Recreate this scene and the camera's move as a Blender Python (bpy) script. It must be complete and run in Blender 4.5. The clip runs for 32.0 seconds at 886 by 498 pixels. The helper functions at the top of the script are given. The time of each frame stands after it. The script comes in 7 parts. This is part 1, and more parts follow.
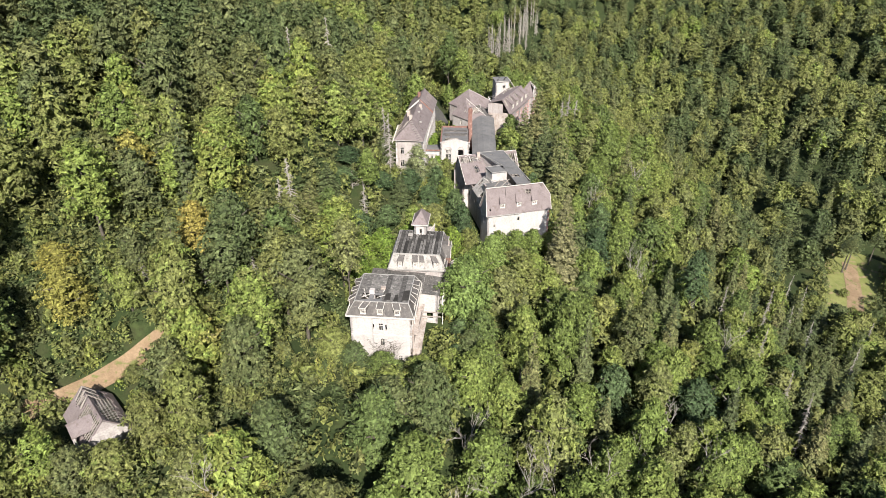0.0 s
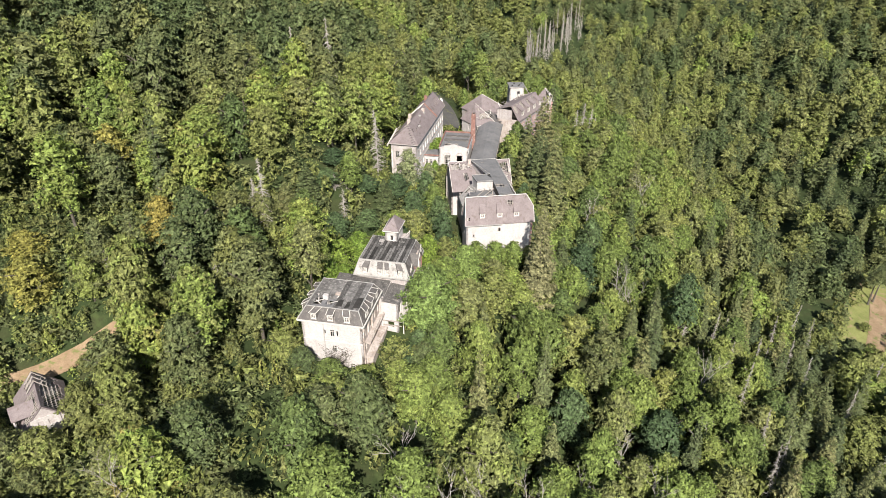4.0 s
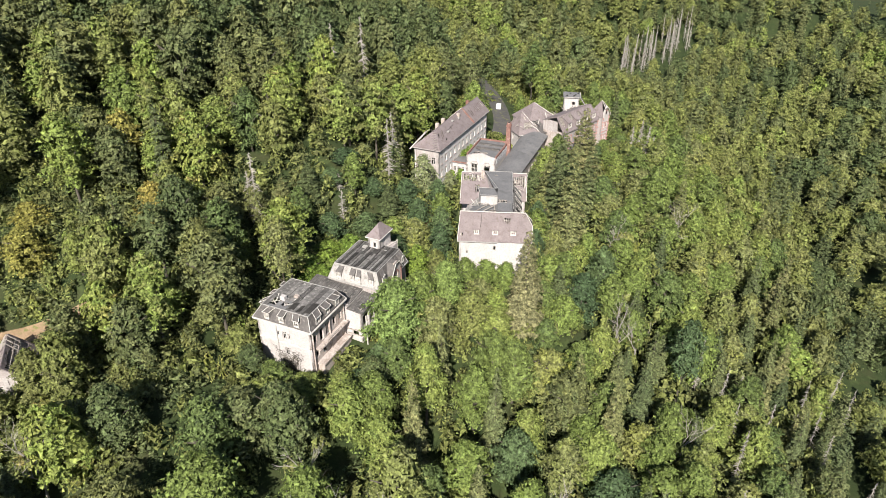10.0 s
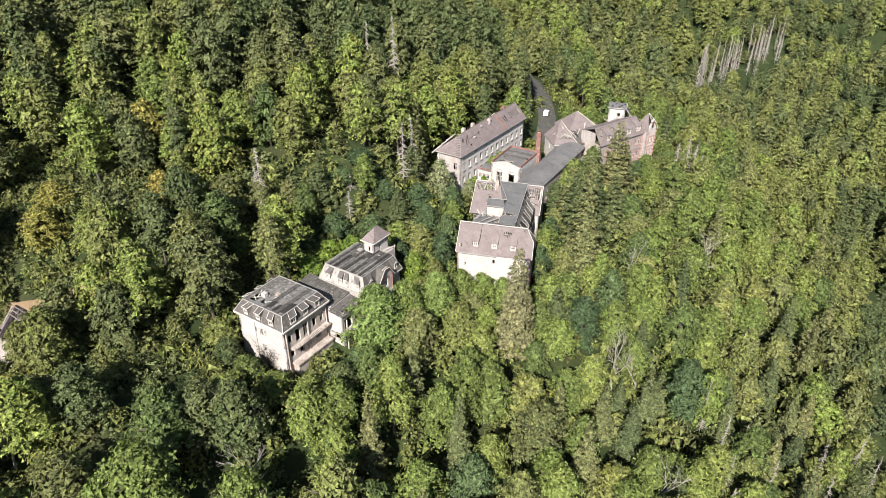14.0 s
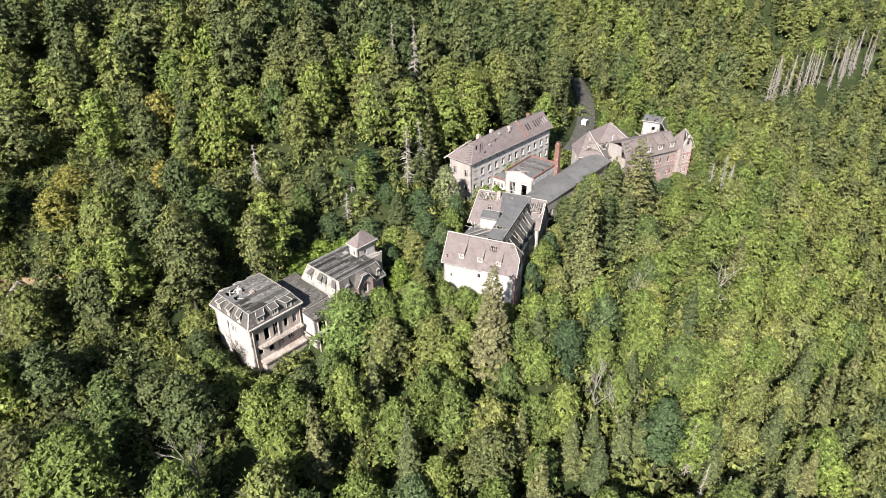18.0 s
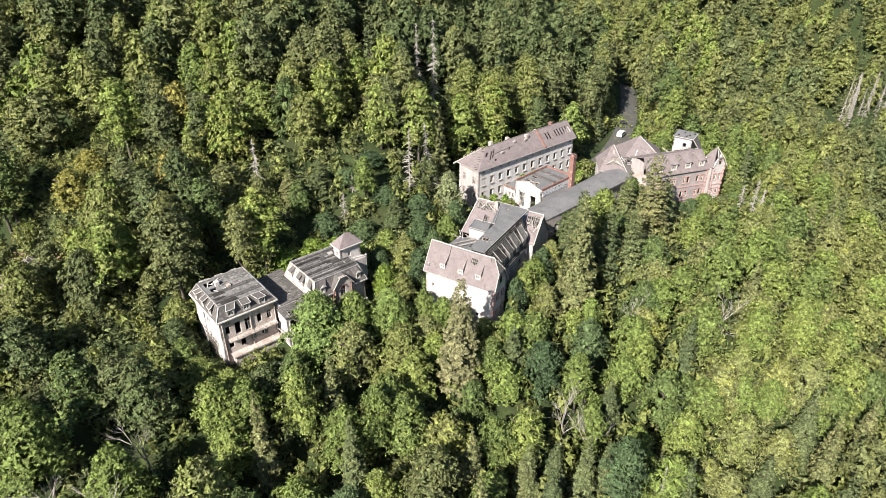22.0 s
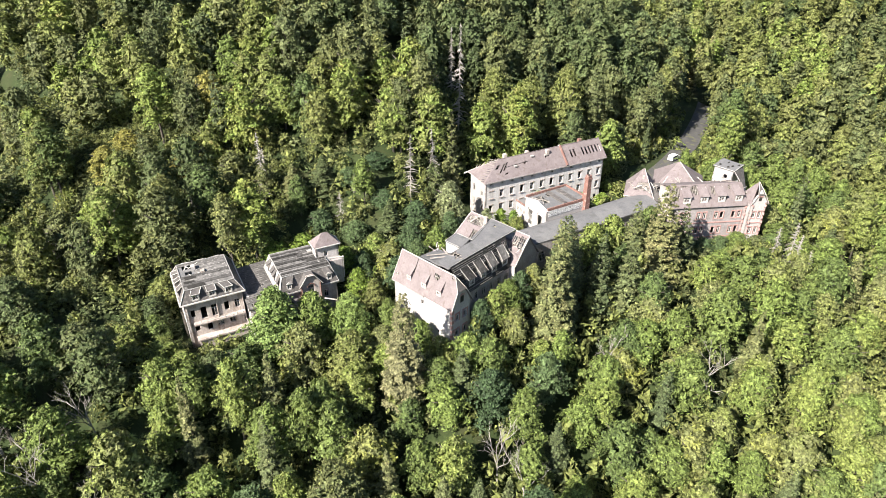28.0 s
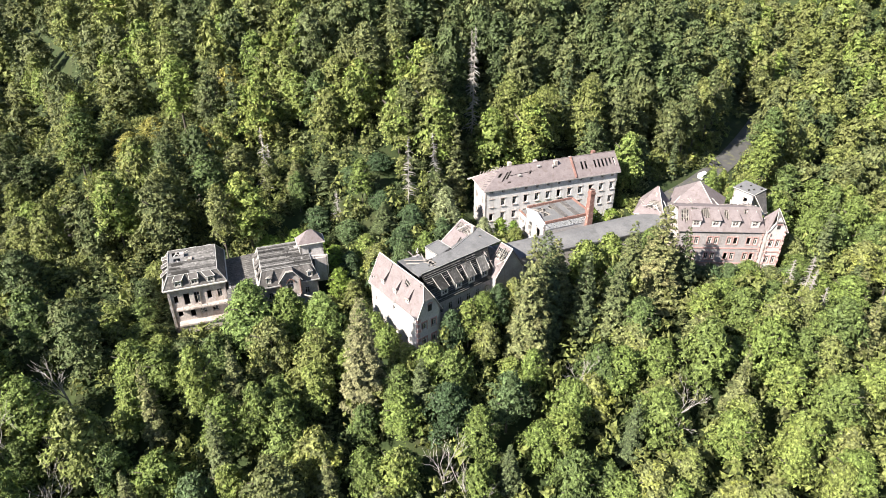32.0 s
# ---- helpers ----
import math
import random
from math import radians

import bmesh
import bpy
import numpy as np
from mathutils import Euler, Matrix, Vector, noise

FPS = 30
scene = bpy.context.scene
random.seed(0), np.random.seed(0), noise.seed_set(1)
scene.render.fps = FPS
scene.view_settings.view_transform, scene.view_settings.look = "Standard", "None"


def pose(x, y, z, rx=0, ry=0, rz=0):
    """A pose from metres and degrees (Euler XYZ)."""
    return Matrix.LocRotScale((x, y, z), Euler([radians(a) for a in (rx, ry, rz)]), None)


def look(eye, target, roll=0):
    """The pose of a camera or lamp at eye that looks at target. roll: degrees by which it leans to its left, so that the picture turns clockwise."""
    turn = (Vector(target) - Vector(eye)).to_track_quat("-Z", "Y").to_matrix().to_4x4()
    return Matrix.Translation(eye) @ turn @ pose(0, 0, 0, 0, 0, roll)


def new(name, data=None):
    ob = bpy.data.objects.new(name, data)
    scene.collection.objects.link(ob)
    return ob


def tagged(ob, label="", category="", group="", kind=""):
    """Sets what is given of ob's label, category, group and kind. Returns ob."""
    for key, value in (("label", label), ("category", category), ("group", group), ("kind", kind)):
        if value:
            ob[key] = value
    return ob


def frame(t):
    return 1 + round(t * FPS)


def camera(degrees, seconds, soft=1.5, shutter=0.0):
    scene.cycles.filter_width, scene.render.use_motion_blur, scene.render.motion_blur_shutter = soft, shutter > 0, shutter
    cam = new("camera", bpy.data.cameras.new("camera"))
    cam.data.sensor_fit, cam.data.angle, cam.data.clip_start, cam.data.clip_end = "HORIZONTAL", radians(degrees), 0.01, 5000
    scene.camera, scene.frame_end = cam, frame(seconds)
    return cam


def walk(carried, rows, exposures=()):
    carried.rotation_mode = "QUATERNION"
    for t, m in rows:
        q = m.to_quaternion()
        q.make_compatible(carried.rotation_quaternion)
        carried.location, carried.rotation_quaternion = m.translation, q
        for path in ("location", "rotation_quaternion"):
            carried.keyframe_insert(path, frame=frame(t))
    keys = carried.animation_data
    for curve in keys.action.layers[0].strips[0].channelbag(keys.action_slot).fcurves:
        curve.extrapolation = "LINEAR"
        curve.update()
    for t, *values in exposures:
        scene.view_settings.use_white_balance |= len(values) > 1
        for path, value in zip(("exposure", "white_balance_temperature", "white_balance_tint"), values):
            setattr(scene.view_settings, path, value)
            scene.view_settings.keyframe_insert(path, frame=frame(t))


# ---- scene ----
from collections import defaultdict
cam = camera(68.2, 32.0, 0.5)
METRES, EYE, TILT, LEAN, TURN = 185.0, 100.0, -30.25, 0.0, 0.0
ROWS = [
    (0.0, 0.0, 0.0, 0.0, 0.0, 0.0, 0.0),
    (0.5, 0.0143, 0.0022, 0.0013, 0.49, 0.0, -0.3),
    (1.0, 0.0299, 0.004, 0.0028, 1.0, 0.0, -0.61),
    (1.5, 0.0453, 0.0062, 0.0044, 1.67, -0.0, -1.02),
    (2.0, 0.0605, 0.0089, 0.0062, 2.38, -0.02, -1.45),
    (2.5, 0.0756, 0.0119, 0.0081, 3.11, -0.04, -1.86),
    (3.0, 0.0905, 0.0153, 0.0102, 3.83, -0.07, -2.28),
    (3.5, 0.1053, 0.0189, 0.0124, 4.61, -0.09, -2.72),
    (5.5, 0.1651, 0.0373, 0.0237, 8.22, -0.4, -4.77),
    (6.0, 0.1796, 0.0425, 0.0269, 9.11, -0.5, -5.27),
    (6.5, 0.1939, 0.0479, 0.0302, 10.03, -0.62, -5.77),
    (7.0, 0.2081, 0.0536, 0.0336, 10.98, -0.72, -6.32),
    (7.5, 0.2223, 0.0596, 0.037, 11.93, -0.84, -6.86),
    (8.0, 0.2364, 0.0656, 0.0407, 12.87, -0.97, -7.39),
    (8.5, 0.2505, 0.0716, 0.0443, 13.81, -1.13, -7.9),
    (9.0, 0.2641, 0.0778, 0.048, 14.71, -1.29, -8.39),
    (9.5, 0.2774, 0.0845, 0.0519, 15.6, -1.42, -8.89),
    (10.0, 0.2906, 0.0915, 0.056, 16.51, -1.59, -9.36),
    (10.5, 0.3039, 0.0985, 0.0602, 17.44, -1.76, -9.86),
    (11.0, 0.3171, 0.1059, 0.0651, 18.48, -1.99, -10.42),
    (11.5, 0.3303, 0.1134, 0.0694, 19.61, -2.21, -11.01),
    (12.0, 0.3432, 0.1211, 0.0742, 20.73, -2.46, -11.61),
    (12.5, 0.3555, 0.129, 0.0794, 21.75, -2.72, -12.16),
    (13.0, 0.368, 0.1371, 0.0843, 22.75, -2.97, -12.7),
    (13.5, 0.3797, 0.1454, 0.0899, 23.75, -3.23, -13.22),
    (14.0, 0.3916, 0.1539, 0.0952, 24.79, -3.49, -13.73),
    (14.5, 0.4035, 0.1625, 0.1006, 25.81, -3.74, -14.26),
    (16.5, 0.451, 0.2003, 0.1244, 29.81, -4.91, -16.04),
    (17.0, 0.462, 0.2097, 0.1303, 30.76, -5.21, -16.47),
    (17.5, 0.4727, 0.2192, 0.1364, 31.75, -5.52, -16.96),
    (18.0, 0.4833, 0.2288, 0.1427, 32.75, -5.86, -17.44),
    (18.5, 0.4937, 0.2388, 0.1487, 33.75, -6.17, -17.89),
    (19.0, 0.5036, 0.249, 0.155, 34.73, -6.48, -18.33),
    (19.5, 0.5137, 0.2592, 0.1611, 35.68, -6.82, -18.76),
    (20.0, 0.5234, 0.2696, 0.167, 36.63, -7.15, -19.19),
    (20.5, 0.5332, 0.2799, 0.1734, 37.62, -7.5, -19.59),
    (21.0, 0.5427, 0.2906, 0.1796, 38.65, -7.84, -20.02),
    (21.5, 0.5519, 0.3013, 0.186, 39.73, -8.25, -20.44),
    (22.0, 0.5607, 0.3122, 0.1925, 40.8, -8.64, -20.9),
    (22.5, 0.5701, 0.323, 0.1983, 41.85, -8.98, -21.31),
    (23.0, 0.5793, 0.3338, 0.2051, 42.9, -9.38, -21.69),
    (23.5, 0.5877, 0.3454, 0.2127, 43.96, -9.81, -22.05),
    (24.0, 0.5961, 0.357, 0.2193, 45.01, -10.21, -22.44),
    (24.5, 0.6042, 0.3683, 0.2262, 46.08, -10.63, -22.82),
    (25.0, 0.6124, 0.3796, 0.2329, 47.15, -11.06, -23.2),
    (25.5, 0.62, 0.3914, 0.24, 48.24, -11.51, -23.56),
    (27.5, 0.6483, 0.4384, 0.2683, 52.57, -13.29, -24.94),
    (28.0, 0.6549, 0.4507, 0.2756, 53.71, -13.76, -25.27),
    (28.5, 0.6611, 0.463, 0.2831, 54.86, -14.24, -25.6),
    (29.0, 0.6673, 0.4754, 0.2904, 56.02, -14.75, -25.92),
    (29.5, 0.6731, 0.4879, 0.298, 57.16, -15.27, -26.22),
    (30.0, 0.6785, 0.5004, 0.3054, 58.25, -15.76, -26.5),
    (30.5, 0.684, 0.5131, 0.3128, 59.31, -16.24, -26.76),
    (31.0, 0.689, 0.5256, 0.3202, 60.37, -16.74, -27.02),
    (31.5, 0.6935, 0.5374, 0.3273, 61.42, -17.22, -27.25),
    (32.0, 0.6982, 0.55, 0.3347, 62.55, -17.74, -27.51),
]
walk(cam, [(t, pose(0, 0, EYE, TILT, LEAN, TURN) @ pose(METRES * x, METRES * y, METRES * z, 90 + pitch, roll, yaw)) for t, x, y, z, yaw, pitch, roll in ROWS], [(0.0, 1.0), (10.0, 1.0), (20.0, 1.18), (32.0, 1.66)])

# ---- world and sun ----
SUN_TO = Vector((0.20, -0.98, 0.80)).normalized()
sky_world = bpy.data.worlds.new("sky")
scene.world = sky_world
sky_world.use_nodes = True
wn = sky_world.node_tree.nodes
sky_tex = wn.new("ShaderNodeTexSky")
sky_tex.sky_type = "NISHITA"
sky_tex.sun_disc = False
sky_tex.sun_elevation = math.asin(SUN_TO.z)
sky_tex.sun_rotation = math.atan2(SUN_TO.x, SUN_TO.y)
sky_tex.altitude = 500
sky_world.node_tree.links.new(sky_tex.outputs[0], wn["Background"].inputs[0])
wn["Background"].inputs[1].default_value = 0.057
sun = new("sun", bpy.data.lights.new("sun", "SUN"))
sun.data.energy, sun.data.angle, sun.data.color = 5.0, radians(0.53), (1.0, 0.93, 0.82)
sun.matrix_world = look(SUN_TO * 400, (0, 0, 0))

# ---- materials ----
MATS = {}


def material(name, colours, scale=1.0, rough=0.85, grain=6.0, bump=0.25, metal=0.0, detail=6.0, spots=None, stretch=None, rand=0.0, streak=0.0):
    """A weathered surface: two noises between the colours, optional streaks down a wall, fine relief."""
    m = bpy.data.materials.new(name)
    m.use_nodes = True
    n, l = m.node_tree.nodes, m.node_tree.links
    b = n["Principled BSDF"]
    geo = n.new("ShaderNodeNewGeometry")
    src = geo.outputs["Position"]
    if stretch:
        mp = n.new("ShaderNodeMapping")
        mp.inputs["Scale"].default_value = stretch
        l.new(src, mp.inputs["Vector"])
        src = mp.outputs[0]
    big = n.new("ShaderNodeTexNoise")
    big.inputs["Scale"].default_value, big.inputs["Detail"].default_value, big.inputs["Roughness"].default_value = scale, detail, 0.65
    l.new(src, big.inputs["Vector"])
    ramp = n.new("ShaderNodeValToRGB")
    e = ramp.color_ramp.elements
    lo, hi = 0.32, 0.68
    for i, c in enumerate(colours):
        pos = lo + (hi - lo) * i / max(1, len(colours) - 1)
        el = e[i] if i < 2 else e.new(pos)
        el.position, el.color = pos, (*c, 1)
    l.new(big.outputs["Fac"], ramp.inputs[0])
    col = ramp.outputs[0]
    fine = n.new("ShaderNodeTexNoise")
    fine.inputs["Scale"].default_value, fine.inputs["Detail"].default_value = grain, 4
    l.new(geo.outputs["Position"], fine.inputs["Vector"])
    mixg = n.new("ShaderNodeMix")
    mixg.data_type, mixg.blend_type = "RGBA", "OVERLAY"
    mixg.inputs["Factor"].default_value = 0.45
    l.new(col, mixg.inputs["A"])
    l.new(fine.outputs["Fac"], mixg.inputs["B"])
    col = mixg.outputs["Result"]
    if streak:
        mp2 = n.new("ShaderNodeMapping")
        mp2.inputs["Scale"].default_value = (1.6, 1.6, 0.12)
        l.new(geo.outputs["Position"], mp2.inputs["Vector"])
        st = n.new("ShaderNodeTexNoise")
        st.inputs["Scale"].default_value, st.inputs["Detail"].default_value = 1.0, 5
        l.new(mp2.outputs[0], st.inputs["Vector"])
        r2 = n.new("ShaderNodeValToRGB")
        r2.color_ramp.elements[0].position, r2.color_ramp.elements[1].position = 0.5, 0.72
        l.new(st.outputs["Fac"], r2.inputs[0])
        mul = n.new("ShaderNodeMath")
        mul.operation = "MULTIPLY"
        mul.inputs[1].default_value = streak
        l.new(r2.outputs[0], mul.inputs[0])
        mx = n.new("ShaderNodeMix")
        mx.data_type = "RGBA"
        mx.inputs["B"].default_value = (*(spots or (0.16, 0.13, 0.11)), 1)
        l.new(mul.outputs[0], mx.inputs["Factor"])
        l.new(col, mx.inputs["A"])
        col = mx.outputs["Result"]
    elif spots:
        vo = n.new("ShaderNodeTexNoise")
        vo.inputs["Scale"].default_value, vo.inputs["Detail"].default_value = scale * 2.3, 8
        l.new(src, vo.inputs["Vector"])
        r2 = n.new("ShaderNodeValToRGB")
        r2.color_ramp.elements[0].position, r2.color_ramp.elements[1].position = 0.56, 0.66
        l.new(vo.outputs["Fac"], r2.inputs[0])
        mx = n.new("ShaderNodeMix")
        mx.data_type = "RGBA"
        mx.inputs["B"].default_value = (*spots, 1)
        l.new(r2.outputs[0], mx.inputs["Factor"])
        l.new(col, mx.inputs["A"])
        col = mx.outputs["Result"]
    if rand:
        info = n.new("ShaderNodeObjectInfo")
        mr = n.new("ShaderNodeMapRange")
        mr.inputs["To Min"].default_value, mr.inputs["To Max"].default_value = 1 - rand, 1 + rand
        l.new(info.outputs["Random"], mr.inputs["Value"])
        hv = n.new("ShaderNodeHueSaturation")
        l.new(mr.outputs[0], hv.inputs["Value"])
        l.new(col, hv.inputs["Color"])
        col = hv.outputs[0]
    l.new(col, b.inputs["Base Color"])
    b.inputs["Roughness"].default_value, b.inputs["Metallic"].default_value = rough, metal
    b.inputs["Specular IOR Level"].default_value = 0.3
    bp = n.new("ShaderNodeBump")
    bp.inputs["Strength"].default_value, bp.inputs["Distance"].default_value = bump, 0.1
    l.new(fine.outputs["Fac"], bp.inputs["Height"])
    l.new(bp.outputs[0], b.inputs["Normal"])
    MATS[name] = m
    return m


def leaf_material(name, ramp_cols, per_object=True, island=0.3, trans=0.2):
    """Foliage: hue from the tree, brightness from each spray of leaves, some light passing through."""
    m = bpy.data.materials.new(name)
    m.use_nodes = True
    n, l = m.node_tree.nodes, m.node_tree.links
    b = n["Principled BSDF"]
    at = n.new("ShaderNodeAttribute")
    at.attribute_name = "tint"
    tint = at.outputs["Fac"]
    if per_object:
        oi = n.new("ShaderNodeMath")
        oi.operation = "MULTIPLY_ADD"
        oi.inputs[1].default_value = 0.84
        l.new(n.new("ShaderNodeObjectInfo").outputs["Random"], oi.inputs[0])
        l.new(tint, oi.inputs[2])
        sh = n.new("ShaderNodeMath")
        sh.operation = "SUBTRACT"
        sh.inputs[1].default_value = 0.43
        l.new(oi.outputs[0], sh.inputs[0])
        tint = sh.outputs[0]
    ramp = n.new("ShaderNodeValToRGB")
    e = ramp.color_ramp.elements
    for i, (pos, c) in enumerate(ramp_cols):
        el = e[i] if i < 2 else e.new(pos)
        el.position, el.color = pos, (*c, 1)
    l.new(tint, ramp.inputs[0])
    geo = n.new("ShaderNodeNewGeometry")
    nz = n.new("ShaderNodeTexNoise")
    nz.inputs["Scale"].default_value, nz.inputs["Detail"].default_value = 2.6, 3
    l.new(geo.outputs["Position"], nz.inputs["Vector"])
    add = n.new("ShaderNodeMath")
    add.operation = "ADD"
    l.new(geo.outputs["Random Per Island"], add.inputs[0])
    l.new(nz.outputs["Fac"], add.inputs[1])
    mr = n.new("ShaderNodeMapRange")
    mr.inputs["From Min"].default_value, mr.inputs["From Max"].default_value = 0.2, 1.8
    mr.inputs["To Min"].default_value, mr.inputs["To Max"].default_value = 1 - island * 1.6, 1 + island * 1.6
    l.new(add.outputs[0], mr.inputs["Value"])
    fine = n.new("ShaderNodeTexNoise")
    fine.inputs["Scale"].default_value, fine.inputs["Detail"].default_value = 1.3, 4
    l.new(geo.outputs["Position"], fine.inputs["Vector"])
    fr = n.new("ShaderNodeMapRange")
    fr.inputs["From Min"].default_value, fr.inputs["From Max"].default_value = 0.35, 0.65
    fr.inputs["To Min"].default_value, fr.inputs["To Max"].default_value = 0.46, 1.54
    l.new(fine.outputs["Fac"], fr.inputs["Value"])
    mix = n.new("ShaderNodeMath")
    mix.operation = "MULTIPLY"
    l.new(mr.outputs[0], mix.inputs[0])
    l.new(fr.outputs[0], mix.inputs[1])
    hv = n.new("ShaderNodeHueSaturation")
    l.new(mix.outputs[0], hv.inputs["Value"])
    l.new(ramp.outputs[0], hv.inputs["Color"])
    l.new(hv.outputs[0], b.inputs["Base Color"])
    b.inputs["Roughness"].default_value = 0.6
    b.inputs["Specular IOR Level"].default_value = 0.25
    bp = n.new("ShaderNodeBump")
    bp.inputs["Strength"].default_value, bp.inputs["Distance"].default_value = 0.9, 0.25
    n2 = n.new("ShaderNodeTexNoise")
    n2.inputs["Scale"].default_value, n2.inputs["Detail"].default_value = 4.5, 2
    l.new(geo.outputs["Position"], n2.inputs["Vector"])
    l.new(n2.outputs["Fac"], bp.inputs["Height"])
    l.new(bp.outputs[0], b.inputs["Normal"])
    tr = n.new("ShaderNodeBsdfTranslucent")
    l.new(hv.outputs[0], tr.inputs["Color"])
    mx = n.new("ShaderNodeMixShader")
    mx.inputs[0].default_value = trans
    l.new(b.outputs[0], mx.inputs[1])
    l.new(tr.outputs[0], mx.inputs[2])
    l.new(mx.outputs[0], n["Material Output"].inputs["Surface"])
    MATS[name] = m
    return m


GREENS = [(0.0, (0.070, 0.096, 0.040)), (0.14, (0.086, 0.116, 0.046)), (0.30, (0.123, 0.141, 0.059)), (0.44, (0.150, 0.161, 0.056)), (0.55, (0.155, 0.183, 0.054)), (0.68, (0.182, 0.196, 0.068)), (0.80, (0.171, 0.233, 0.056)), (0.91, (0.205, 0.232, 0.062)), (1.0, (0.250, 0.222, 0.078))]
SPRUCES = [(0.0, (0.064, 0.088, 0.040)), (0.5, (0.104, 0.126, 0.054)), (0.8, (0.144, 0.156, 0.064)), (1.0, (0.185, 0.176, 0.080))]
FRESH = [(0.0, (0.037, 0.051, 0.021)), (0.05, (0.091, 0.131, 0.047)), (0.3, (0.132, 0.173, 0.049)), (0.5, (0.149, 0.202, 0.054)), (0.68, (0.190, 0.226, 0.062)), (0.82, (0.164, 0.179, 0.076)), (1.0, (0.246, 0.265, 0.064))]
TANS = [(0.0, (0.11, 0.115, 0.055)), (0.5, (0.155, 0.156, 0.078)), (1.0, (0.205, 0.195, 0.10))]
LIMES = [(0.0, (0.048, 0.069, 0.020)), (0.04, (0.133, 0.207, 0.040)), (1.0, (0.199, 0.262, 0.050))]
DARKS = [(0.0, (0.052, 0.086, 0.040)), (0.5, (0.076, 0.116, 0.052)), (1.0, (0.104, 0.146, 0.060))]
GOLDS = [(0.0, (0.185, 0.200, 0.055)), (0.5, (0.235, 0.225, 0.060)), (1.0, (0.275, 0.225, 0.062))]
BIRCHES = [(0.0, (0.160, 0.190, 0.095)), (1.0, (0.215, 0.240, 0.120))]
MAPLES = [(0.0, (0.057, 0.081, 0.030)), (0.04, (0.124, 0.185, 0.059)), (1.0, (0.201, 0.267, 0.077))]
leaf_m = leaf_material("broad_leaves", GREENS)
leaf_f = leaf_material("woodland_leaves", GREENS, False)
needle_m = leaf_material("needles", SPRUCES, True, 0.35, 0.10)
needle_f = leaf_material("woodland_needles", SPRUCES, False, 0.3, 0.12)
lime_m = leaf_material("lime_leaves", LIMES)
tan_m = leaf_material("old_needles", TANS, True, 0.3, 0.12)
dark_leaf_m = leaf_material("dark_leaves", DARKS)
gold_leaf_m = leaf_material("yellowing_leaves", GOLDS)
birch_leaf_m = leaf_material("birch_leaves", BIRCHES)
fresh_m = leaf_material("fresh_leaves", FRESH)
maple_m = leaf_material("maple_leaves", MAPLES)
bark_m = material("bark", [(0.06, 0.052, 0.044), (0.12, 0.108, 0.09)], 1.5, 0.9, 9, 0.6)
dead_m = material("bleached_wood", [(0.24, 0.22, 0.205), (0.37, 0.345, 0.33)], 1.2, 0.85, 8, 0.4)
# floor colours kept near black, imitating the shade between the crowns
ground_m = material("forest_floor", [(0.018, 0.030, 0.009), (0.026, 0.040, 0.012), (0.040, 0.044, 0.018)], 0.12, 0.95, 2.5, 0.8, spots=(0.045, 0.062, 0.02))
asphalt_m = material("old_asphalt", [(0.06, 0.06, 0.062), (0.095, 0.092, 0.09)], 0.25, 0.9, 5, 0.3, spots=(0.12, 0.12, 0.07))
grass_m = material("rough_grass", [(0.13, 0.15, 0.045), (0.20, 0.21, 0.075)], 0.2, 0.95, 5, 0.6, spots=(0.24, 0.18, 0.11))
sand_m = material("sandy_track", [(0.19, 0.13, 0.08), (0.28, 0.205, 0.135)], 0.3, 0.95, 4, 0.5, spots=(0.13, 0.14, 0.05))
plaster_m = material("white_plaster", [(0.40, 0.372, 0.370), (0.49, 0.467, 0.468)], 0.35, 0.85, 3.0, 0.12, spots=(0.28, 0.25, 0.24), streak=0.3)
# white plaster with its colour lifted to replace weak sunlight on the ward block
white_m = material("light_lifted_plaster", [(0.50, 0.480, 0.482), (0.63, 0.615, 0.616)], 0.35, 0.85, 3.0, 0.12, spots=(0.30, 0.265, 0.25), streak=0.5)
stain_m = material("stained_plaster", [(0.27, 0.222, 0.20), (0.40, 0.350, 0.328), (0.48, 0.438, 0.42)], 0.45, 0.88, 3.0, 0.2, spots=(0.24, 0.18, 0.14), streak=0.6)
pink_m = material("pinkish_plaster", [(0.315, 0.282, 0.278), (0.415, 0.386, 0.384)], 0.4, 0.87, 3.0, 0.15, spots=(0.24, 0.19, 0.17), streak=0.5)
# greyer and darker than the pinkish plaster, for the main front wall
grey_m = material("grey_plaster", [(0.225, 0.205, 0.208), (0.315, 0.290, 0.294)], 0.4, 0.87, 3.0, 0.15, spots=(0.18, 0.15, 0.14), streak=0.5)
brick_m = material("red_brick", [(0.175, 0.09, 0.077), (0.235, 0.135, 0.115)], 0.8, 0.9, 6, 0.4, spots=(0.34, 0.24, 0.21))
trim_m = material("faded_red_trim", [(0.33, 0.180, 0.168), (0.43, 0.29, 0.275)], 0.8, 0.88, 5, 0.2)
tile_m = material("brown_roof_tiles", [(0.158, 0.132, 0.136), (0.212, 0.180, 0.185)], 0.5, 0.85, 5, 0.5, spots=(0.150, 0.122, 0.120))
slate_m = material("grey_slate", [(0.075, 0.07, 0.07), (0.125, 0.115, 0.112)], 0.5, 0.75, 5, 0.4, spots=(0.17, 0.155, 0.15))
felt_m = material("bitumen_felt", [(0.120, 0.120, 0.127), (0.170, 0.168, 0.173)], 0.22, 0.8, 4, 0.2, spots=(0.112, 0.112, 0.115))
board_m = material("weathered_boards", [(0.052, 0.050, 0.050), (0.145, 0.138, 0.135)], 0.8, 0.85, 4, 0.4, spots=(0.20, 0.19, 0.185), rand=0.75)
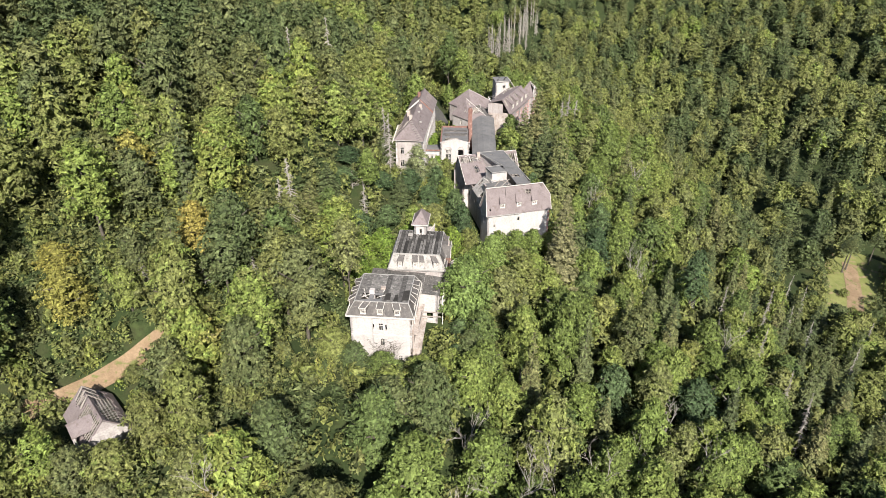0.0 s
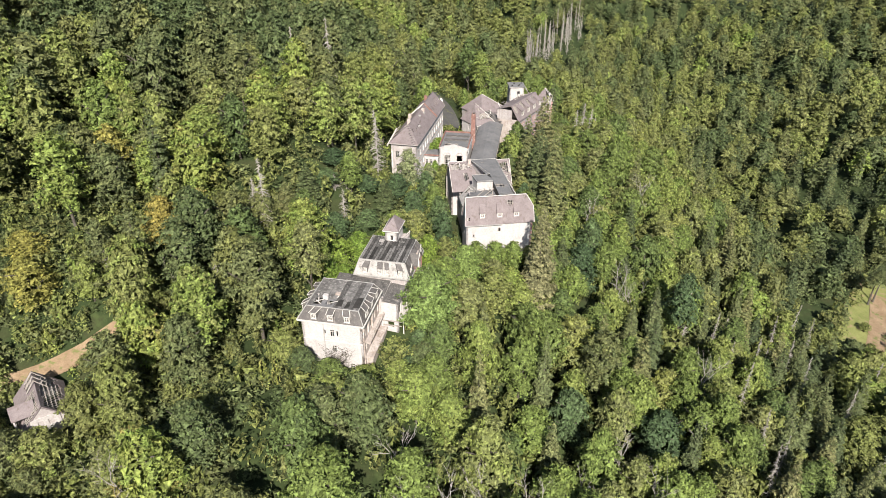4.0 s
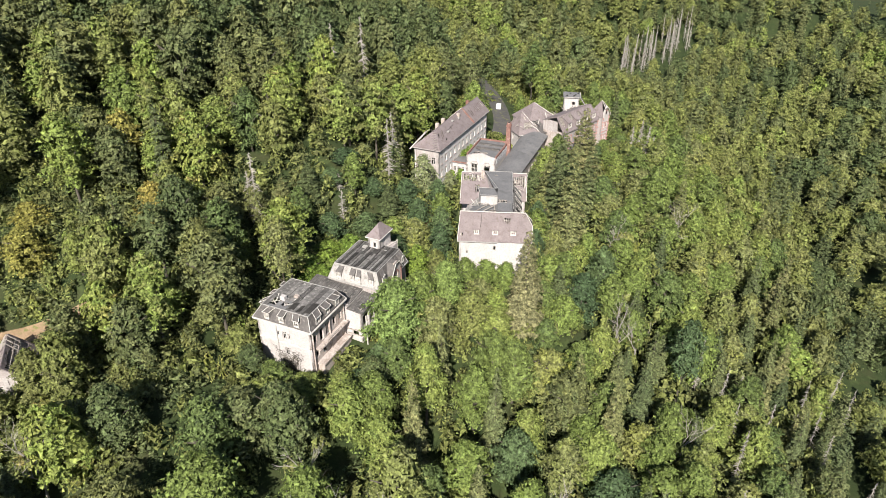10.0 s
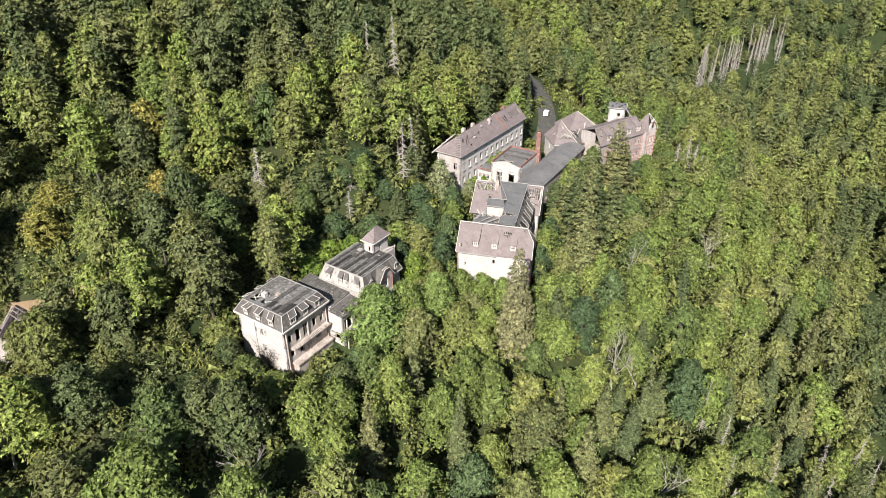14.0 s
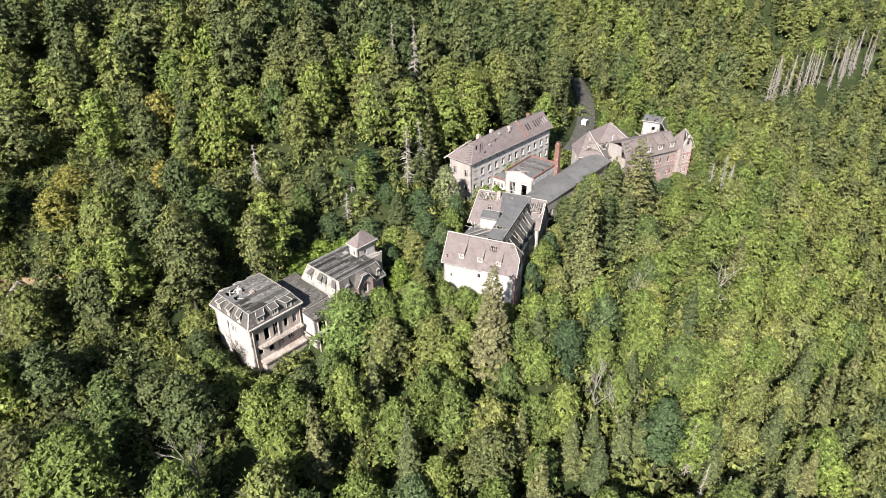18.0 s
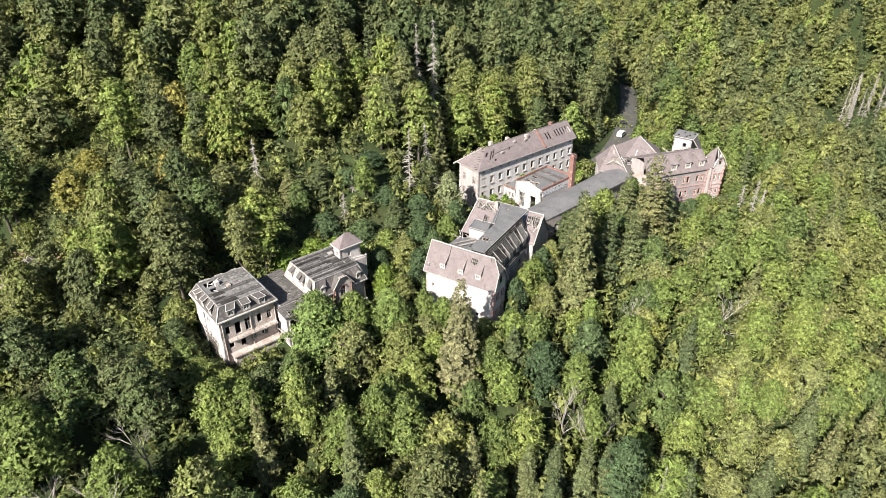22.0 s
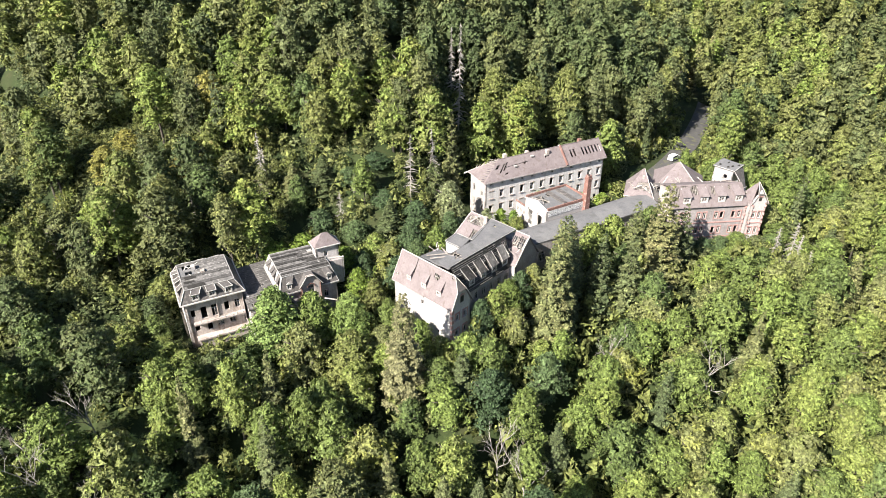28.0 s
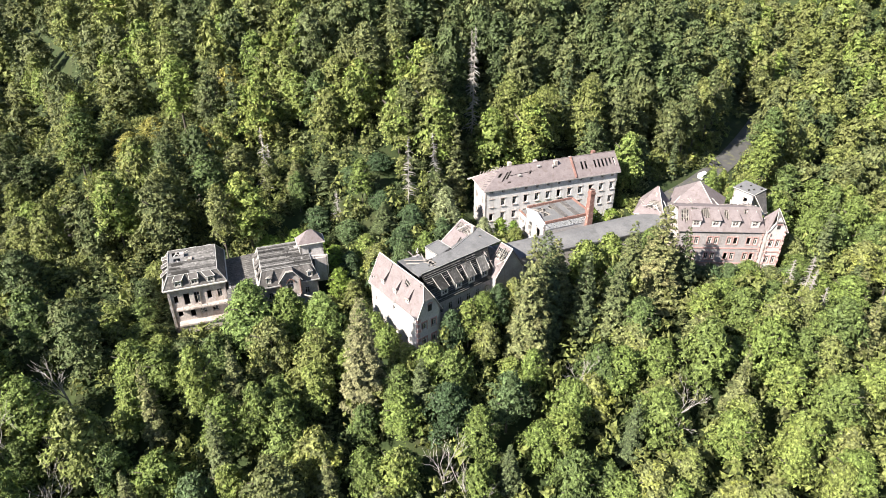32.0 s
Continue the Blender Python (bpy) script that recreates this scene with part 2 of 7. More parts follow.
# near-black for dark boards and for the painted shade of openings
dark_m = material("dark_boards_and_hole_shade", [(0.022, 0.021, 0.02), (0.045, 0.042, 0.04)], 0.8, 0.9, 4, 0.4)
timber_m = material("old_timber", [(0.25, 0.22, 0.20), (0.38, 0.35, 0.33)], 1.2, 0.88, 7, 0.4)
zinc_m = material("zinc_flashing", [(0.30, 0.29, 0.285), (0.44, 0.43, 0.42)], 0.8, 0.5, 5, 0.1, metal=0.2)
frame_m = material("peeling_white_paint", [(0.44, 0.41, 0.385), (0.58, 0.56, 0.54)], 2.0, 0.7, 8, 0.15)
# interior colour set dark, so openings look unlit inside
inner_m = material("interior_shade_in_colour", [(0.055, 0.048, 0.043), (0.095, 0.084, 0.075)], 0.5, 0.95, 4, 0.2)
glass_m = bpy.data.materials.new("dusty_glass")
glass_m.use_nodes = True
gb = glass_m.node_tree.nodes["Principled BSDF"]
gb.inputs["Base Color"].default_value = (0.05, 0.055, 0.06, 1)
gb.inputs["Roughness"].default_value = 0.15
carw_m = material("white_car_paint", [(0.76, 0.76, 0.76), (0.80, 0.80, 0.80)], 0.5, 0.25, 5, 0.02)
tyre_m = material("tyre_rubber", [(0.02, 0.02, 0.02), (0.035, 0.035, 0.035)], 2, 0.9, 8, 0.1)


# ---- building helpers ----
def mesh_of(name, verts, faces, mat, smooth=False):
    me = bpy.data.meshes.new(name)
    me.from_pydata([tuple(v) for v in verts], [], faces)
    me.materials.append(mat)
    if smooth:
        me.polygons.foreach_set("use_smooth", [True] * len(me.polygons))
    me.update()
    return me


def thing(name, at, label, category, group="", kind=""):
    ob = new(name)
    ob.location = at
    ob.empty_display_size = 1
    return tagged(ob, label, category, group, kind)


def part(name, data, parent, label="", m=None):
    """A mesh under a thing; data in world metres unless a world pose m is given."""
    ob = new(name, data)
    ob.parent = parent
    base = Matrix.Translation(parent.location) if parent.parent is None else parent["base"]
    base = base if isinstance(base, Matrix) else Matrix([list(r) for r in base])
    w = m or Matrix.Identity(4)
    ob.matrix_parent_inverse = Matrix.Identity(4)
    ob.matrix_basis = base.inverted() @ w
    return tagged(ob, label) if label else ob


def sub(name, data, parent_part, label=""):
    """A piece of a part, in the part's own axes."""
    ob = new(name, data)
    ob.parent = parent_part
    return tagged(ob, label) if label else ob


def panel_data(P, th, holes):
    """A thick four-cornered sheet (corners counter-clockwise from outside) with rectangular openings right through it."""
    p00, p10, p11, p01 = [Vector(p) for p in P]
    nrm = (p10 - p00).cross(p01 - p00).normalized()
    us = sorted({0.0, 1.0, *[round(h[0], 5) for h in holes], *[round(h[1], 5) for h in holes]})
    vs = sorted({0.0, 1.0, *[round(h[2], 5) for h in holes], *[round(h[3], 5) for h in holes]})
    us, vs = [u for u in us if 0 <= u <= 1], [v for v in vs if 0 <= v <= 1]
    verts, faces, ids = [], [], {}

    def vid(i, j, k):
        if (i, j, k) not in ids:
            u, v = us[i], vs[j]
            p = (p00 * (1 - u) + p10 * u) * (1 - v) + (p01 * (1 - u) + p11 * u) * v
            ids[i, j, k] = len(verts)
            verts.append(p - nrm * (th * k))
        return ids[i, j, k]

    def solid(i, j):
        if not (0 <= i < len(us) - 1 and 0 <= j < len(vs) - 1):
            return False
        cu, cv = (us[i] + us[i + 1]) / 2, (vs[j] + vs[j + 1]) / 2
        return not any(h[0] < cu < h[1] and h[2] < cv < h[3] for h in holes)

    for i in range(len(us) - 1):
        for j in range(len(vs) - 1):
            if not solid(i, j):
                continue
            a, b, c, d = (i, j), (i + 1, j), (i + 1, j + 1), (i, j + 1)
            faces.append([vid(*q, 0) for q in (a, b, c, d)])
            faces.append([vid(*q, 1) for q in (d, c, b, a)])
            for (q, r), (di, dj) in (((a, b), (0, -1)), ((b, c), (1, 0)), ((c, d), (0, 1)), ((d, a), (-1, 0))):
                if not solid(i + di, j + dj):
                    faces.append([vid(*q, 0), vid(*q, 1), vid(*r, 1), vid(*r, 0)])
    return verts, faces


def prism(poly, z0, z1):
    """An upright block on a plan outline (counter-clockwise)."""
    k = len(poly)
    v = [(x, y, z0) for x, y in poly] + [(x, y, z1) for x, y in poly]
    f = [list(range(k))[::-1], list(range(k, 2 * k))] + [[i, (i + 1) % k, k + (i + 1) % k, k + i] for i in range(k)]
    return v, f


def beam_data(a, b, w, h=None):
    """A squared timber from a to b."""
    a, b = Vector(a), Vector(b)
    d = (b - a).normalized()
    s = d.cross(Vector((0, 0, 1)))
    s = s.normalized() if s.length > 1e-3 else Vector((1, 0, 0))
    t = s.cross(d)
    h = h or w
    o = [s * (i * w / 2) + t * (j * h / 2) for i, j in ((-1, -1), (1, -1), (1, 1), (-1, 1))]
    v = [a + q for q in o] + [b + q for q in o]
    return v, [[3, 2, 1, 0], [4, 5, 6, 7]] + [[i, (i + 1) % 4, 4 + (i + 1) % 4, 4 + i] for i in range(4)]


def join(*lots):
    V, F = [], []
    for v, f in lots:
        k = len(V)
        V += [tuple(p) for p in v]
        F += [[i + k for i in q] for q in f]
    return V, F


def tube(pts, radii, sides=5):
    """A tapered limb through the points."""
    V, F = [], []
    for i, (p, r) in enumerate(zip(pts, radii)):
        p = Vector(p)
        d = (Vector(pts[min(i + 1, len(pts) - 1)]) - Vector(pts[max(i - 1, 0)])).normalized()
        s = d.cross(Vector((0.3, 1, 0.1))).normalized()
        t = d.cross(s)
        V += [p + (s * math.cos(a) + t * math.sin(a)) * r for a in [2 * math.pi * k / sides for k in range(sides)]]
    for i in range(len(pts) - 1):
        F += [[i * sides + k, i * sides + (k + 1) % sides, (i + 1) * sides + (k + 1) % sides, (i + 1) * sides + k] for k in range(sides)]
    F.append([(len(pts) - 1) * sides + k for k in range(sides)])
    return V, F


WINDOW_CACHE = {}


def window_meshes(w, h, style):
    """A weathered frame with its lights cut out of it, and a remaining pane."""
    key = (round(w, 2), round(h, 2), style)
    if key in WINDOW_CACHE:
        return WINDOW_CACHE[key]
    b = 0.09
    us = {"bare": [0, 1], "cross": [0, 0.5, 1], "grid": [0, 0.25, 0.5, 0.75, 1]}[style]
    vs = {"bare": [0, 1], "cross": [0, 0.68, 1], "grid": [0, 0.34, 0.68, 1]}[style]
    holes = [(u0 + (b / w if u0 == 0 else b / w / 2), u1 - (b / w if u1 == 1 else b / w / 2), v0 + (b / h if v0 == 0 else b / h / 2), v1 - (b / h if v1 == 1 else b / h / 2)) for u0, u1 in zip(us, us[1:]) for v0, v1 in zip(vs, vs[1:])]
    fr = mesh_of("window", *panel_data([(-w / 2, 0, 0), (w / 2, 0, 0), (w / 2, 0, h), (-w / 2, 0, h)], 0.08, holes), frame_m)
    pane = None if style == "bare" else mesh_of("pane", *beam_data((w * 0.23, 0.05, 0.1), (w * 0.23, 0.05, h * 0.64), w * 0.42, 0.02), glass_m)
    WINDOW_CACHE[key] = (fr, pane)
    return fr, pane


def facade(parent, A, B, z0, z1, mat, wins=(), th=0.45, label="", trim=None, name="wall"):
    """A wall from A to B (left to right from outside) with windows (distance along, sill height, width, height, style)."""
    A, B = Vector((*A, 0)), Vector((*B, 0))
    L = (B - A).length
    ex = (B - A).normalized()
    out = ex.cross(Vector((0, 0, 1)))
    holes = [((s - w / 2) / L, (s + w / 2) / L, (zs - z0) / (z1 - z0), (zs + h - z0) / (z1 - z0)) for s, zs, w, h, st in wins]
    P = [A + Vector((0, 0, z0)), B + Vector((0, 0, z0)), B + Vector((0, 0, z1)), A + Vector((0, 0, z1))]
    wall = part(name, mesh_of(name, *panel_data(P, th, holes), mat), parent, label)
    for s, zs, w, h, st in wins:
        fr, pane = window_meshes(w, h, st)
        p = A + ex * s + Vector((0, 0, zs)) - out * 0.2
        m = Matrix((( ex.x, -out.x, 0, p.x), (ex.y, -out.y, 0, p.y), (0, 0, 1, p.z), (0, 0, 0, 1)))
        win = part("window", fr, parent, "", m)
        if pane:
            sub("pane", pane, win)
        if trim:
            q = A + ex * s + Vector((0, 0, zs)) + out * 0.07
            e, zb, zt = w / 2 + 0.18, -0.2, h + 0.3
            R4 = [q - ex * e + Vector((0, 0, zb)), q + ex * e + Vector((0, 0, zb)), q + ex * e + Vector((0, 0, zt)), q - ex * e + Vector((0, 0, zt))]
            part("window_surround", mesh_of("window_surround", *panel_data(R4, 0.1, [(0.18 / (2 * e), 1 - 0.18 / (2 * e), -zb / (zt - zb), (h - zb) / (zt - zb))]), trim), parent)
    return wall


def ragged(holes, L):
    """Breaks each wide hole into columns of uneven height, so that its edge looks torn."""
    rs = random.Random(int(L * 100))
    out = []
    for u0, u1, v0, v1 in holes:
        n = max(1, round((u1 - u0) * L / 0.55))
        for i in range(n):
            a, b = u0 + (u1 - u0) * i / n, u0 + (u1 - u0) * (i + 1) / n
            k = (v1 - v0) * 0.30
            out.append((a, b, v0 + k * rs.random(), v1 - k * 0.5 * rs.random()))
    return out


def roof(parent, P, mat, holes=(), th=0.22, name="roof_slope", label="", rafters=True, ribs=0, step=0.85, rib_mat=None, courses=0):
    """A roof plane (eave left, eave right, top right, top left from outside), with holes that bare its rafters."""
    P = [Vector(p) for p in P]
    nrm = (P[1] - P[0]).cross(P[3] - P[0]).normalized()
    part(name, mesh_of(name, *panel_data(P, th, ragged(holes, (P[1] - P[0]).length) if rafters else list(holes)), mat), parent, label)

    def at(u, v, off=0.0):
        return (P[0] * (1 - u) + P[1] * u) * (1 - v) + (P[3] * (1 - u) + P[2] * u) * v + nrm * off
    L = (P[1] - P[0]).length
    H = (P[3] - P[0]).length
    for (u0, u1, v0, v1) in holes:
        if not rafters:
            continue
        k = max(1, int((u1 - u0) * L / step))
        for i in range(k):
            u = u0 + (u1 - u0) * (i + 0.5) / k
            part("rafter", mesh_of("rafter", *beam_data(at(u, v0 - 0.03, -th - 0.02), at(u, v1 + 0.03, -th - 0.02), 0.11, 0.14), timber_m), parent)
        k = max(1, int((v1 - v0) * H / 0.9))
        for i in range(k):
            v = v0 + (v1 - v0) * (i + 0.5) / k
            part("batten", mesh_of("batten", *beam_data(at(u0 - 0.01, v, -th + 0.1), at(u1 + 0.01, v, -th + 0.1), 0.09, 0.07), timber_m), parent)
    for i in range(ribs):
        u = (i + 0.5) / ribs
        if any(h[0] < u < h[1] for h in holes):
            continue
        part("seam", mesh_of("seam", *beam_data(at(u, 0.0, 0.03), at(u, 1.0, 0.03), 0.14, 0.1), rib_mat or zinc_m), parent)
    return at


def dormer(parent, at, u, v0, v1, wid, depth_u, mat_roof, mat_face, wh=1.1, win=True, label=""):
    """A shed dormer on a roof plane: cheeks, a window front and a pitched slab that runs back into the slope."""
    foot, top = at(u, v0), at(u, v1)
    eu = (at(u + 0.01, v0) - foot).normalized()
    out = (foot - top)
    out.z = 0
    out = out.normalized()
    base = foot + out * 0.02
    head = base + Vector((0, 0, wh))
    a, b = -eu * (wid / 2), eu * (wid / 2)
    tb = top + Vector((0, 0, 0.06))
    v = [base + a, base + b, head + b, head + a, tb + a, tb + b]
    for tri, side in (((0, 3, 4), eu), ((1, 5, 2), -eu)):
        c3 = [v[i] for i in tri]
        part("dormer_cheek", mesh_of("dormer_cheek", c3 + [q + side * 0.1 for q in c3], [[0, 1, 2], [5, 4, 3], [0, 3, 4, 1], [1, 4, 5, 2], [2, 5, 3, 0]], mat_roof), parent)
    L = wid
    P = [base + a, base + b, head + b, head + a]
    hole = [(0.16, 0.84, 0.18, 0.9)] if win else []
    face = part("dormer_front", mesh_of("dormer_front", *panel_data(P, 0.12, hole), mat_face), parent)
    if win:
        w, h = wid * 0.68, wh * 0.72
        fr, pane = window_meshes(w, h, "cross")
        p = base + Vector((0, 0, wh * 0.18)) - out * 0.05
        ex = eu
        m = Matrix(((ex.x, -out.x, 0, p.x), (ex.y, -out.y, 0, p.y), (0, 0, 1, p.z), (0, 0, 0, 1)))
        part("window", fr, parent, "", m)
    o = out * 0.25
    Q = [head + a * 1.18 + o, head + b * 1.18 + o, tb + b * 1.18, tb + a * 1.18]
    part("dormer_roof", mesh_of("dormer_roof", *panel_data([q + Vector((0, 0, 0.12)) for q in Q], 0.12, []), mat_roof), parent)


def block(parent, name, poly, z0, z1, mat, label=""):
    return part(name, mesh_of(name, *prism(poly, z0, z1), mat), parent, label)


def local(ox, oy, deg):
    c, s = math.cos(radians(deg)), math.sin(radians(deg))
    return lambda x, y: (ox + c * x - s * y, oy + s * x + c * y)


def V3(p, z):
    return Vector((p[0], p[1], z))


# ---- terrain ----
def clip(v, a, b):
    return max(a, min(b, v))


def smooth(v, a, b):
    t = clip((v - a) / (b - a), 0, 1)
    return t * t * (3 - 2 * t)


# swells and hollows of the canopy: x, y, spread, rise
SWELLS = [(55, 211, 17, 6), (50, 240, 17, 7), (47, 270, 18, 7), (30, 312, 20, 5), (-28, 181, 22, 8), (-14, 84, 18, 5), (-36, 72, 18, 5), (88, 168, 26, -6), (40, 96, 18, -3),
          (116, 225, 15, -7), (119, 265, 15, -7), (119, 310, 15, -7), (118, 355, 15, -7), (117, 400, 16, -6), (186, 285, 18, 7), (186, 325, 18, 8), (184, 370, 18, 8), (180, 415, 18, 7), (226, 300, 18, -9), (226, 350, 18, -10), (222, 400, 18, -10)]


def canopy(x, y):
    """Height of the treetops over the plan: a spur between a hillside and a wooded valley."""
    hill = -80 - 0.6 * (-80 - clip(x, -190, -80)) if x < -80 else x
    X, Y = clip(hill, -170, 225) / 100, (clip(y, 66, 505) - 200) / 100
    z = 33.14 - 38.83 * X + 2.76 * Y + 3.58 * X * X + 2.15 * X * Y - 11.97 * Y * Y + 0.5 * X ** 3 + 3.58 * X * X * Y + 10.69 * X * Y * Y + 0.43 * Y ** 3
    z += 0.78 * X ** 4 - 1.27 * X ** 3 * Y - 0.72 * X * X * Y * Y - 2.94 * X * Y ** 3 + 1.2 * Y ** 4
    z += sum(k * math.exp(-((x - a) ** 2 + (y - b) ** 2) / (2 * s * s)) for a, b, s, k in SWELLS)
    return z + 0.15 * max(0.0, x - 225) + 0.12 * max(0.0, -x - 170)


PADS = [(-13, 118, 6.0), (-6, 140, 9), (20, 160, 10.5), (14, 176, 11), (-10, 200, 11), (-8, 222, 12.5), (12, 205, 15), (14, 225, 15), (22, 246, 12), (-8.5, 271, 14.4), (-16, 284, 15.2), (-26, 300, 15.6), (-64, 90, 7)]


def ground(x, y):
    g, w = (canopy(x, y) - 19.5 + 4.5 * smooth(x, 22, 50)) * 0.25, 0.25
    for px, py, pz in PADS:
        k = math.exp(-((x - px) ** 2 + (y - py) ** 2) / 190)
        g += k * pz
        w += k
    far = math.hypot(x - 10, y - 180)
    return g / w + 1.2 * noise.noise((x * 0.03, y * 0.03, 0)) + 0.22 * max(0.0, far - 750)


def axis(a, b, fine_a, fine_b, s):
    out, v = [], fine_a
    while v <= fine_b:
        out.append(v)
        v += s
    k = s
    lo, hi = [], []
    v = fine_a
    while v > a:
        k *= 1.35
        v -= k
        lo.append(v)
    v, k = fine_b, s
    while v < b:
        k *= 1.35
        v += k
        hi.append(v)
    return lo[::-1] + out + hi


gx, gy = axis(-2500, 2500, -220, 260, 5), axis(-1500, 3500, 20, 460, 5)
verts = [(x, y, ground(x, y)) for y in gy for x in gx]
nx = len(gx)
faces = [[j * nx + i, j * nx + i + 1, (j + 1) * nx + i + 1, (j + 1) * nx + i] for j in range(len(gy) - 1) for i in range(nx - 1)]
tagged(new("ground", mesh_of("ground", verts, faces, ground_m, True)), "forest floor of leaf litter and moss, coloured dark to look shaded", "ground", kind="structure")

pale_m = material("pale_slate", [(0.27, 0.255, 0.25), (0.38, 0.365, 0.355)], 0.6, 0.8, 4, 0.2, spots=(0.19, 0.18, 0.17))
graf_m = material("graffiti_paint", [(0.05, 0.05, 0.06), (0.70, 0.70, 0.70), (0.30, 0.30, 0.33), (0.75, 0.75, 0.74)], 1.6, 0.8, 3, 0.1, detail=2.0)


def line_of(parent, name, pts, w, mat, h=None):
    """Flashing, gutters, cornices: a bar from point to point."""
    for a, b in zip(pts, pts[1:]):
        part(name, mesh_of(name, *beam_data(a, b, w * 0.62 if name in ("verge_board", "dormer_trim", "ridge_cap", "flashing") else w, h), mat), parent)


def gable(parent, A, B, zb, zt, mat, th=0.4, peak=0.5, name="gable"):
    """The pointed top of an end wall, from A to B (left to right from outside)."""
    a, b = Vector((*A, zb)), Vector((*B, zb))
    t = a.lerp(b, peak) + Vector((0, 0, zt - zb))
    out = (b - a).normalized().cross(Vector((0, 0, 1)))
    v = [a, b, t, a - out * th, b - out * th, t - out * th]
    part(name, mesh_of(name, v, [[0, 1, 2], [5, 4, 3], [0, 3, 4, 1], [1, 4, 5, 2], [2, 5, 3, 0]], mat), parent)


def cut_gable(parent, A, B, zb, zt, mat, th, peak, cut):
    """An end wall whose pointed top is cut off level under a half hip."""
    a, b = Vector((*A, zb)), Vector((*B, zb))
    t = a.lerp(b, peak) + Vector((0, 0, zt - zb))
    out = (b - a).normalized().cross(Vector((0, 0, 1))) * th
    face = [a, b, b.lerp(t, cut), a.lerp(t, cut)]
    v = face + [p - out for p in face]
    part("gable", mesh_of("gable", v, [[0, 1, 2, 3], [7, 6, 5, 4], [0, 4, 5, 1], [1, 5, 6, 2], [2, 6, 7, 3], [3, 7, 4, 0]], mat), parent)


def tri_roof(parent, a, b, c, mat, th=0.2, label=""):
    a, b, c = Vector(a), Vector(b), Vector(c)
    n = (b - a).cross(c - a).normalized() * th
    part("roof_slope", mesh_of("roof_slope", [a, b, c, a - n, b - n, c - n], [[0, 1, 2], [5, 4, 3], [0, 3, 4, 1], [1, 4, 5, 2], [2, 5, 3, 0]], mat), parent, label)


def walls(parent, f, x0, x1, y0, y1, z0, z1, mat, south=(), east=(), north=(), west=(), mats=None, trim=None):
    """Four walls round a plan rectangle in the frame f."""
    m = mats or {}
    facade(parent, f(x0, y0), f(x1, y0), z0, z1, m.get("s", mat), south, trim=trim)
    facade(parent, f(x1, y0), f(x1, y1), z0, z1, m.get("e", mat), east, trim=trim)
    facade(parent, f(x1, y1), f(x0, y1), z0, z1, m.get("n", mat), north, trim=trim)
    facade(parent, f(x0, y1), f(x0, y0), z0, z1, m.get("w", mat), west, trim=trim)


# unseen floor slabs, added so roof holes open onto painted darkness
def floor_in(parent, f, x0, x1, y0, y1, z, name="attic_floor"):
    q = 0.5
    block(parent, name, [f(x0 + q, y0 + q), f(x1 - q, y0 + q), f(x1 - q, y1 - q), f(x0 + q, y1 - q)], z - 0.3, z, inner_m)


# ---- villa with the mansard roof ----
fv = local(-7.0, 112.2, -5)
villa = thing("villa", (*fv(-6, 6), 3), "abandoned white villa with a slate mansard roof and wooden balcony ledges", "house")
vx0, vx1, vy0, vy1 = -12.9, 0.4, -0.3, 12.4
walls(villa, fv, vx0, vx1, vy0, vy1, 2, 18.1, plaster_m,
      south=[(6.6, 14.0, 0.95, 2.0, "cross"), (7.7, 14.2, 0.5, 1.6, "bare"), (6.8, 9.9, 0.95, 1.9, "cross"), (5.0, 14.6, 0.45, 1.2, "bare"), (10.6, 5.6, 1.0, 1.8, "cross")],
      east=[(1.6, 14.0, 1.0, 2.0, "bare"), (3.9, 13.1, 1.35, 3.1, "bare"), (6.2, 13.1, 1.35, 3.1, "cross"), (8.9, 13.8, 1.1, 2.2, "bare"), (11.2, 13.8, 1.1, 2.2, "cross"),
            (1.9, 10.2, 1.2, 1.6, "bare"), (4.6, 9.7, 1.2, 2.2, "bare"), (7.0, 10.2, 1.3, 1.5, "grid"), (9.6, 10.2, 1.3, 1.5, "cross"), (3.0, 5.6, 1.1, 1.7, "bare"), (7.5, 5.6, 1.1, 1.7, "bare")],
      west=[(2.5, 14.0, 1.0, 2.0, "cross"), (6.5, 14.0, 1.0, 2.0, "cross"), (10.5, 14.0, 1.0, 2.0, "cross")], mats={"e": stain_m})
EV = [fv(-13.5, -0.9), fv(1.0, -0.9), fv(1.0, 13.0), fv(-13.5, 13.0)]
TP = [fv(-11.8, 0.6), fv(-0.35, 0.6), fv(-0.35, 11.3), fv(-11.8, 11.3)]
ze, zt = 18.15, 20.9
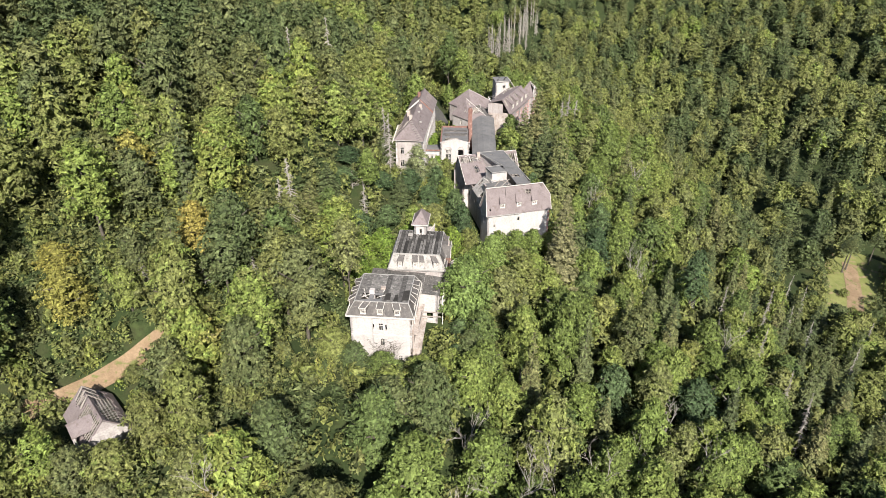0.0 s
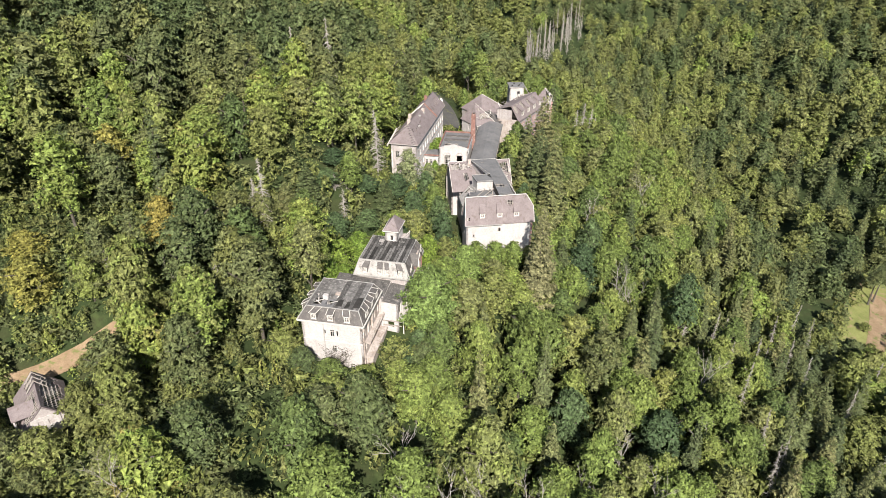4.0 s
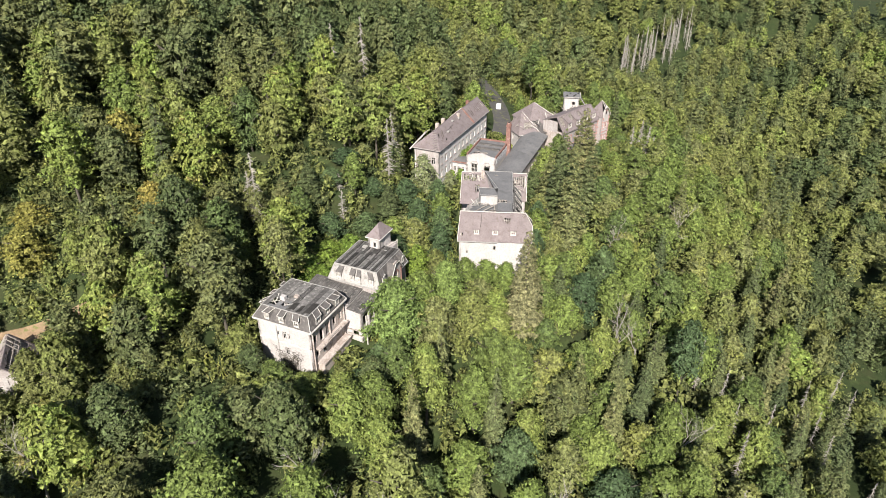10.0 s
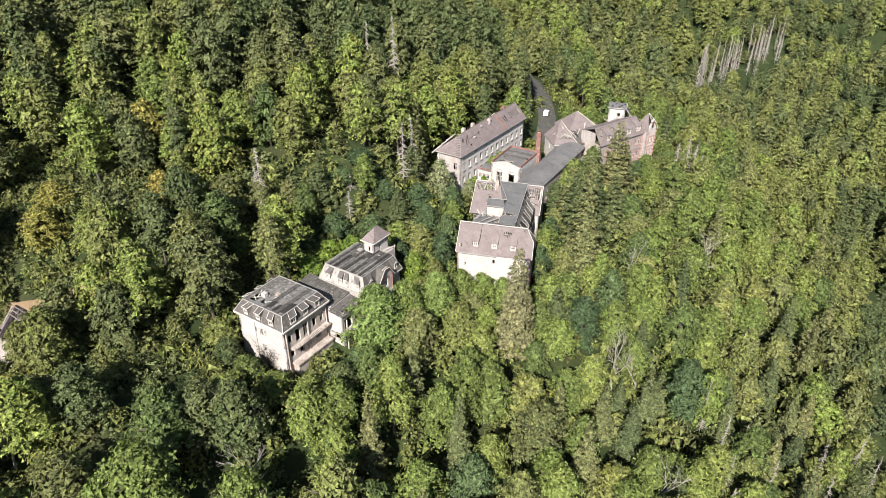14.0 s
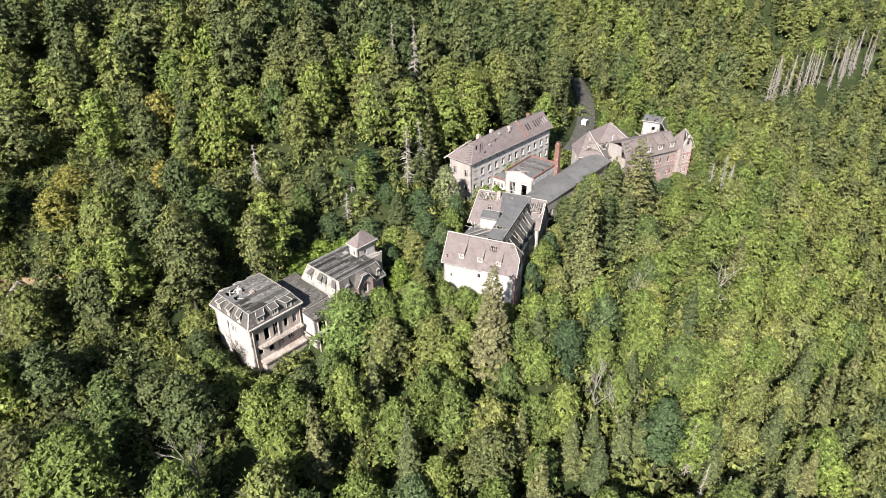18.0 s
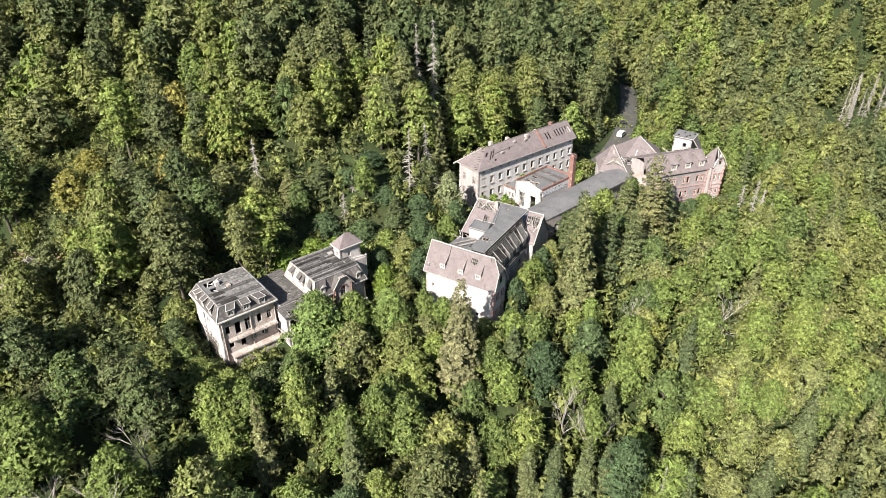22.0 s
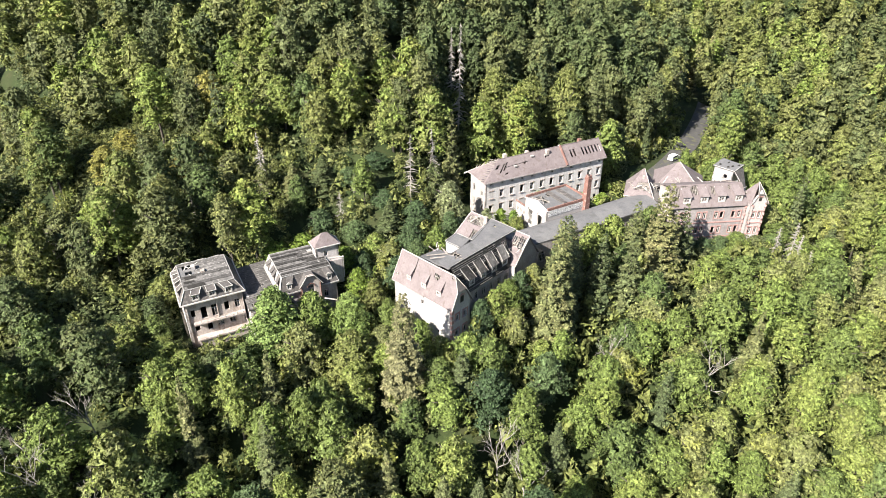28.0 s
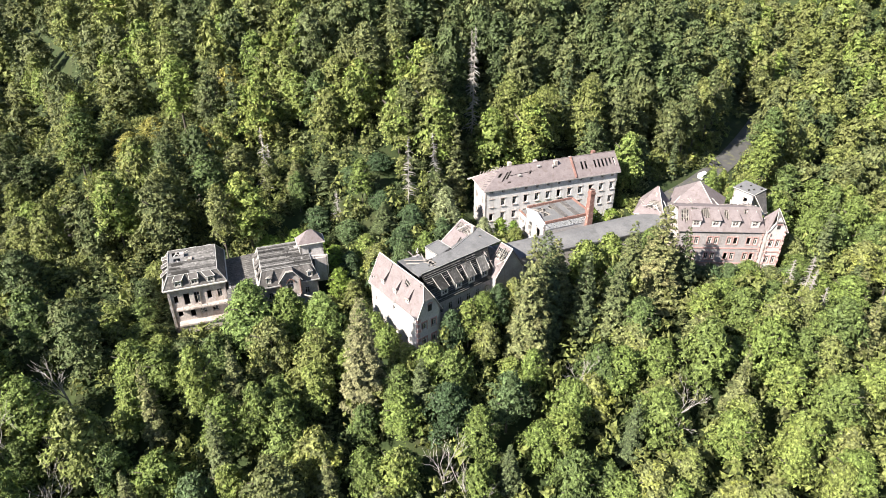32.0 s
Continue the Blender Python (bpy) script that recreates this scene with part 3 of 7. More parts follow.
for k in range(4):
    j = (k + 1) % 4
    at = roof(villa, [V3(EV[k], ze), V3(EV[j], ze), V3(TP[j], zt), V3(TP[k], zt)], slate_m, th=0.18, label="slate mansard slope")
    if k != 2:
        for u in (0.24, 0.5, 0.76):
            dormer(villa, at, u, 0.14, 0.97, 1.75 if k == 1 else 1.35, 0.1, slate_m, frame_m, 1.5)
            foot, top = at(u, 0.14), at(u, 0.97)
            eu = (at(u + 0.01, 0.1) - at(u, 0.1)).normalized() * (0.98 if k == 1 else 0.76)
            outv = foot - top
            outv.z = 0
            outv.normalize()
            hd = foot + Vector((0, 0, 1.66)) + outv * 0.25
            tb = top + Vector((0, 0, 0.2))
            line_of(villa, "dormer_trim", [hd - eu, tb - eu], 0.16, frame_m)
            line_of(villa, "dormer_trim", [hd + eu, tb + eu], 0.16, frame_m)
            line_of(villa, "dormer_trim", [hd - eu, hd + eu], 0.16, frame_m)
    line_of(villa, "flashing", [V3(EV[k], ze + 0.1), V3(TP[k], zt + 0.08)], 0.24, zinc_m)
    line_of(villa, "flashing", [V3(TP[k], zt + 0.1), V3(TP[j], zt + 0.1)], 0.26, zinc_m)
    line_of(villa, "cornice", [V3(EV[k], ze - 0.08), V3(EV[j], ze - 0.08)], 0.4, frame_m, 0.3)
roof(villa, [V3(TP[0], zt), V3(TP[1], zt), V3(TP[2], zt + 0.1), V3(TP[3], zt + 0.1)], felt_m, [(0.08, 0.24, 0.09, 0.32), (0.33, 0.45, 0.12, 0.26)], 0.2, "roof_deck", "worn flat roof deck", False)
strips = 10
for i in range(strips):
    u0, u1 = i / strips, (i + 0.93) / strips
    x0, x1 = -11.6 + 11.1 * u0, -11.6 + 11.1 * u1
    for y0, y1 in (((0.75, 11.1),) if not (0.08 < (u0 + u1) / 2 < 0.45) else ((3.9, 11.1),)):
        part("roofing_strip", mesh_of("roofing_strip", *prism([fv(x0, y0), fv(x1, y0), fv(x1, y1), fv(x0, y1)], zt + 0.06, zt + 0.14 + 0.03 * (i % 3)), board_m), villa)
for x, y, w, d in ((-1.9, 1.4, 1.5, 3.9), (-3.6, 0.9, 0.9, 2.6), (-5.6, 1.3, 1.3, 2.6)):
    part("torn_felt", mesh_of("torn_felt", *prism([fv(x, y), fv(x + w, y + 0.2), fv(x + w - 0.2, y + d), fv(x + 0.1, y + d - 0.3)], zt + 0.1, zt + 0.24), dark_m), villa, "blackened torn roofing felt")
part("chimney", mesh_of("chimney", *prism([fv(-9.1, 3.4), fv(-8.0, 3.4), fv(-8.0, 4.3), fv(-9.1, 4.3)], 18.4, zt + 1.0), plaster_m), villa, "broken white chimney stump")
part("chimney", mesh_of("chimney", *prism([fv(-6.9, 5.2), fv(-5.9, 5.2), fv(-5.9, 6.0), fv(-6.9, 6.0)], 18.4, zt + 0.6), stain_m), villa)
floor_in(villa, fv, vx0, vx1, vy0, vy1, 17.6)
floor_in(villa, fv, vx0, vx1, vy0, vy1, 12.9, "storey_floor")
floor_in(villa, fv, vx0, vx1, vy0, vy1, 8.9, "storey_floor")
for z, p, t in ((12.75, 1.3, 0.28), (8.9, 1.8, 0.4)):
    part("balcony_ledge", mesh_of("balcony_ledge", *prism([fv(vx1, 1.0), fv(vx1 + p, 1.0), fv(vx1 + p, 12.2), fv(vx1, 12.2)], z - t, z), stain_m), villa, "crumbling plastered balcony ledge")
part("terrace_wall", mesh_of("terrace_wall", *prism([fv(vx1, 1.4), fv(vx1 + 1.5, 1.4), fv(vx1 + 1.5, 12.2), fv(vx1, 12.2)], 2, 8.4), stain_m), villa)
for s in range(9):
    line_of(villa, "railing_post", [V3(fv(vx1 + 1.2, 1.3 + s * 1.3), 12.75), V3(fv(vx1 + 1.2, 1.3 + s * 1.3), 13.45 if s % 3 else 13.1)], 0.1, timber_m)
line_of(villa, "handrail", [V3(fv(vx1 + 1.2, 3.9), 13.4), V3(fv(vx1 + 1.2, 9.1), 13.4)], 0.1, timber_m)
line_of(villa, "downpipe", [V3(fv(-8.1, vy0 - 0.08), 17.8), V3(fv(-8.1, vy0 - 0.08), 4)], 0.14, zinc_m)
for y in (0, 6.5, 12.4):
    line_of(villa, "pilaster", [V3(fv(vx1 + 0.03, clip(y, 0.2, 12.2)), 3), V3(fv(vx1 + 0.03, clip(y, 0.2, 12.2)), 17.9)], 0.5, stain_m, 0.14)
for x, y, a, L in ((-11.2, 2.1, 0.4, 2.6), (-9.9, 3.0, 1.9, 2.2), (-7.4, 2.6, 0.2, 1.8), (-8.6, 1.6, 2.6, 2.0), (-6.6, 3.4, 1.2, 1.6)):
    line_of(villa, "fallen_board", [V3(fv(x, y), zt - 0.2), V3(fv(x + L * math.cos(a), y + L * math.sin(a)), zt + 0.3)], 0.2, frame_m, 0.06)
# bare creeper spread over the south wall
rv = random.Random(71)
creeper = []
for i in range(26):
    x, z, lean = rv.uniform(-6.2, -4.0), 3.0, rv.uniform(-0.55, 0.5)
    pts, rad = [], []
    top = rv.uniform(7.0, 13.6) - 3.2 * abs(lean)
    while z < top:
        pts.append((*fv(x, vy0 - rv.uniform(0.08, 0.45)), z))
        rad.append(0.02 + 0.05 * (top - z) / 10)
        z += rv.uniform(0.5, 0.9)
        x += lean * 0.55 + rv.uniform(-0.3, 0.3)
    if len(pts) > 2:
        creeper.append(tube(pts, rad, 4))
        for p in pts[2:]:
            for sgn in (-1, 1):
                creeper.append(tube([p, (p[0] + sgn * rv.uniform(0.3, 0.6), p[1] - 0.1, p[2] + 0.4), (p[0] + sgn * rv.uniform(0.6, 1.1), p[1] - 0.15, p[2] + rv.uniform(0.5, 1.0))], [0.03, 0.02, 0.01], 3))
part("creeper", mesh_of("creeper", *join(*creeper), bark_m), villa, "leafless creeper spread over the south wall")
line_of(villa, "string_course", [V3(fv(vx0, vy0 - 0.03), 13.0), V3(fv(vx1, vy0 - 0.03), 13.0)], 0.14, frame_m, 0.22)

# ---- low connecting wing behind the villa ----
link = thing("connecting_wing", (*fv(-3, 16), 3), "low connecting wing with a boarded roof and open loggia", "building")
lx0, lx1, ly0, ly1 = -11.2, 4.6, 12.9, 20.4
walls(link, fv, lx0, lx1, ly0, ly1, 2, 15.0, plaster_m, south=[(14.0, 8.2, 1.6, 2.0, "bare")], east=[(1.9, 10.9, 2.6, 3.0, "bare"), (5.4, 10.9, 2.6, 3.0, "cross"), (1.9, 6.2, 2.6, 3.2, "bare"), (5.4, 6.2, 2.6, 3.2, "bare")])
roof(link, [V3(fv(1.1, ly0 - 0.4), 15.75), V3(fv(lx1 + 0.5, ly0 - 0.4), 15.3), V3(fv(lx1 + 0.5, ly1), 15.5), V3(fv(1.1, ly1), 15.95)], board_m, [(0.55, 0.85, 0.1, 0.25)], 0.2, ribs=8, rib_mat=slate_m, label="weathered boarded roof")
roof(link, [V3(fv(lx0 - 0.4, 13.05), 16.5), V3(fv(1.1, 13.05), 16.1), V3(fv(1.1, ly1), 16.5), V3(fv(lx0 - 0.4, ly1), 16.9)], board_m, [(0.72, 0.8, 0.5, 0.62)], 0.2, ribs=15, rib_mat=slate_m, label="weathered boarded roof")
facade(link, fv(lx0, ly0 + 0.2), fv(1.1, ly0 + 0.2), 14.9, 16.2, plaster_m)
facade(link, fv(1.1, ly0 + 0.2), fv(1.1, ly1), 14.9, 16.0, plaster_m)
for z in (9.4, 10.6):
    line_of(link, "balcony_beam", [V3(fv(lx1 - 3.4, ly0 - 0.7), z), V3(fv(lx1 + 0.9, ly0 - 0.7), z)], 0.18, timber_m)
part("balcony_ledge", mesh_of("balcony_ledge", *prism([fv(lx1, ly0), fv(lx1 + 1.3, ly0), fv(lx1 + 1.3, ly1 - 0.5), fv(lx1, ly1 - 0.5)], 10.4, 10.7), plaster_m), link)
for y in (ly0 + 0.1, ly0 + 3.6, ly1 - 0.8):
    line_of(link, "post", [V3(fv(lx1 + 1.15, y), 4), V3(fv(lx1 + 1.15, y), 14.8)], 0.22, frame_m)
line_of(link, "handrail", [V3(fv(lx1 + 1.15, ly0 + 0.1), 11.7), V3(fv(lx1 + 1.15, ly1 - 0.8), 11.7)], 0.1, frame_m)
floor_in(link, fv, lx0, lx1, ly0, ly1, 10.6, "storey_floor")

# ---- middle house with the seamed roof ----
fm = local(-0.8, 132.5, -5)
mid_house = thing("boarded_roof_house", (*fm(-5, 6), 5), "derelict house with long roof boards and a plastered dormer bay", "house")
walls(mid_house, fm, -11.8, 1.0, -0.9, 12.2, 4, 17.5, pink_m, south=[(3, 13, 1.0, 1.8, "cross"), (9, 13, 1.0, 1.8, "cross")], east=[(2.2, 13.6, 1.0, 1.8, "cross"), (5, 13.6, 1.0, 1.8, "cross"), (10.5, 13.6, 1.0, 1.8, "cross")])
EM = [fm(-12.2, -1.3), fm(1.5, -1.3), fm(1.5, 12.6), fm(-12.2, 12.6)]
TM = [fm(-11.0, 0.0), fm(0.0, 0.0), fm(0.0, 11.4), fm(-11.0, 11.4)]
for k, mt in ((0, pale_m), (1, slate_m), (2, slate_m), (3, slate_m)):
    j = (k + 1) % 4
    at = roof(mid_house, [V3(EM[k], 17.5), V3(EM[j], 17.5), V3(TM[j], 21.0), V3(TM[k], 21.0)], mt, th=0.18)
    if k == 0:
        for u in (0.2, 0.47, 0.60, 0.84):
            dormer(mid_house, at, u, 0.16, 0.9, 1.15 if u != 0.60 else 0.9, 0.1, slate_m, frame_m, 1.5)
    if k == 1:
        for u in (0.17, 0.86):
            dormer(mid_house, at, u, 0.2, 0.95, 1.3, 0.1, slate_m, frame_m, 1.5)
            p = at(u, 0.2)
            gable(mid_house, (p.x + 0.12 + 0.06, p.y - 0.8), (p.x + 0.12 + 0.2, p.y + 0.8), p.z + 1.6, p.z + 2.2, frame_m, 0.1)
    line_of(mid_house, "flashing", [V3(EM[k], 17.6), V3(TM[k], 21.08)], 0.2, zinc_m)
    line_of(mid_house, "flashing", [V3(TM[k], 21.1), V3(TM[j], 21.1)], 0.22, zinc_m)
    line_of(mid_house, "cornice", [V3(EM[k], 17.42), V3(EM[j], 17.42)], 0.4, zinc_m, 0.25)
part("roof_deck", mesh_of("roof_deck", *panel_data([V3(TM[0], 21.0), V3(TM[1], 21.0), V3(TM[2], 21.1), V3(TM[3], 21.1)], 0.2, []), dark_m), mid_house, "flat roof deck under split boards")
for i in range(15):
    x0 = -10.9 + i * 0.725
    for y0, y1 in ((0.12, 5.6 + (i * 7 % 5) * 0.5), (5.75 + (i * 7 % 5) * 0.5, 11.3)):
        part("roof_board", mesh_of("roof_board", *prism([fm(x0, y0), fm(x0 + 0.56, y0), fm(x0 + 0.56, y1), fm(x0, y1)], 21.06, 21.16 + 0.03 * (i * 3 % 4)), board_m), mid_house)
part("skylight", mesh_of("skylight", *prism([fm(-8.6, 8.4), fm(-7.5, 8.4), fm(-7.5, 9.5), fm(-8.6, 9.5)], 21.1, 21.4), pale_m), mid_house, "pale skylight cover")
# plastered dormer bay with brick edges and a clipped gable
facade(mid_house, fm(1.9, 3.5), fm(1.9, 8.3), 14.2, 18.7, stain_m, [(2.4, 16.0, 1.4, 2.3, "cross")], 0.35)
cut_gable(mid_house, fm(1.9, 3.5), fm(1.9, 8.3), 18.7, 22.3, stain_m, 0.35, 0.5, 0.66)
facade(mid_house, fm(0.6, 3.5), fm(1.9, 3.5), 14.2, 18.7, brick_m)
facade(mid_house, fm(1.9, 8.3), fm(0.6, 8.3), 14.2, 18.7, brick_m)
bay_s, bay_n = V3(fm(2.3, 5.08), 21.05), V3(fm(2.3, 6.72), 21.05)
roof(mid_house, [V3(fm(-1.5, 3.2), 18.5), V3(fm(2.3, 3.2), 18.5), bay_s, V3(fm(-1.5, 5.08), 21.05)], slate_m, th=0.14)
roof(mid_house, [V3(fm(2.3, 8.6), 18.5), V3(fm(-1.5, 8.6), 18.5), V3(fm(-1.5, 6.72), 21.05), bay_n], slate_m, th=0.14)
roof(mid_house, [bay_s, bay_n, V3(fm(-1.5, 6.72), 21.1), V3(fm(-1.5, 5.08), 21.1)], slate_m, th=0.14)
for y in (3.75, 8.05):
    line_of(mid_house, "brick_edge", [V3(fm(1.93, y), 14.3), V3(fm(1.93, y), 18.6)], 0.42, brick_m, 0.12)
line_of(mid_house, "window_arch", [V3(fm(1.98, 4.95), 18.0), V3(fm(1.98, 5.3), 18.75), V3(fm(1.98, 5.9), 18.98), V3(fm(1.98, 6.5), 18.75), V3(fm(1.98, 6.85), 18.0)], 0.2, brick_m, 0.14)
line_of(mid_house, "verge_board", [V3(fm(2.36, 3.15), 18.5), V3(fm(2.36, 5.05), 21.15), V3(fm(2.36, 6.75), 21.15), V3(fm(2.36, 8.65), 18.5)], 0.2, frame_m)
part("balcony_ledge", mesh_of("balcony_ledge", *prism([fm(1.9, 3.8), fm(3.0, 4.2), fm(3.0, 7.6), fm(1.9, 8.0)], 14.4, 14.7), pink_m), mid_house)
line_of(mid_house, "fallen_beam", [V3(fm(2.2, 8.6), 14.2), V3(fm(3.4, 11.2), 13.6)], 0.2, frame_m)
line_of(mid_house, "fallen_beam", [V3(fm(2.4, 2.0), 14.0), V3(fm(3.2, 3.6), 14.4)], 0.2, frame_m)

# ---- stair tower ----
tower = thing("stair_tower", (*fm(-5.6, 12), 14), "square white stair tower under a pinkish tiled pyramid roof", "tower")
walls(tower, fm, -7.2, -4.2, 9.4, 14.9, 14, 24.0, plaster_m, south=[(1.6, 21.2, 0.7, 1.5, "bare")], east=[(2.4, 21.2, 0.8, 1.4, "cross")], west=[(2.7, 21.2, 0.7, 1.5, "bare")])
ET = [fm(-7.7, 8.95), fm(-3.75, 8.95), fm(-3.75, 15.35), fm(-7.7, 15.35)]
ra, rb = V3(fm(-5.7, 11.7), 26.7), V3(fm(-5.7, 12.9), 26.7)
tri_roof(tower, V3(ET[0], 24.0), V3(ET[1], 24.0), ra, tile_m, label="pinkish tiled hip")
roof(tower, [V3(ET[1], 24.0), V3(ET[2], 24.0), rb, ra], tile_m, th=0.2)
tri_roof(tower, V3(ET[2], 24.0), V3(ET[3], 24.0), rb, tile_m)
roof(tower, [V3(ET[3], 24.0), V3(ET[0], 24.0), ra, rb], tile_m, th=0.2)
for k in range(4):
    line_of(tower, "gutter", [V3(ET[k], 23.95), V3(ET[(k + 1) % 4], 23.95)], 0.2, frame_m)
line_of(tower, "balcony_beam", [V3(fm(-4.1, 10.6), 20.7), V3(fm(-2.6, 15.6), 20.9)], 0.16, frame_m)
line_of(tower, "post", [V3(fm(-2.7, 15.4), 15.0), V3(fm(-2.7, 15.4), 21.2)], 0.16, frame_m)
part("lean_to", mesh_of("lean_to", *prism([fm(-4.2, 12.4), fm(-2.6, 12.4), fm(-2.6, 15.2), fm(-4.2, 15.2)], 14, 20.4), pink_m), tower)
part("stair_roof", mesh_of("stair_roof", *panel_data([V3(fm(-4.2, 9.6), 21.15), V3(fm(-2.4, 9.2), 21.3), V3(fm(-2.4, 12.4), 20.6), V3(fm(-4.2, 12.4), 20.6)], 0.1, []), pale_m), tower)

# ---- tall white block with the steep tiled roof ----
fb = local(11.3, 156.8, 14.2)
block_b = thing("gabled_house", (*fb(8.5, 0), 4), "tall white house with a steep brown tiled roof and small dormers", "house")
bx0, bx1, by0, by1, be = -0.1, 17.4, -2.6, 3.3, 20.4
walls(block_b, fb, bx0, bx1, by0, by1, 4, be, plaster_m, south=[(8.8, 17.6, 0.7, 1.2, "bare"), (2.0, 16.4, 0.5, 0.9, "bare"), (13.5, 12.0, 0.8, 1.2, "bare"), (8.8, 12.0, 0.8, 1.3, "cross")],
      east=[(1.7, 16.6, 1.1, 1.9, "cross"), (4.2, 16.6, 1.1, 1.9, "cross"), (1.7, 12.6, 1.1, 1.9, "cross"), (4.2, 12.6, 1.1, 1.9, "cross"), (3.0, 8.6, 1.1, 1.9, "bare")], west=[(3.0, 16.6, 1.1, 1.9, "cross")], trim=None)
cut_gable(block_b, fb(bx1, by0), fb(bx1, by1), be, 26.5, plaster_m, 0.4, 0.46, 0.58)
gable(block_b, fb(bx0, by1), fb(bx0, by0), be, 26.5, plaster_m, 0.4, 0.54)
at = roof(block_b, [V3(fb(-0.5, -2.95), 20.15), V3(fb(16.0, -2.95), 20.15), V3(fb(16.0, 0), 26.95), V3(fb(0.05, 0), 26.95)], tile_m, [(0.67, 0.78, 0.62, 0.84), (0.03, 0.075, 0.16, 0.30), (0.95, 0.985, 0.88, 0.96)], 0.2, label="steep brown tiled slope", step=0.45)
for u in (0.275, 0.555, 0.825):
    dormer(block_b, at, u, 0.24, 0.72, 1.45, 0.1, tile_m, frame_m, 1.3)
line_of(block_b, "roof_ladder", [at(0.33, 0.5, 0.1), at(0.33, 0.98, 0.1)], 0.07, dark_m)
roof(block_b, [V3(fb(16.0, 3.7), 20.15), V3(fb(-0.5, 3.7), 20.15), V3(fb(0.05, 0), 26.95), V3(fb(16.0, 0), 26.95)], tile_m, [(0.3, 0.42, 0.5, 0.8)], 0.2)
cut_s, cut_n, hip_top = V3(fb(17.8, -1.24), 24.09), V3(fb(17.8, 1.55), 24.09), V3(fb(16.0, 0), 26.95)
roof(block_b, [V3(fb(16.0, -2.95), 20.15), V3(fb(17.8, -2.95), 20.15), cut_s, hip_top], tile_m, [], 0.2, rafters=False)
roof(block_b, [V3(fb(17.8, 3.7), 20.15), V3(fb(16.0, 3.7), 20.15), hip_top, cut_n], tile_m, [], 0.2, rafters=False)
tri_roof(block_b, cut_s, cut_n, hip_top, slate_m, label="small dark half hip")
line_of(block_b, "ridge_cap", [V3(fb(0.0, 0), 27.0), V3(fb(10.5, 0), 26.95), V3(fb(16.0, 0), 27.02)], 0.28, frame_m, 0.16)
line_of(block_b, "verge_board", [V3(fb(-0.55, -3.0), 20.2), V3(fb(0, 0), 27.0), V3(fb(-0.55, 3.75), 20.2)], 0.18, frame_m)
line_of(block_b, "verge_board", [V3(fb(17.82, -3.0), 20.2), cut_s, hip_top, cut_n, V3(fb(17.82, 3.75), 20.2)], 0.18, frame_m)
line_of(block_b, "gutter", [V3(fb(-0.5, -3.05), 20.1), V3(fb(9.3, -3.05), 20.05)], 0.18, zinc_m)
for i in range(12):
    z = 5.2 + i * 1.25
    part("quoin", mesh_of("quoin", *prism([fb(bx1 - 0.5, by0 - 0.05), fb(bx1 + 0.05, by0 - 0.05), fb(bx1 + 0.05, by0 + (0.75 if i % 2 else 0.45)), fb(bx1 - 0.5, by0 + 0.3)], z, z + 0.85), trim_m), block_b, "faded red corner stone")
for s, z in ((1.7, 16.6), (4.2, 16.6), (1.7, 12.6), (4.2, 12.6)):
    p = fb(bx1 + 0.04, by0 + s)
    line_of(block_b, "lintel", [V3(fb(bx1 + 0.04, by0 + s - 0.8), z + 2.05), V3(fb(bx1 + 0.04, by0 + s + 0.8), z + 2.05)], 0.16, trim_m, 0.3)
    line_of(block_b, "window_jamb", [V3(fb(bx1 + 0.04, by0 + s - 0.7), z), V3(fb(bx1 + 0.04, by0 + s - 0.7), z + 1.9)], 0.22, trim_m, 0.12)
    line_of(block_b, "window_jamb", [V3(fb(bx1 + 0.04, by0 + s + 0.7), z), V3(fb(bx1 + 0.04, by0 + s + 0.7), z + 1.9)], 0.22, trim_m, 0.12)
floor_in(block_b, fb, bx0, bx1, by0, by1, 20.0)
# arched gable window
fr, pane = window_meshes(1.0, 1.7, "cross")
# solid dark slab on the wall stands in for the opening's inner shade
part("gable_opening", mesh_of("gable_opening", *prism([fb(bx1 + 0.02, 0.05), fb(bx1 + 0.06, 0.05), fb(bx1 + 0.06, 1.05), fb(bx1 + 0.02, 1.05)], 20.9, 22.5), dark_m), block_b, "dark slab painted as the shade in a gable opening")
line_of(block_b, "lintel", [V3(fb(bx1 + 0.06, -0.15), 22.6), V3(fb(bx1 + 0.06, 0.55), 23.0), V3(fb(bx1 + 0.06, 1.25), 22.6)], 0.22, trim_m)

# ---- mansard wing behind it ----
wing_c = thing("mansard_wing", (*fb(8, 14), 5), "long wing with flat felt roof, steep boarded slopes, bare rafters", "building")
walls(wing_c, fb, 1.0, 15.2, 3.4, 24.4, 5, 20.4, pink_m, south=(), east=[(2.0 + i * 2.6, 16.6, 1.2, 2.0, "cross") for i in range(7)] + [(2.0 + i * 2.6, 12.4, 1.2, 2.0, "cross") for i in range(7)], west=[(3 + i * 3.0, 16.4, 1.1, 1.9, "cross") for i in range(6)])
zf = 27.1
roof(wing_c, [V3(fb(9.0, 10.0), zf), V3(fb(12.9, 10.0), zf), V3(fb(12.9, 24.2), zf), V3(fb(5.4, 24.2), zf)], felt_m, [(0.30, 0.42, 0.80, 0.88)], 0.25, "flat_roof", "grey felt flat roof", step=0.5)
roof(wing_c, [V3(fb(4.6, 9.0), zf), V3(fb(9.0, 9.0), zf), V3(fb(9.0, 13.4), zf), V3(fb(4.0, 13.3), zf)], felt_m, [], 0.25, "flat_roof", "grey felt flat roof")
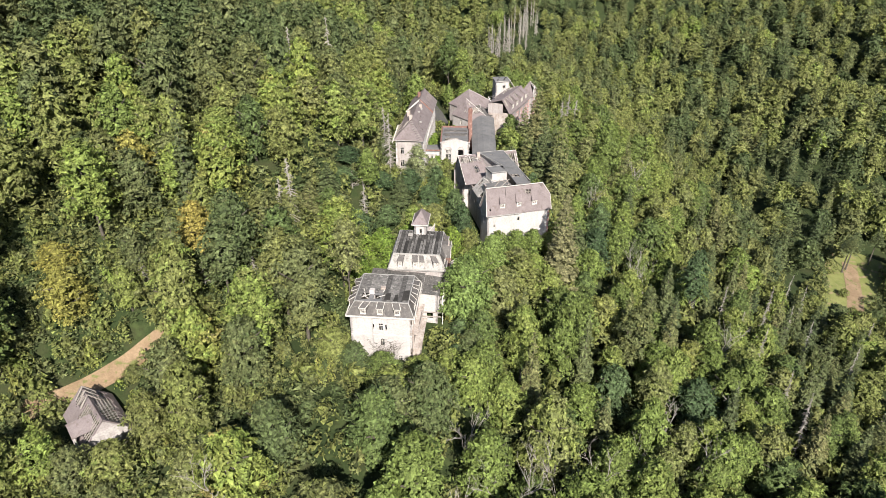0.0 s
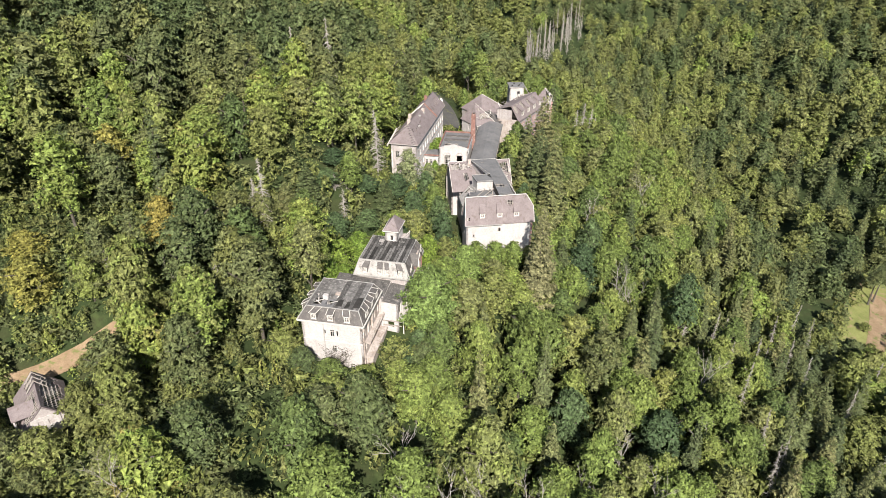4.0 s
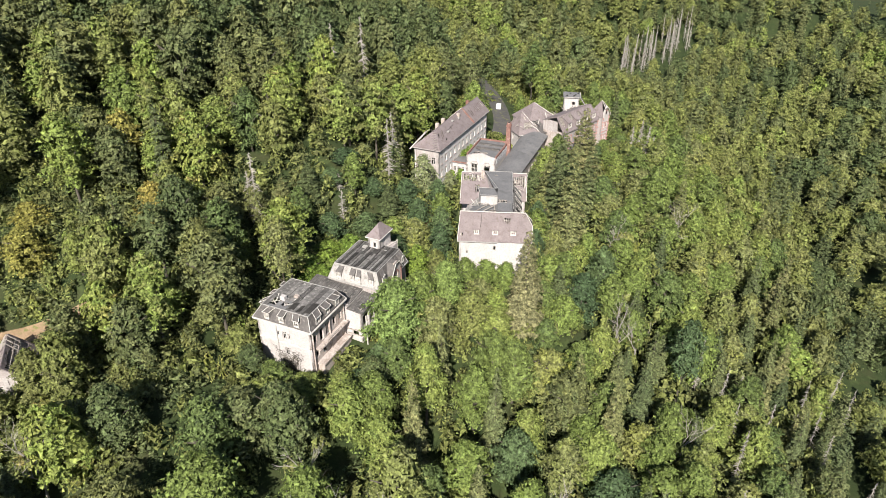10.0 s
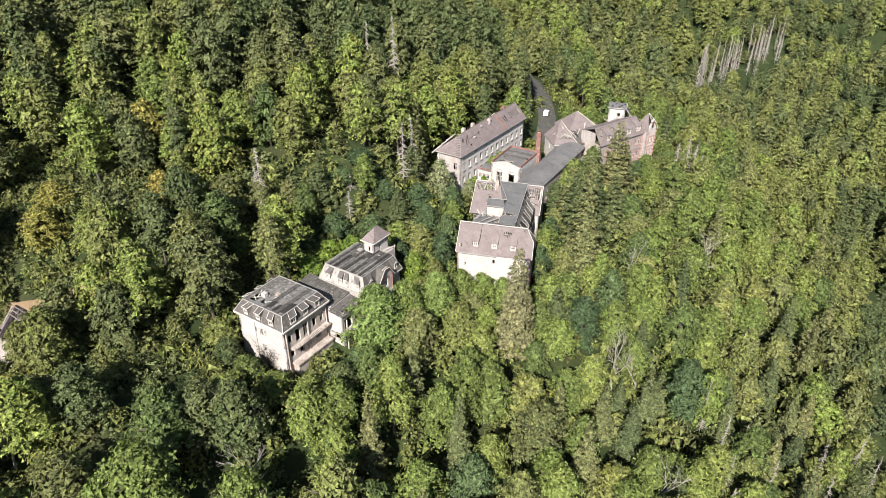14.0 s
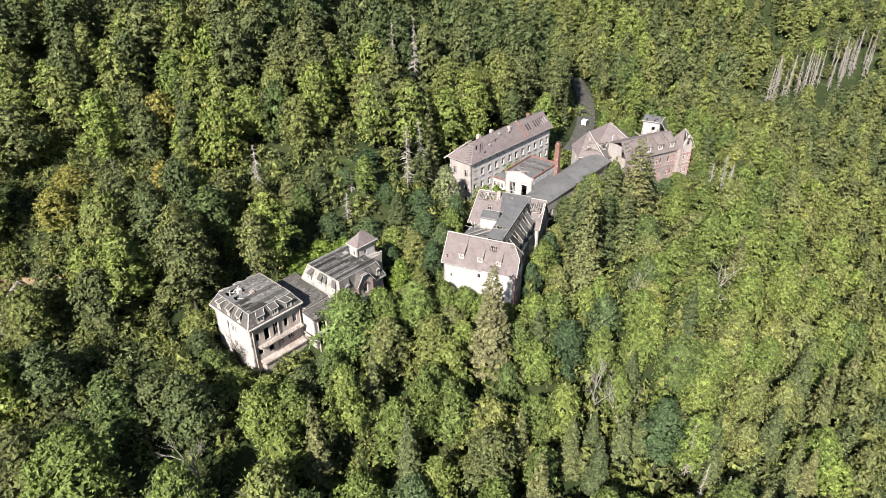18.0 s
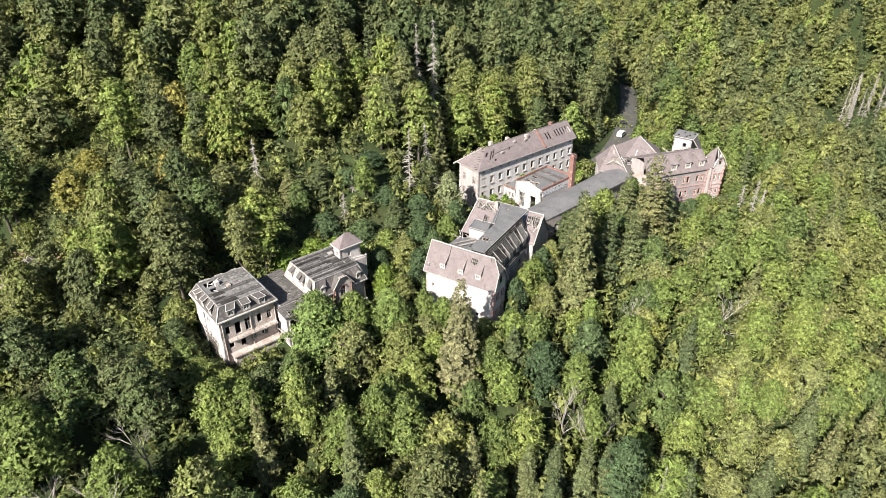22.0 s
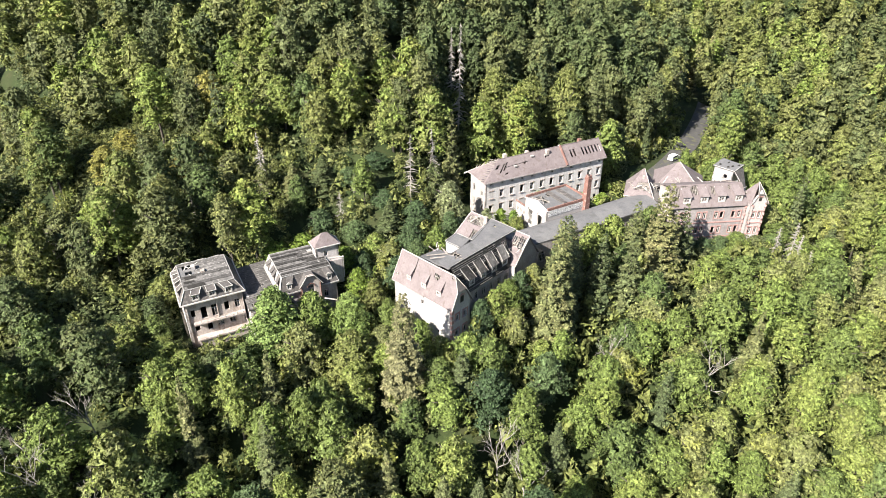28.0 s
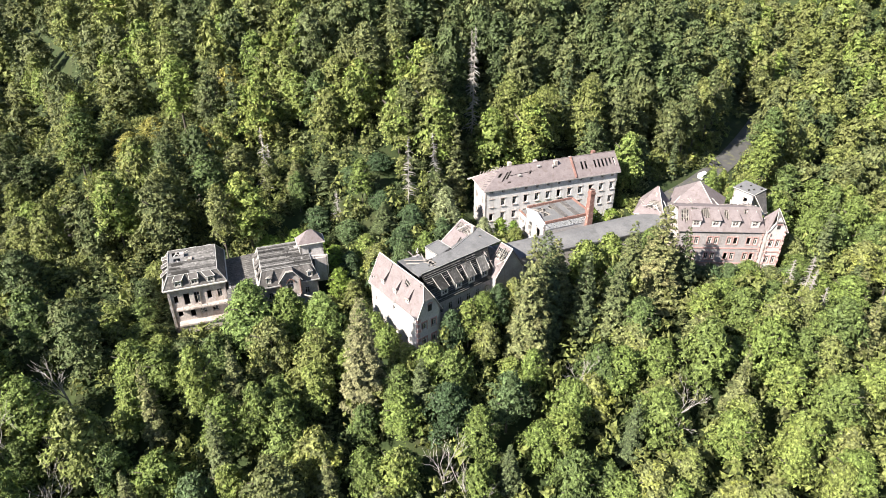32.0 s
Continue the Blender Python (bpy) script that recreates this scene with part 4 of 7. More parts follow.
roof(wing_c, [V3(fb(9.0, 1.2), zf - 0.3), V3(fb(12.9, 1.2), zf - 0.3), V3(fb(12.9, 10.0), zf), V3(fb(9.0, 10.0), zf)], felt_m, [(0.04, 0.62, 0.44, 0.72), (0.66, 0.86, 0.50, 0.62)], 0.25, "flat_roof", "sagging felt flat roof", step=0.6)
facade(wing_c, fb(4.7, 9.1), fb(9.0, 9.1), 19, zf - 0.05, plaster_m)
# dark interior colour gives this side its shade
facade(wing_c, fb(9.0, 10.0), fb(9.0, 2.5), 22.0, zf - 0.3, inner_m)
facade(wing_c, fb(4.1, 13.2), fb(4.7, 9.1), 19, zf - 0.05, plaster_m)
facade(wing_c, fb(8.8, 13.2), fb(4.1, 13.2), 19, zf - 0.05, plaster_m)
facade(wing_c, fb(5.6, 24.0), fb(9.1, 13.4), 20, zf - 0.05, pink_m)
roof(wing_c, [V3(fb(2.2, 3.0), 24.6), V3(fb(9.0, 3.0), 25.0), V3(fb(9.0, 9.0), 24.6), V3(fb(2.2, 9.0), 24.0)], felt_m, [(0.72, 0.95, 0.2, 0.5)], 0.2, "flat_roof", "torn lower felt roof")
facade(wing_c, fb(2.2, 9.0), fb(2.2, 3.0), 19, 24.2, pink_m)
at_e = roof(wing_c, [V3(fb(15.7, 3.6), 20.2), V3(fb(15.7, 20.2), 20.2), V3(fb(12.95, 20.2), zf - 0.1), V3(fb(12.95, 1.8), zf - 0.1)], board_m, [(0.80, 0.985, 0.35, 0.93), (0.57, 0.63, 0.55, 0.9)], 0.2, label="steep boarded mansard slope", step=0.55)
for i in range(16):
    v = 0.04 + i * 0.06
    for u0, u1 in ((0.01, 0.56), (0.64, 0.79)):
        part("roof_board", mesh_of("roof_board", *beam_data(at_e(u0, v, 0.05), at_e(u1, v, 0.05), 0.30, 0.08), board_m), wing_c)
for u in (0.17, 0.40, 0.62, 0.85):
    dormer(wing_c, at_e, u, 0.16, 0.80, 2.0, 0.1, board_m, frame_m, 1.6)
    foot, top = at_e(u, 0.16), at_e(u, 0.80)
    eu = (at_e(u + 0.01, 0.1) - at_e(u, 0.1)).normalized() * 1.2
    outv = foot - top
    outv.z = 0
    outv.normalize()
    line_of(wing_c, "dormer_trim", [foot + Vector((0, 0, 1.76)) + outv * 0.25 - eu, top + Vector((0, 0, 0.2)) - eu], 0.16, frame_m)
    line_of(wing_c, "dormer_trim", [foot + Vector((0, 0, 1.76)) + outv * 0.25 + eu, top + Vector((0, 0, 0.2)) + eu], 0.14, frame_m)
roof(wing_c, [V3(fb(0.6, 14.6), 20.3), V3(fb(0.6, 9.0), 20.3), V3(fb(4.2, 9.0), 24.0), V3(fb(4.2, 14.6), 24.0)], pale_m, [(0.1, 0.35, 0.3, 0.8)], 0.2)
line_of(wing_c, "flashing", [V3(fb(12.95, 1.8), zf + 0.05), V3(fb(12.95, 24.2), zf + 0.05), V3(fb(5.4, 24.3), zf + 0.05), V3(fb(9.0, 13.4), zf + 0.1), V3(fb(4.0, 13.3), zf + 0.1), V3(fb(4.6, 9.0), zf + 0.1), V3(fb(9.0, 9.0), zf + 0.1)], 0.16, zinc_m)
# cross wings: roofs stripped to the rafters near the ridge
for xa, xb in ((-1.0, 3.25), (12.95, 17.0)):
    if xa < 0:
        roof(wing_c, [V3(fb(xa, 15.6), 21.2), V3(fb(8.2, 15.6), 21.2), V3(fb(5.4, 24.3), 26.7), V3(fb(xa, 24.3), 26.7)], tile_m, [(0.06, 0.72, 0.70, 0.95), (0.50, 0.66, 0.34, 0.62)], 0.2, step=0.5, label="tiled slope bared to its rafters")
    else:
        roof(wing_c, [V3(fb(xa, 19.3), 20.6), V3(fb(xb, 19.3), 20.6), V3(fb(xb, 24.3), 26.7), V3(fb(xa, 24.3), 26.7)], tile_m, [(0.08, 0.92, 0.46, 0.93)], 0.2, step=0.5, label="tiled slope bared to its rafters")
    roof(wing_c, [V3(fb(xb, 28.6), 20.6), V3(fb(xa, 28.6), 20.6), V3(fb(xa, 24.3), 26.7), V3(fb(xb, 24.3), 26.7)], tile_m, [(0.1, 0.9, 0.3, 0.9)], 0.2, step=0.6)
    end = xa if xa < 0 else xb
    if xa < 0:
        facade(wing_c, fb(end + 0.3, 28.2), fb(end + 0.3, 19.7), 6, 20.7, pink_m, [(2.5, 16, 1, 1.8, "cross"), (6, 16, 1, 1.8, "cross")])
        gable(wing_c, fb(end + 0.3, 28.2), fb(end + 0.3, 19.7), 20.7, 26.4, pink_m, 0.3, 0.46)
        facade(wing_c, fb(end + 0.3, 19.7), fb(1.0, 19.7), 6, 20.7, plaster_m)
    else:
        facade(wing_c, fb(end - 0.3, 19.7), fb(end - 0.3, 28.2), 6, 20.7, pink_m, [(2.5, 16, 1, 1.8, "cross"), (6, 16, 1, 1.8, "cross")])
        gable(wing_c, fb(end - 0.3, 19.7), fb(end - 0.3, 28.2), 20.7, 26.4, pink_m, 0.3, 0.54)
        facade(wing_c, fb(15.2, 19.7), fb(end - 0.3, 19.7), 6, 20.7, plaster_m)
    line_of(wing_c, "ridge_cap", [V3(fb(xa, 24.3), 26.78), V3(fb(xb, 24.3), 26.78)], 0.22, frame_m)
    line_of(wing_c, "verge_board", [V3(fb(end, 19.2 if xa > 0 else 15.5), 20.6 if xa > 0 else 21.2), V3(fb(end, 24.3), 26.8)], 0.18, frame_m)
facade(wing_c, fb(17.0, 28.4), fb(-1.0, 28.4), 6, 20.6, pink_m)
for x, y in ((4.4, 22.6),):
    part("chimney", mesh_of("chimney", *prism([fb(x, y), fb(x + 0.9, y), fb(x + 0.9, y + 0.7), fb(x, y + 0.7)], 24.5, 27.8), stain_m), wing_c)
for a, b in (((3.6, 4.0, 25.0), (6.8, 8.4, 25.0)), ((5.2, 3.4, 25.2), (8.8, 6.4, 26.0)), ((9.2, 5.2, 27.0), (11.6, 6.8, 26.4)), ((9.6, 6.6, 27.1), (10.4, 4.8, 26.2))):
    line_of(wing_c, "fallen_beam", [V3(fb(a[0], a[1]), a[2]), V3(fb(b[0], b[1]), b[2])], 0.16, timber_m)
floor_in(wing_c, fb, 1.0, 15.2, 3.4, 24.4, 20.0)

# ---- long white block with the tiled roof ----
fe = local(-6.5, 192.2, -5.6)
long_e = thing("long_ward_block", (*fe(-4, 20), 8), "long white ward block, worn tiled roof, rows of windows", "building")
cols = [1.8 + i * 3.28 for i in range(12)]
east = []
for i, s in enumerate(cols):
    east += [(s, 25.55, 0.85, 0.85, "cross"), (s, 21.8, 1.1, 2.1, "cross" if i % 3 else "bare"), (s, 17.6, 1.1, 2.1, "cross" if i % 4 else "bare"), (s, 13.4, 1.1, 2.0, "bare")]
east = [w for w in east if not (w[0] == cols[0] and w[1] in (21.8,))]
walls(long_e, fe, -8.4, -0.2, 0.2, 39.6, 7, 27.15, white_m, east=east, south=[(2.0, 22, 1.2, 2.2, "cross"), (6.2, 22, 1.2, 2.2, "cross"), (2.0, 17.8, 1.2, 2.2, "cross"), (6.2, 17.8, 1.2, 2.2, "cross"), (2.0, 13.6, 1.2, 2.2, "bare"), (6.2, 13.6, 1.2, 2.2, "bare")], mats={"s": pink_m})
for s in cols:
    for z in (21.8, 17.6):
        line_of(long_e, "lintel", [V3(fe(-0.16, 0.2 + s - 0.8), z + 2.28), V3(fe(-0.16, 0.2 + s + 0.8), z + 2.28)], 0.14, stain_m, 0.24)
        line_of(long_e, "window_sill", [V3(fe(-0.1, 0.2 + s - 0.75), z - 0.1), V3(fe(-0.1, 0.2 + s + 0.75), z - 0.1)], 0.3, stain_m, 0.14)
rz = 31.3
ap, st = V3(fe(-4.1, 6.2), 31.0), 26.3
eaveR, eaveL = 0.45, -8.75
a1 = roof(long_e, [V3(fe(eaveR, -0.6), 27.0), V3(fe(eaveR, st), 27.0), V3(fe(-4.1, st), rz), ap], tile_m, [(0.13, 0.15, 0.34, 0.74), (0.165, 0.185, 0.42, 0.78), (0.04, 0.075, 0.55, 0.72), (0.215, 0.25, 0.22, 0.30), (0.44, 0.46, 0.52, 0.66), (0.74, 0.76, 0.6, 0.7)], 0.2, label="worn brown tiled slope with torn holes", rafters=False)
roof(long_e, [V3(fe(eaveR, st), 27.0), V3(fe(eaveR, 40.2), 27.0), V3(fe(-4.1, 40.2), rz), V3(fe(-4.1, st), rz)], tile_m, [(0.30 + i * 0.085 - (0.12 if i < 2 else 0), 0.345 + i * 0.085 - (0.12 if i < 2 else 0), 0.36, 0.72) for i in range(8)], 0.2, rafters=False, label="tiled slope with dark open slots")
roof(long_e, [V3(fe(eaveL, 40.2), 27.0), V3(fe(eaveL, -0.6), 27.0), ap, V3(fe(-4.1, 40.2), rz)], tile_m, [(0.8, 0.93, 0.3, 0.8)], 0.2)
tri_roof(long_e, V3(fe(eaveL, -0.6), 27.0), V3(fe(eaveR, -0.6), 27.0), ap, tile_m)
gable(long_e, fe(-0.2, 39.6), fe(-8.4, 39.6), 27.1, 31.0, plaster_m, 0.4)
for x0, x1, z0, z1 in ((eaveR, -4.1, 27.1, rz + 0.1), (eaveL, -4.1, 27.1, rz + 0.1)):
    line_of(long_e, "fire_wall_coping", [V3(fe(x0, st), z0), V3(fe((x0 + x1) / 2, st), (z0 + z1) / 2 + 0.05), V3(fe(x1, st), z1)], 0.5, brick_m if x0 > 0 else frame_m, 0.5)
line_of(long_e, "ridge_cap", [ap, V3(fe(-4.1, st), rz + 0.05), V3(fe(-4.1, 40.2), rz + 0.05)], 0.26, tile_m)
line_of(long_e, "cornice", [V3(fe(eaveR - 0.15, -0.5), 26.85), V3(fe(eaveR - 0.15, 40.1), 26.85)], 0.35, pink_m, 0.3)
line_of(long_e, "cornice", [V3(fe(eaveL, -0.4), 26.85), V3(fe(eaveR, -0.4), 26.85)], 0.35, pink_m, 0.3)
line_of(long_e, "eave_board", [V3(fe(eaveL - 0.3, -1.6), 26.6), V3(fe(eaveL - 0.1, 9.0), 28.4)], 0.3, frame_m)
for i in range(9):
    line_of(long_e, "rafter", [V3(fe(-8.6, 1.5 + i * 0.8), 27.3 + 0.12 * i), V3(fe(-7.6 + 0.25 * (i % 3), 1.7 + i * 0.8), 28.9 + 0.12 * i)], 0.13, timber_m)
for x, y, h in ((-5.2, 34, 1.5), (-6.5, 17, 1.6), (-4.6, 8.5, 1.2), (-3.2, 21.5, 0.9)):
    z0 = rz - abs(x + 4.1) * 0.95
    part("chimney", mesh_of("chimney", *prism([fe(x - 0.5, y - 0.45), fe(x + 0.5, y - 0.45), fe(x + 0.5, y + 0.45), fe(x - 0.5, y + 0.45)], z0 - 0.8, z0 + h), brick_m if y > 30 else stain_m), long_e)
for u, v in ((0.30, 0.5), (0.52, 0.8), (0.73, 0.72), (0.76, 0.8)):
    p = a1(u, v, 0.12)
    line_of(long_e, "roof_vent", [p, p + Vector((0.1, 0.9, 0.05))], 0.7, pale_m, 0.35)
line_of(long_e, "lightning_cable", [a1(0.18, 0.55, 0.1), a1(0.5, 0.62, 0.1)], 0.06, dark_m)
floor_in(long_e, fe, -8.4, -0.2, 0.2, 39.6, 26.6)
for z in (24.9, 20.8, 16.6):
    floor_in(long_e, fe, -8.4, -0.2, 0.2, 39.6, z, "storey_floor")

# ---- boiler house with the tall chimney ----
ff = local(-0.8, 201.5, -2)
boiler = thing("boiler_house", (*ff(4.7, 7), 12), "flat-roofed white boiler house with red brick parapets", "building")
walls(boiler, ff, 0, 9.4, 0, 14, 11, 22.6, plaster_m, south=[(2.6, 15.6, 1.9, 4.6, "grid"), (6.6, 15.6, 1.9, 4.6, "bare")], east=[(2.5, 15, 1.2, 2, "bare")], west=[(4, 17, 1.2, 2, "cross"), (9, 17, 1.2, 2, "cross")])
gable(boiler, ff(-0.2, -0.06), ff(9.6, -0.06), 22.6, 23.9, plaster_m, 0.5)
roof(boiler, [V3(ff(0.3, 0.3), 22.65), V3(ff(9.1, 0.3), 22.65), V3(ff(9.1, 13.7), 22.9), V3(ff(0.3, 13.7), 22.9)], felt_m, [(0.12, 0.62, 0.10, 0.30), (0.1, 0.3, 0.36, 0.5)], 0.2, "flat_roof", "patched felt roof with collapsed corner", step=0.7)
for p, q in (((0.1, 0.2), (0.1, 13.9)), ((9.3, 0.2), (9.3, 13.9)), ((0.1, 13.8), (9.3, 13.8))):
    line_of(boiler, "parapet", [V3(ff(*p), 23.0), V3(ff(*q), 23.05)], 0.36, brick_m, 0.7)
for y in (6.2, 9.6):
    part("skylight_strip", mesh_of("skylight_strip", *prism([ff(0.8, y), ff(8.6, y), ff(8.6, y + 1.3), ff(0.8, y + 1.3)], 22.7, 23.15), slate_m), boiler, "long dark skylight strip")
part("painted_wall_band", mesh_of("painted_wall_band", *prism([ff(9.42, 0.6), ff(9.5, 0.6), ff(9.5, 13.4), ff(9.42, 13.4)], 20.9, 22.5), graf_m), boiler, "wall band covered in black and white paint scrawls")
for s in (2.6, 6.6):
    line_of(boiler, "window_arch", [V3(ff(s - 1.15, -0.04), 20.2), V3(ff(s - 0.6, -0.04), 21.0), V3(ff(s + 0.6, -0.04), 21.0), V3(ff(s + 1.15, -0.04), 20.2)], 0.2, pink_m, 0.2)
line_of(boiler, "fallen_beam", [V3(ff(1.5, 1.0), 23.0), V3(ff(5.6, 4.4), 22.6)], 0.16, timber_m)
line_of(boiler, "fallen_beam", [V3(ff(2.2, 3.6), 23.0), V3(ff(6.0, 1.6), 22.9)], 0.14, timber_m)
annex = thing("low_annex", (*ff(-3, 3), 12), "low white annex with a flat roof between two buildings", "building")
walls(annex, ff, -5.6, -0.1, 1.0, 6.0, 11, 19.2, plaster_m, south=[(1.4, 16.4, 0.9, 1.6, "cross"), (2.7, 16.4, 0.9, 1.6, "cross"), (4.0, 16.4, 0.9, 1.6, "cross")])
part("flat_roof", mesh_of("flat_roof", *prism([ff(-5.8, 0.7), ff(-0.1, 0.7), ff(-0.1, 6.2), ff(-5.8, 6.2)], 19.2, 19.5), felt_m), annex)
line_of(annex, "parapet", [V3(ff(-5.7, 0.8), 19.6), V3(ff(-0.1, 0.8), 19.6)], 0.3, brick_m, 0.35)
stack = thing("brick_chimney", (*ff(9.6, 12.9), 15), "tall square red brick chimney stack, slightly tapered", "chimney")
sx, sy = ff(9.6, 12.9)
sv, sfc = [], []
for z, w in ((15, 0.85), (22, 0.78), (28.8, 0.62), (28.8, 0.74), (29.4, 0.74), (29.4, 0.6), (30.1, 0.6)):
    sv += [(sx - w, sy - w, z), (sx + w, sy - w, z), (sx + w, sy + w, z), (sx - w, sy + w, z)]
for r in range(6):
    sfc += [[r * 4 + i, r * 4 + (i + 1) % 4, r * 4 + 4 + (i + 1) % 4, r * 4 + 4 + i] for i in range(4)]
sfc.append([24, 25, 26, 27])
part("shaft", mesh_of("shaft", sv, sfc, brick_m), stack)
# dark cap painted in place of the shaded flue hole
part("flue", mesh_of("flue", *prism([(sx - 0.35, sy - 0.35), (sx + 0.35, sy - 0.35), (sx + 0.35, sy + 0.35), (sx - 0.35, sy + 0.35)], 30.0, 30.14), dark_m), stack)

# ---- dining hall with the vaulted felt roof ----
hall = thing("dining_hall", (13, 208, 12), "long low hall under a gently vaulted grey felt roof", "building")
HX = [(0.0, 20.3), (0.6, 20.6), (1.9, 21.05), (3.6, 21.3), (5.4, 21.1), (6.8, 20.65), (7.5, 20.3)]
hv, hf = [], []
ys = [185.8 + 3.9 * i for i in range(13)]
for y in ys:
    sh = 0.022 * (y - 186)
    hv += [(9.2 + sh + x * (1 + 0.003 * (y - 186)), y, z) for x, z in HX]
kx = len(HX)
for j in range(len(ys) - 1):
    hf += [[j * kx + i, j * kx + i + 1, (j + 1) * kx + i + 1, (j + 1) * kx + i] for i in range(kx - 1)]
n0 = len(hv)
hv += [(x, y, z - 0.35) for x, y, z in hv]
hf += [[q + n0 for q in f[::-1]] for f in hf]
for j in range(len(ys) - 1):
    hf += [[j * kx, (j + 1) * kx, n0 + (j + 1) * kx, n0 + j * kx], [(j + 1) * kx + kx - 1, j * kx + kx - 1, n0 + j * kx + kx - 1, n0 + (j + 1) * kx + kx - 1]]
part("vaulted_roof", mesh_of("vaulted_roof", hv, hf, felt_m, False), hall, "gently vaulted grey felt roof")
fhl = local(9.2, 185.8, -1.3)
walls(hall, fhl, 0.3, 7.6, 0.4, 46.6, 11, 20.2, pink_m, east=[(3 + 4.2 * i, 14.5, 1.8, 3.0, "grid") for i in range(10)])

# ---- gabled main building with the corner turret ----
fd = local(23.35, 230.7, 64)
main_d = thing("main_building", (*fd(8, 4), 8), "sanatorium main building with red window surrounds, dormers and broken roofs", "building")
pairs = [4.3, 9.15, 14.0, 18.85]
XE, ZE = 21.4, 22.3
front = [(s + o, z, 1.0, 2.0, "cross" if (s + o + z) % 3 > 0.8 else "bare") for s in pairs for o in (-0.8, 0.8) for z in (18.4, 13.9)]
facade(main_d, fd(0.4, -0.6), fd(XE, -0.6), 6, ZE, grey_m, [(s - 0.4, z, w, h, st_) for s, z, w, h, st_ in front], trim=trim_m)
facade(main_d, fd(XE, 7.6), fd(0.4, 7.6), 6, ZE, pink_m, [(4, 18, 1, 1.9, "cross"), (8, 18, 1, 1.9, "cross")])
facade(main_d, fd(0.4, 7.6), fd(0.4, -0.6), 6, ZE, stain_m)
facade(main_d, fd(XE, 3), fd(XE, 7.6), 6, ZE, pink_m)
ad = roof(main_d, [V3(fd(0.0, -1.2), ZE - 0.1), V3(fd(XE, -1.2), ZE - 0.1), V3(fd(XE - 1.4, 2.2), 27.5), V3(fd(0.0, 2.2), 27.5)], tile_m, [(0.03, 0.13, 0.30, 0.95), (0.15, 0.24, 0.62, 0.96), (0.27, 0.38, 0.52, 0.96), (0.55, 0.63, 0.50, 0.90), (0.79, 0.86, 0.70, 0.92)], 0.2, label="tiled slope with rafters bared between the dormers", step=0.42)
for s in pairs:
    dormer(main_d, ad, s / XE, 0.20, 0.86, 2.2, 0.1, tile_m, frame_m, 1.75)
    for k in (-1.15, 1.15):
        foot, top = ad((s + k) / XE, 0.20), ad((s + k) / XE, 0.86)
        line_of(main_d, "dormer_trim", [foot + Vector((0.2, -0.1, 1.82)), top + Vector((0, 0, 0.16))], 0.08, frame_m)
roof(main_d, [V3(fd(0.0, 2.2), 27.5), V3(fd(XE - 1.4, 2.2), 27.5), V3(fd(XE - 1.8, 8.0), 25.4), V3(fd(0.0, 8.0), 25.4)], tile_m, [(0.60, 0.78, 0.55, 0.9), (0.88, 0.99, 0.15, 0.8)], 0.22, "flat_roof", "sagging roof strip torn open along its rear edge", step=0.5)
facade(main_d, fd(XE - 1.8, 7.7), fd(0.2, 7.7), 22, 25.3, pink_m)
facade(main_d, fd(0.3, 7.7), fd(0.3, 2.0), 22, 25.6, pink_m)
roof(main_d, [V3(fd(XE, -1.2), ZE - 0.1), V3(fd(XE, 8.0), ZE - 0.1), V3(fd(XE - 1.8, 8.0), 25.4), V3(fd(XE - 1.4, 2.2), 27.5)], tile_m, [(0.35, 0.9, 0.2, 0.85)], 0.2, step=0.6, label="end slope stripped to its rafters")
for z, h in ((ZE - 0.2, 0.4), (17.3, 0.3), (12.9, 0.3)):
    line_of(main_d, "cornice", [V3(fd(0.4, -0.66), z), V3(fd(XE, -0.66), z)], 0.4 if z > 20 else 0.2, frame_m if z > 20 else trim_m, h)
for i in range(13):
    line_of(main_d, "quoin", [V3(fd(XE - 0.5, -0.62), 7.5 + i * 1.15), V3(fd(XE - 0.5, -0.62), 8.2 + i * 1.15)], 0.7 if i % 2 else 1.0, trim_m, 0.16)
floor_in(main_d, fd, 0.4, XE, -0.6, 7.6, 21.9)
for a, b in (((1, -0.8, 22.6), (4, 1.0, 23.6)), ((5, -0.9, 22.5), (8, -0.4, 23.0)), ((21.2, 1, 25), (24, 6, 23)), ((19.5, 3.6, 27.2), (21.6, 7.5, 23.5)), ((15.5, 5, 26.7), (18.5, 6.4, 27.0)), ((14.6, 7.2, 25.9), (17, 5.0, 26.9)), ((19, 7, 26.2), (23.5, 8.5, 22.8)), ((20, 5, 26.6), (22.4, 4, 24.4))):
    line_of(main_d, "fallen_beam", [V3(fd(a[0], a[1]), a[2]), V3(fd(b[0], b[1]), b[2])], 0.2, timber_m if a[0] < 15 else frame_m)
# turret bay with a slate spire
turret = thing("corner_turret", (*fd(23.45, 0.2), 6), "projecting turret bay with red corner stones and a pointed slate roof", "tower")
facade(turret, fd(21.45, -2.3), fd(25.65, -2.3), 6, 23.4, plaster_m, [(1.3, 18.9, 0.9, 1.9, "cross"), (2.9, 18.9, 0.9, 1.9, "cross"), (1.3, 14.3, 0.9, 1.9, "cross"), (2.9, 14.3, 0.9, 1.9, "cross")], trim=trim_m)
facade(turret, fd(25.65, -2.3), fd(25.65, 3), 6, 23.4, trim_m, [(2.6, 18.9, 0.9, 1.9, "cross")])
facade(turret, fd(25.65, 3), fd(21.45, 3), 6, 23.4, pink_m)
facade(turret, fd(21.45, 3), fd(21.45, -2.3), 6, 23.4, pink_m)
gable(turret, fd(21.45, -2.3), fd(25.65, -2.3), 23.4, 27.0, plaster_m)
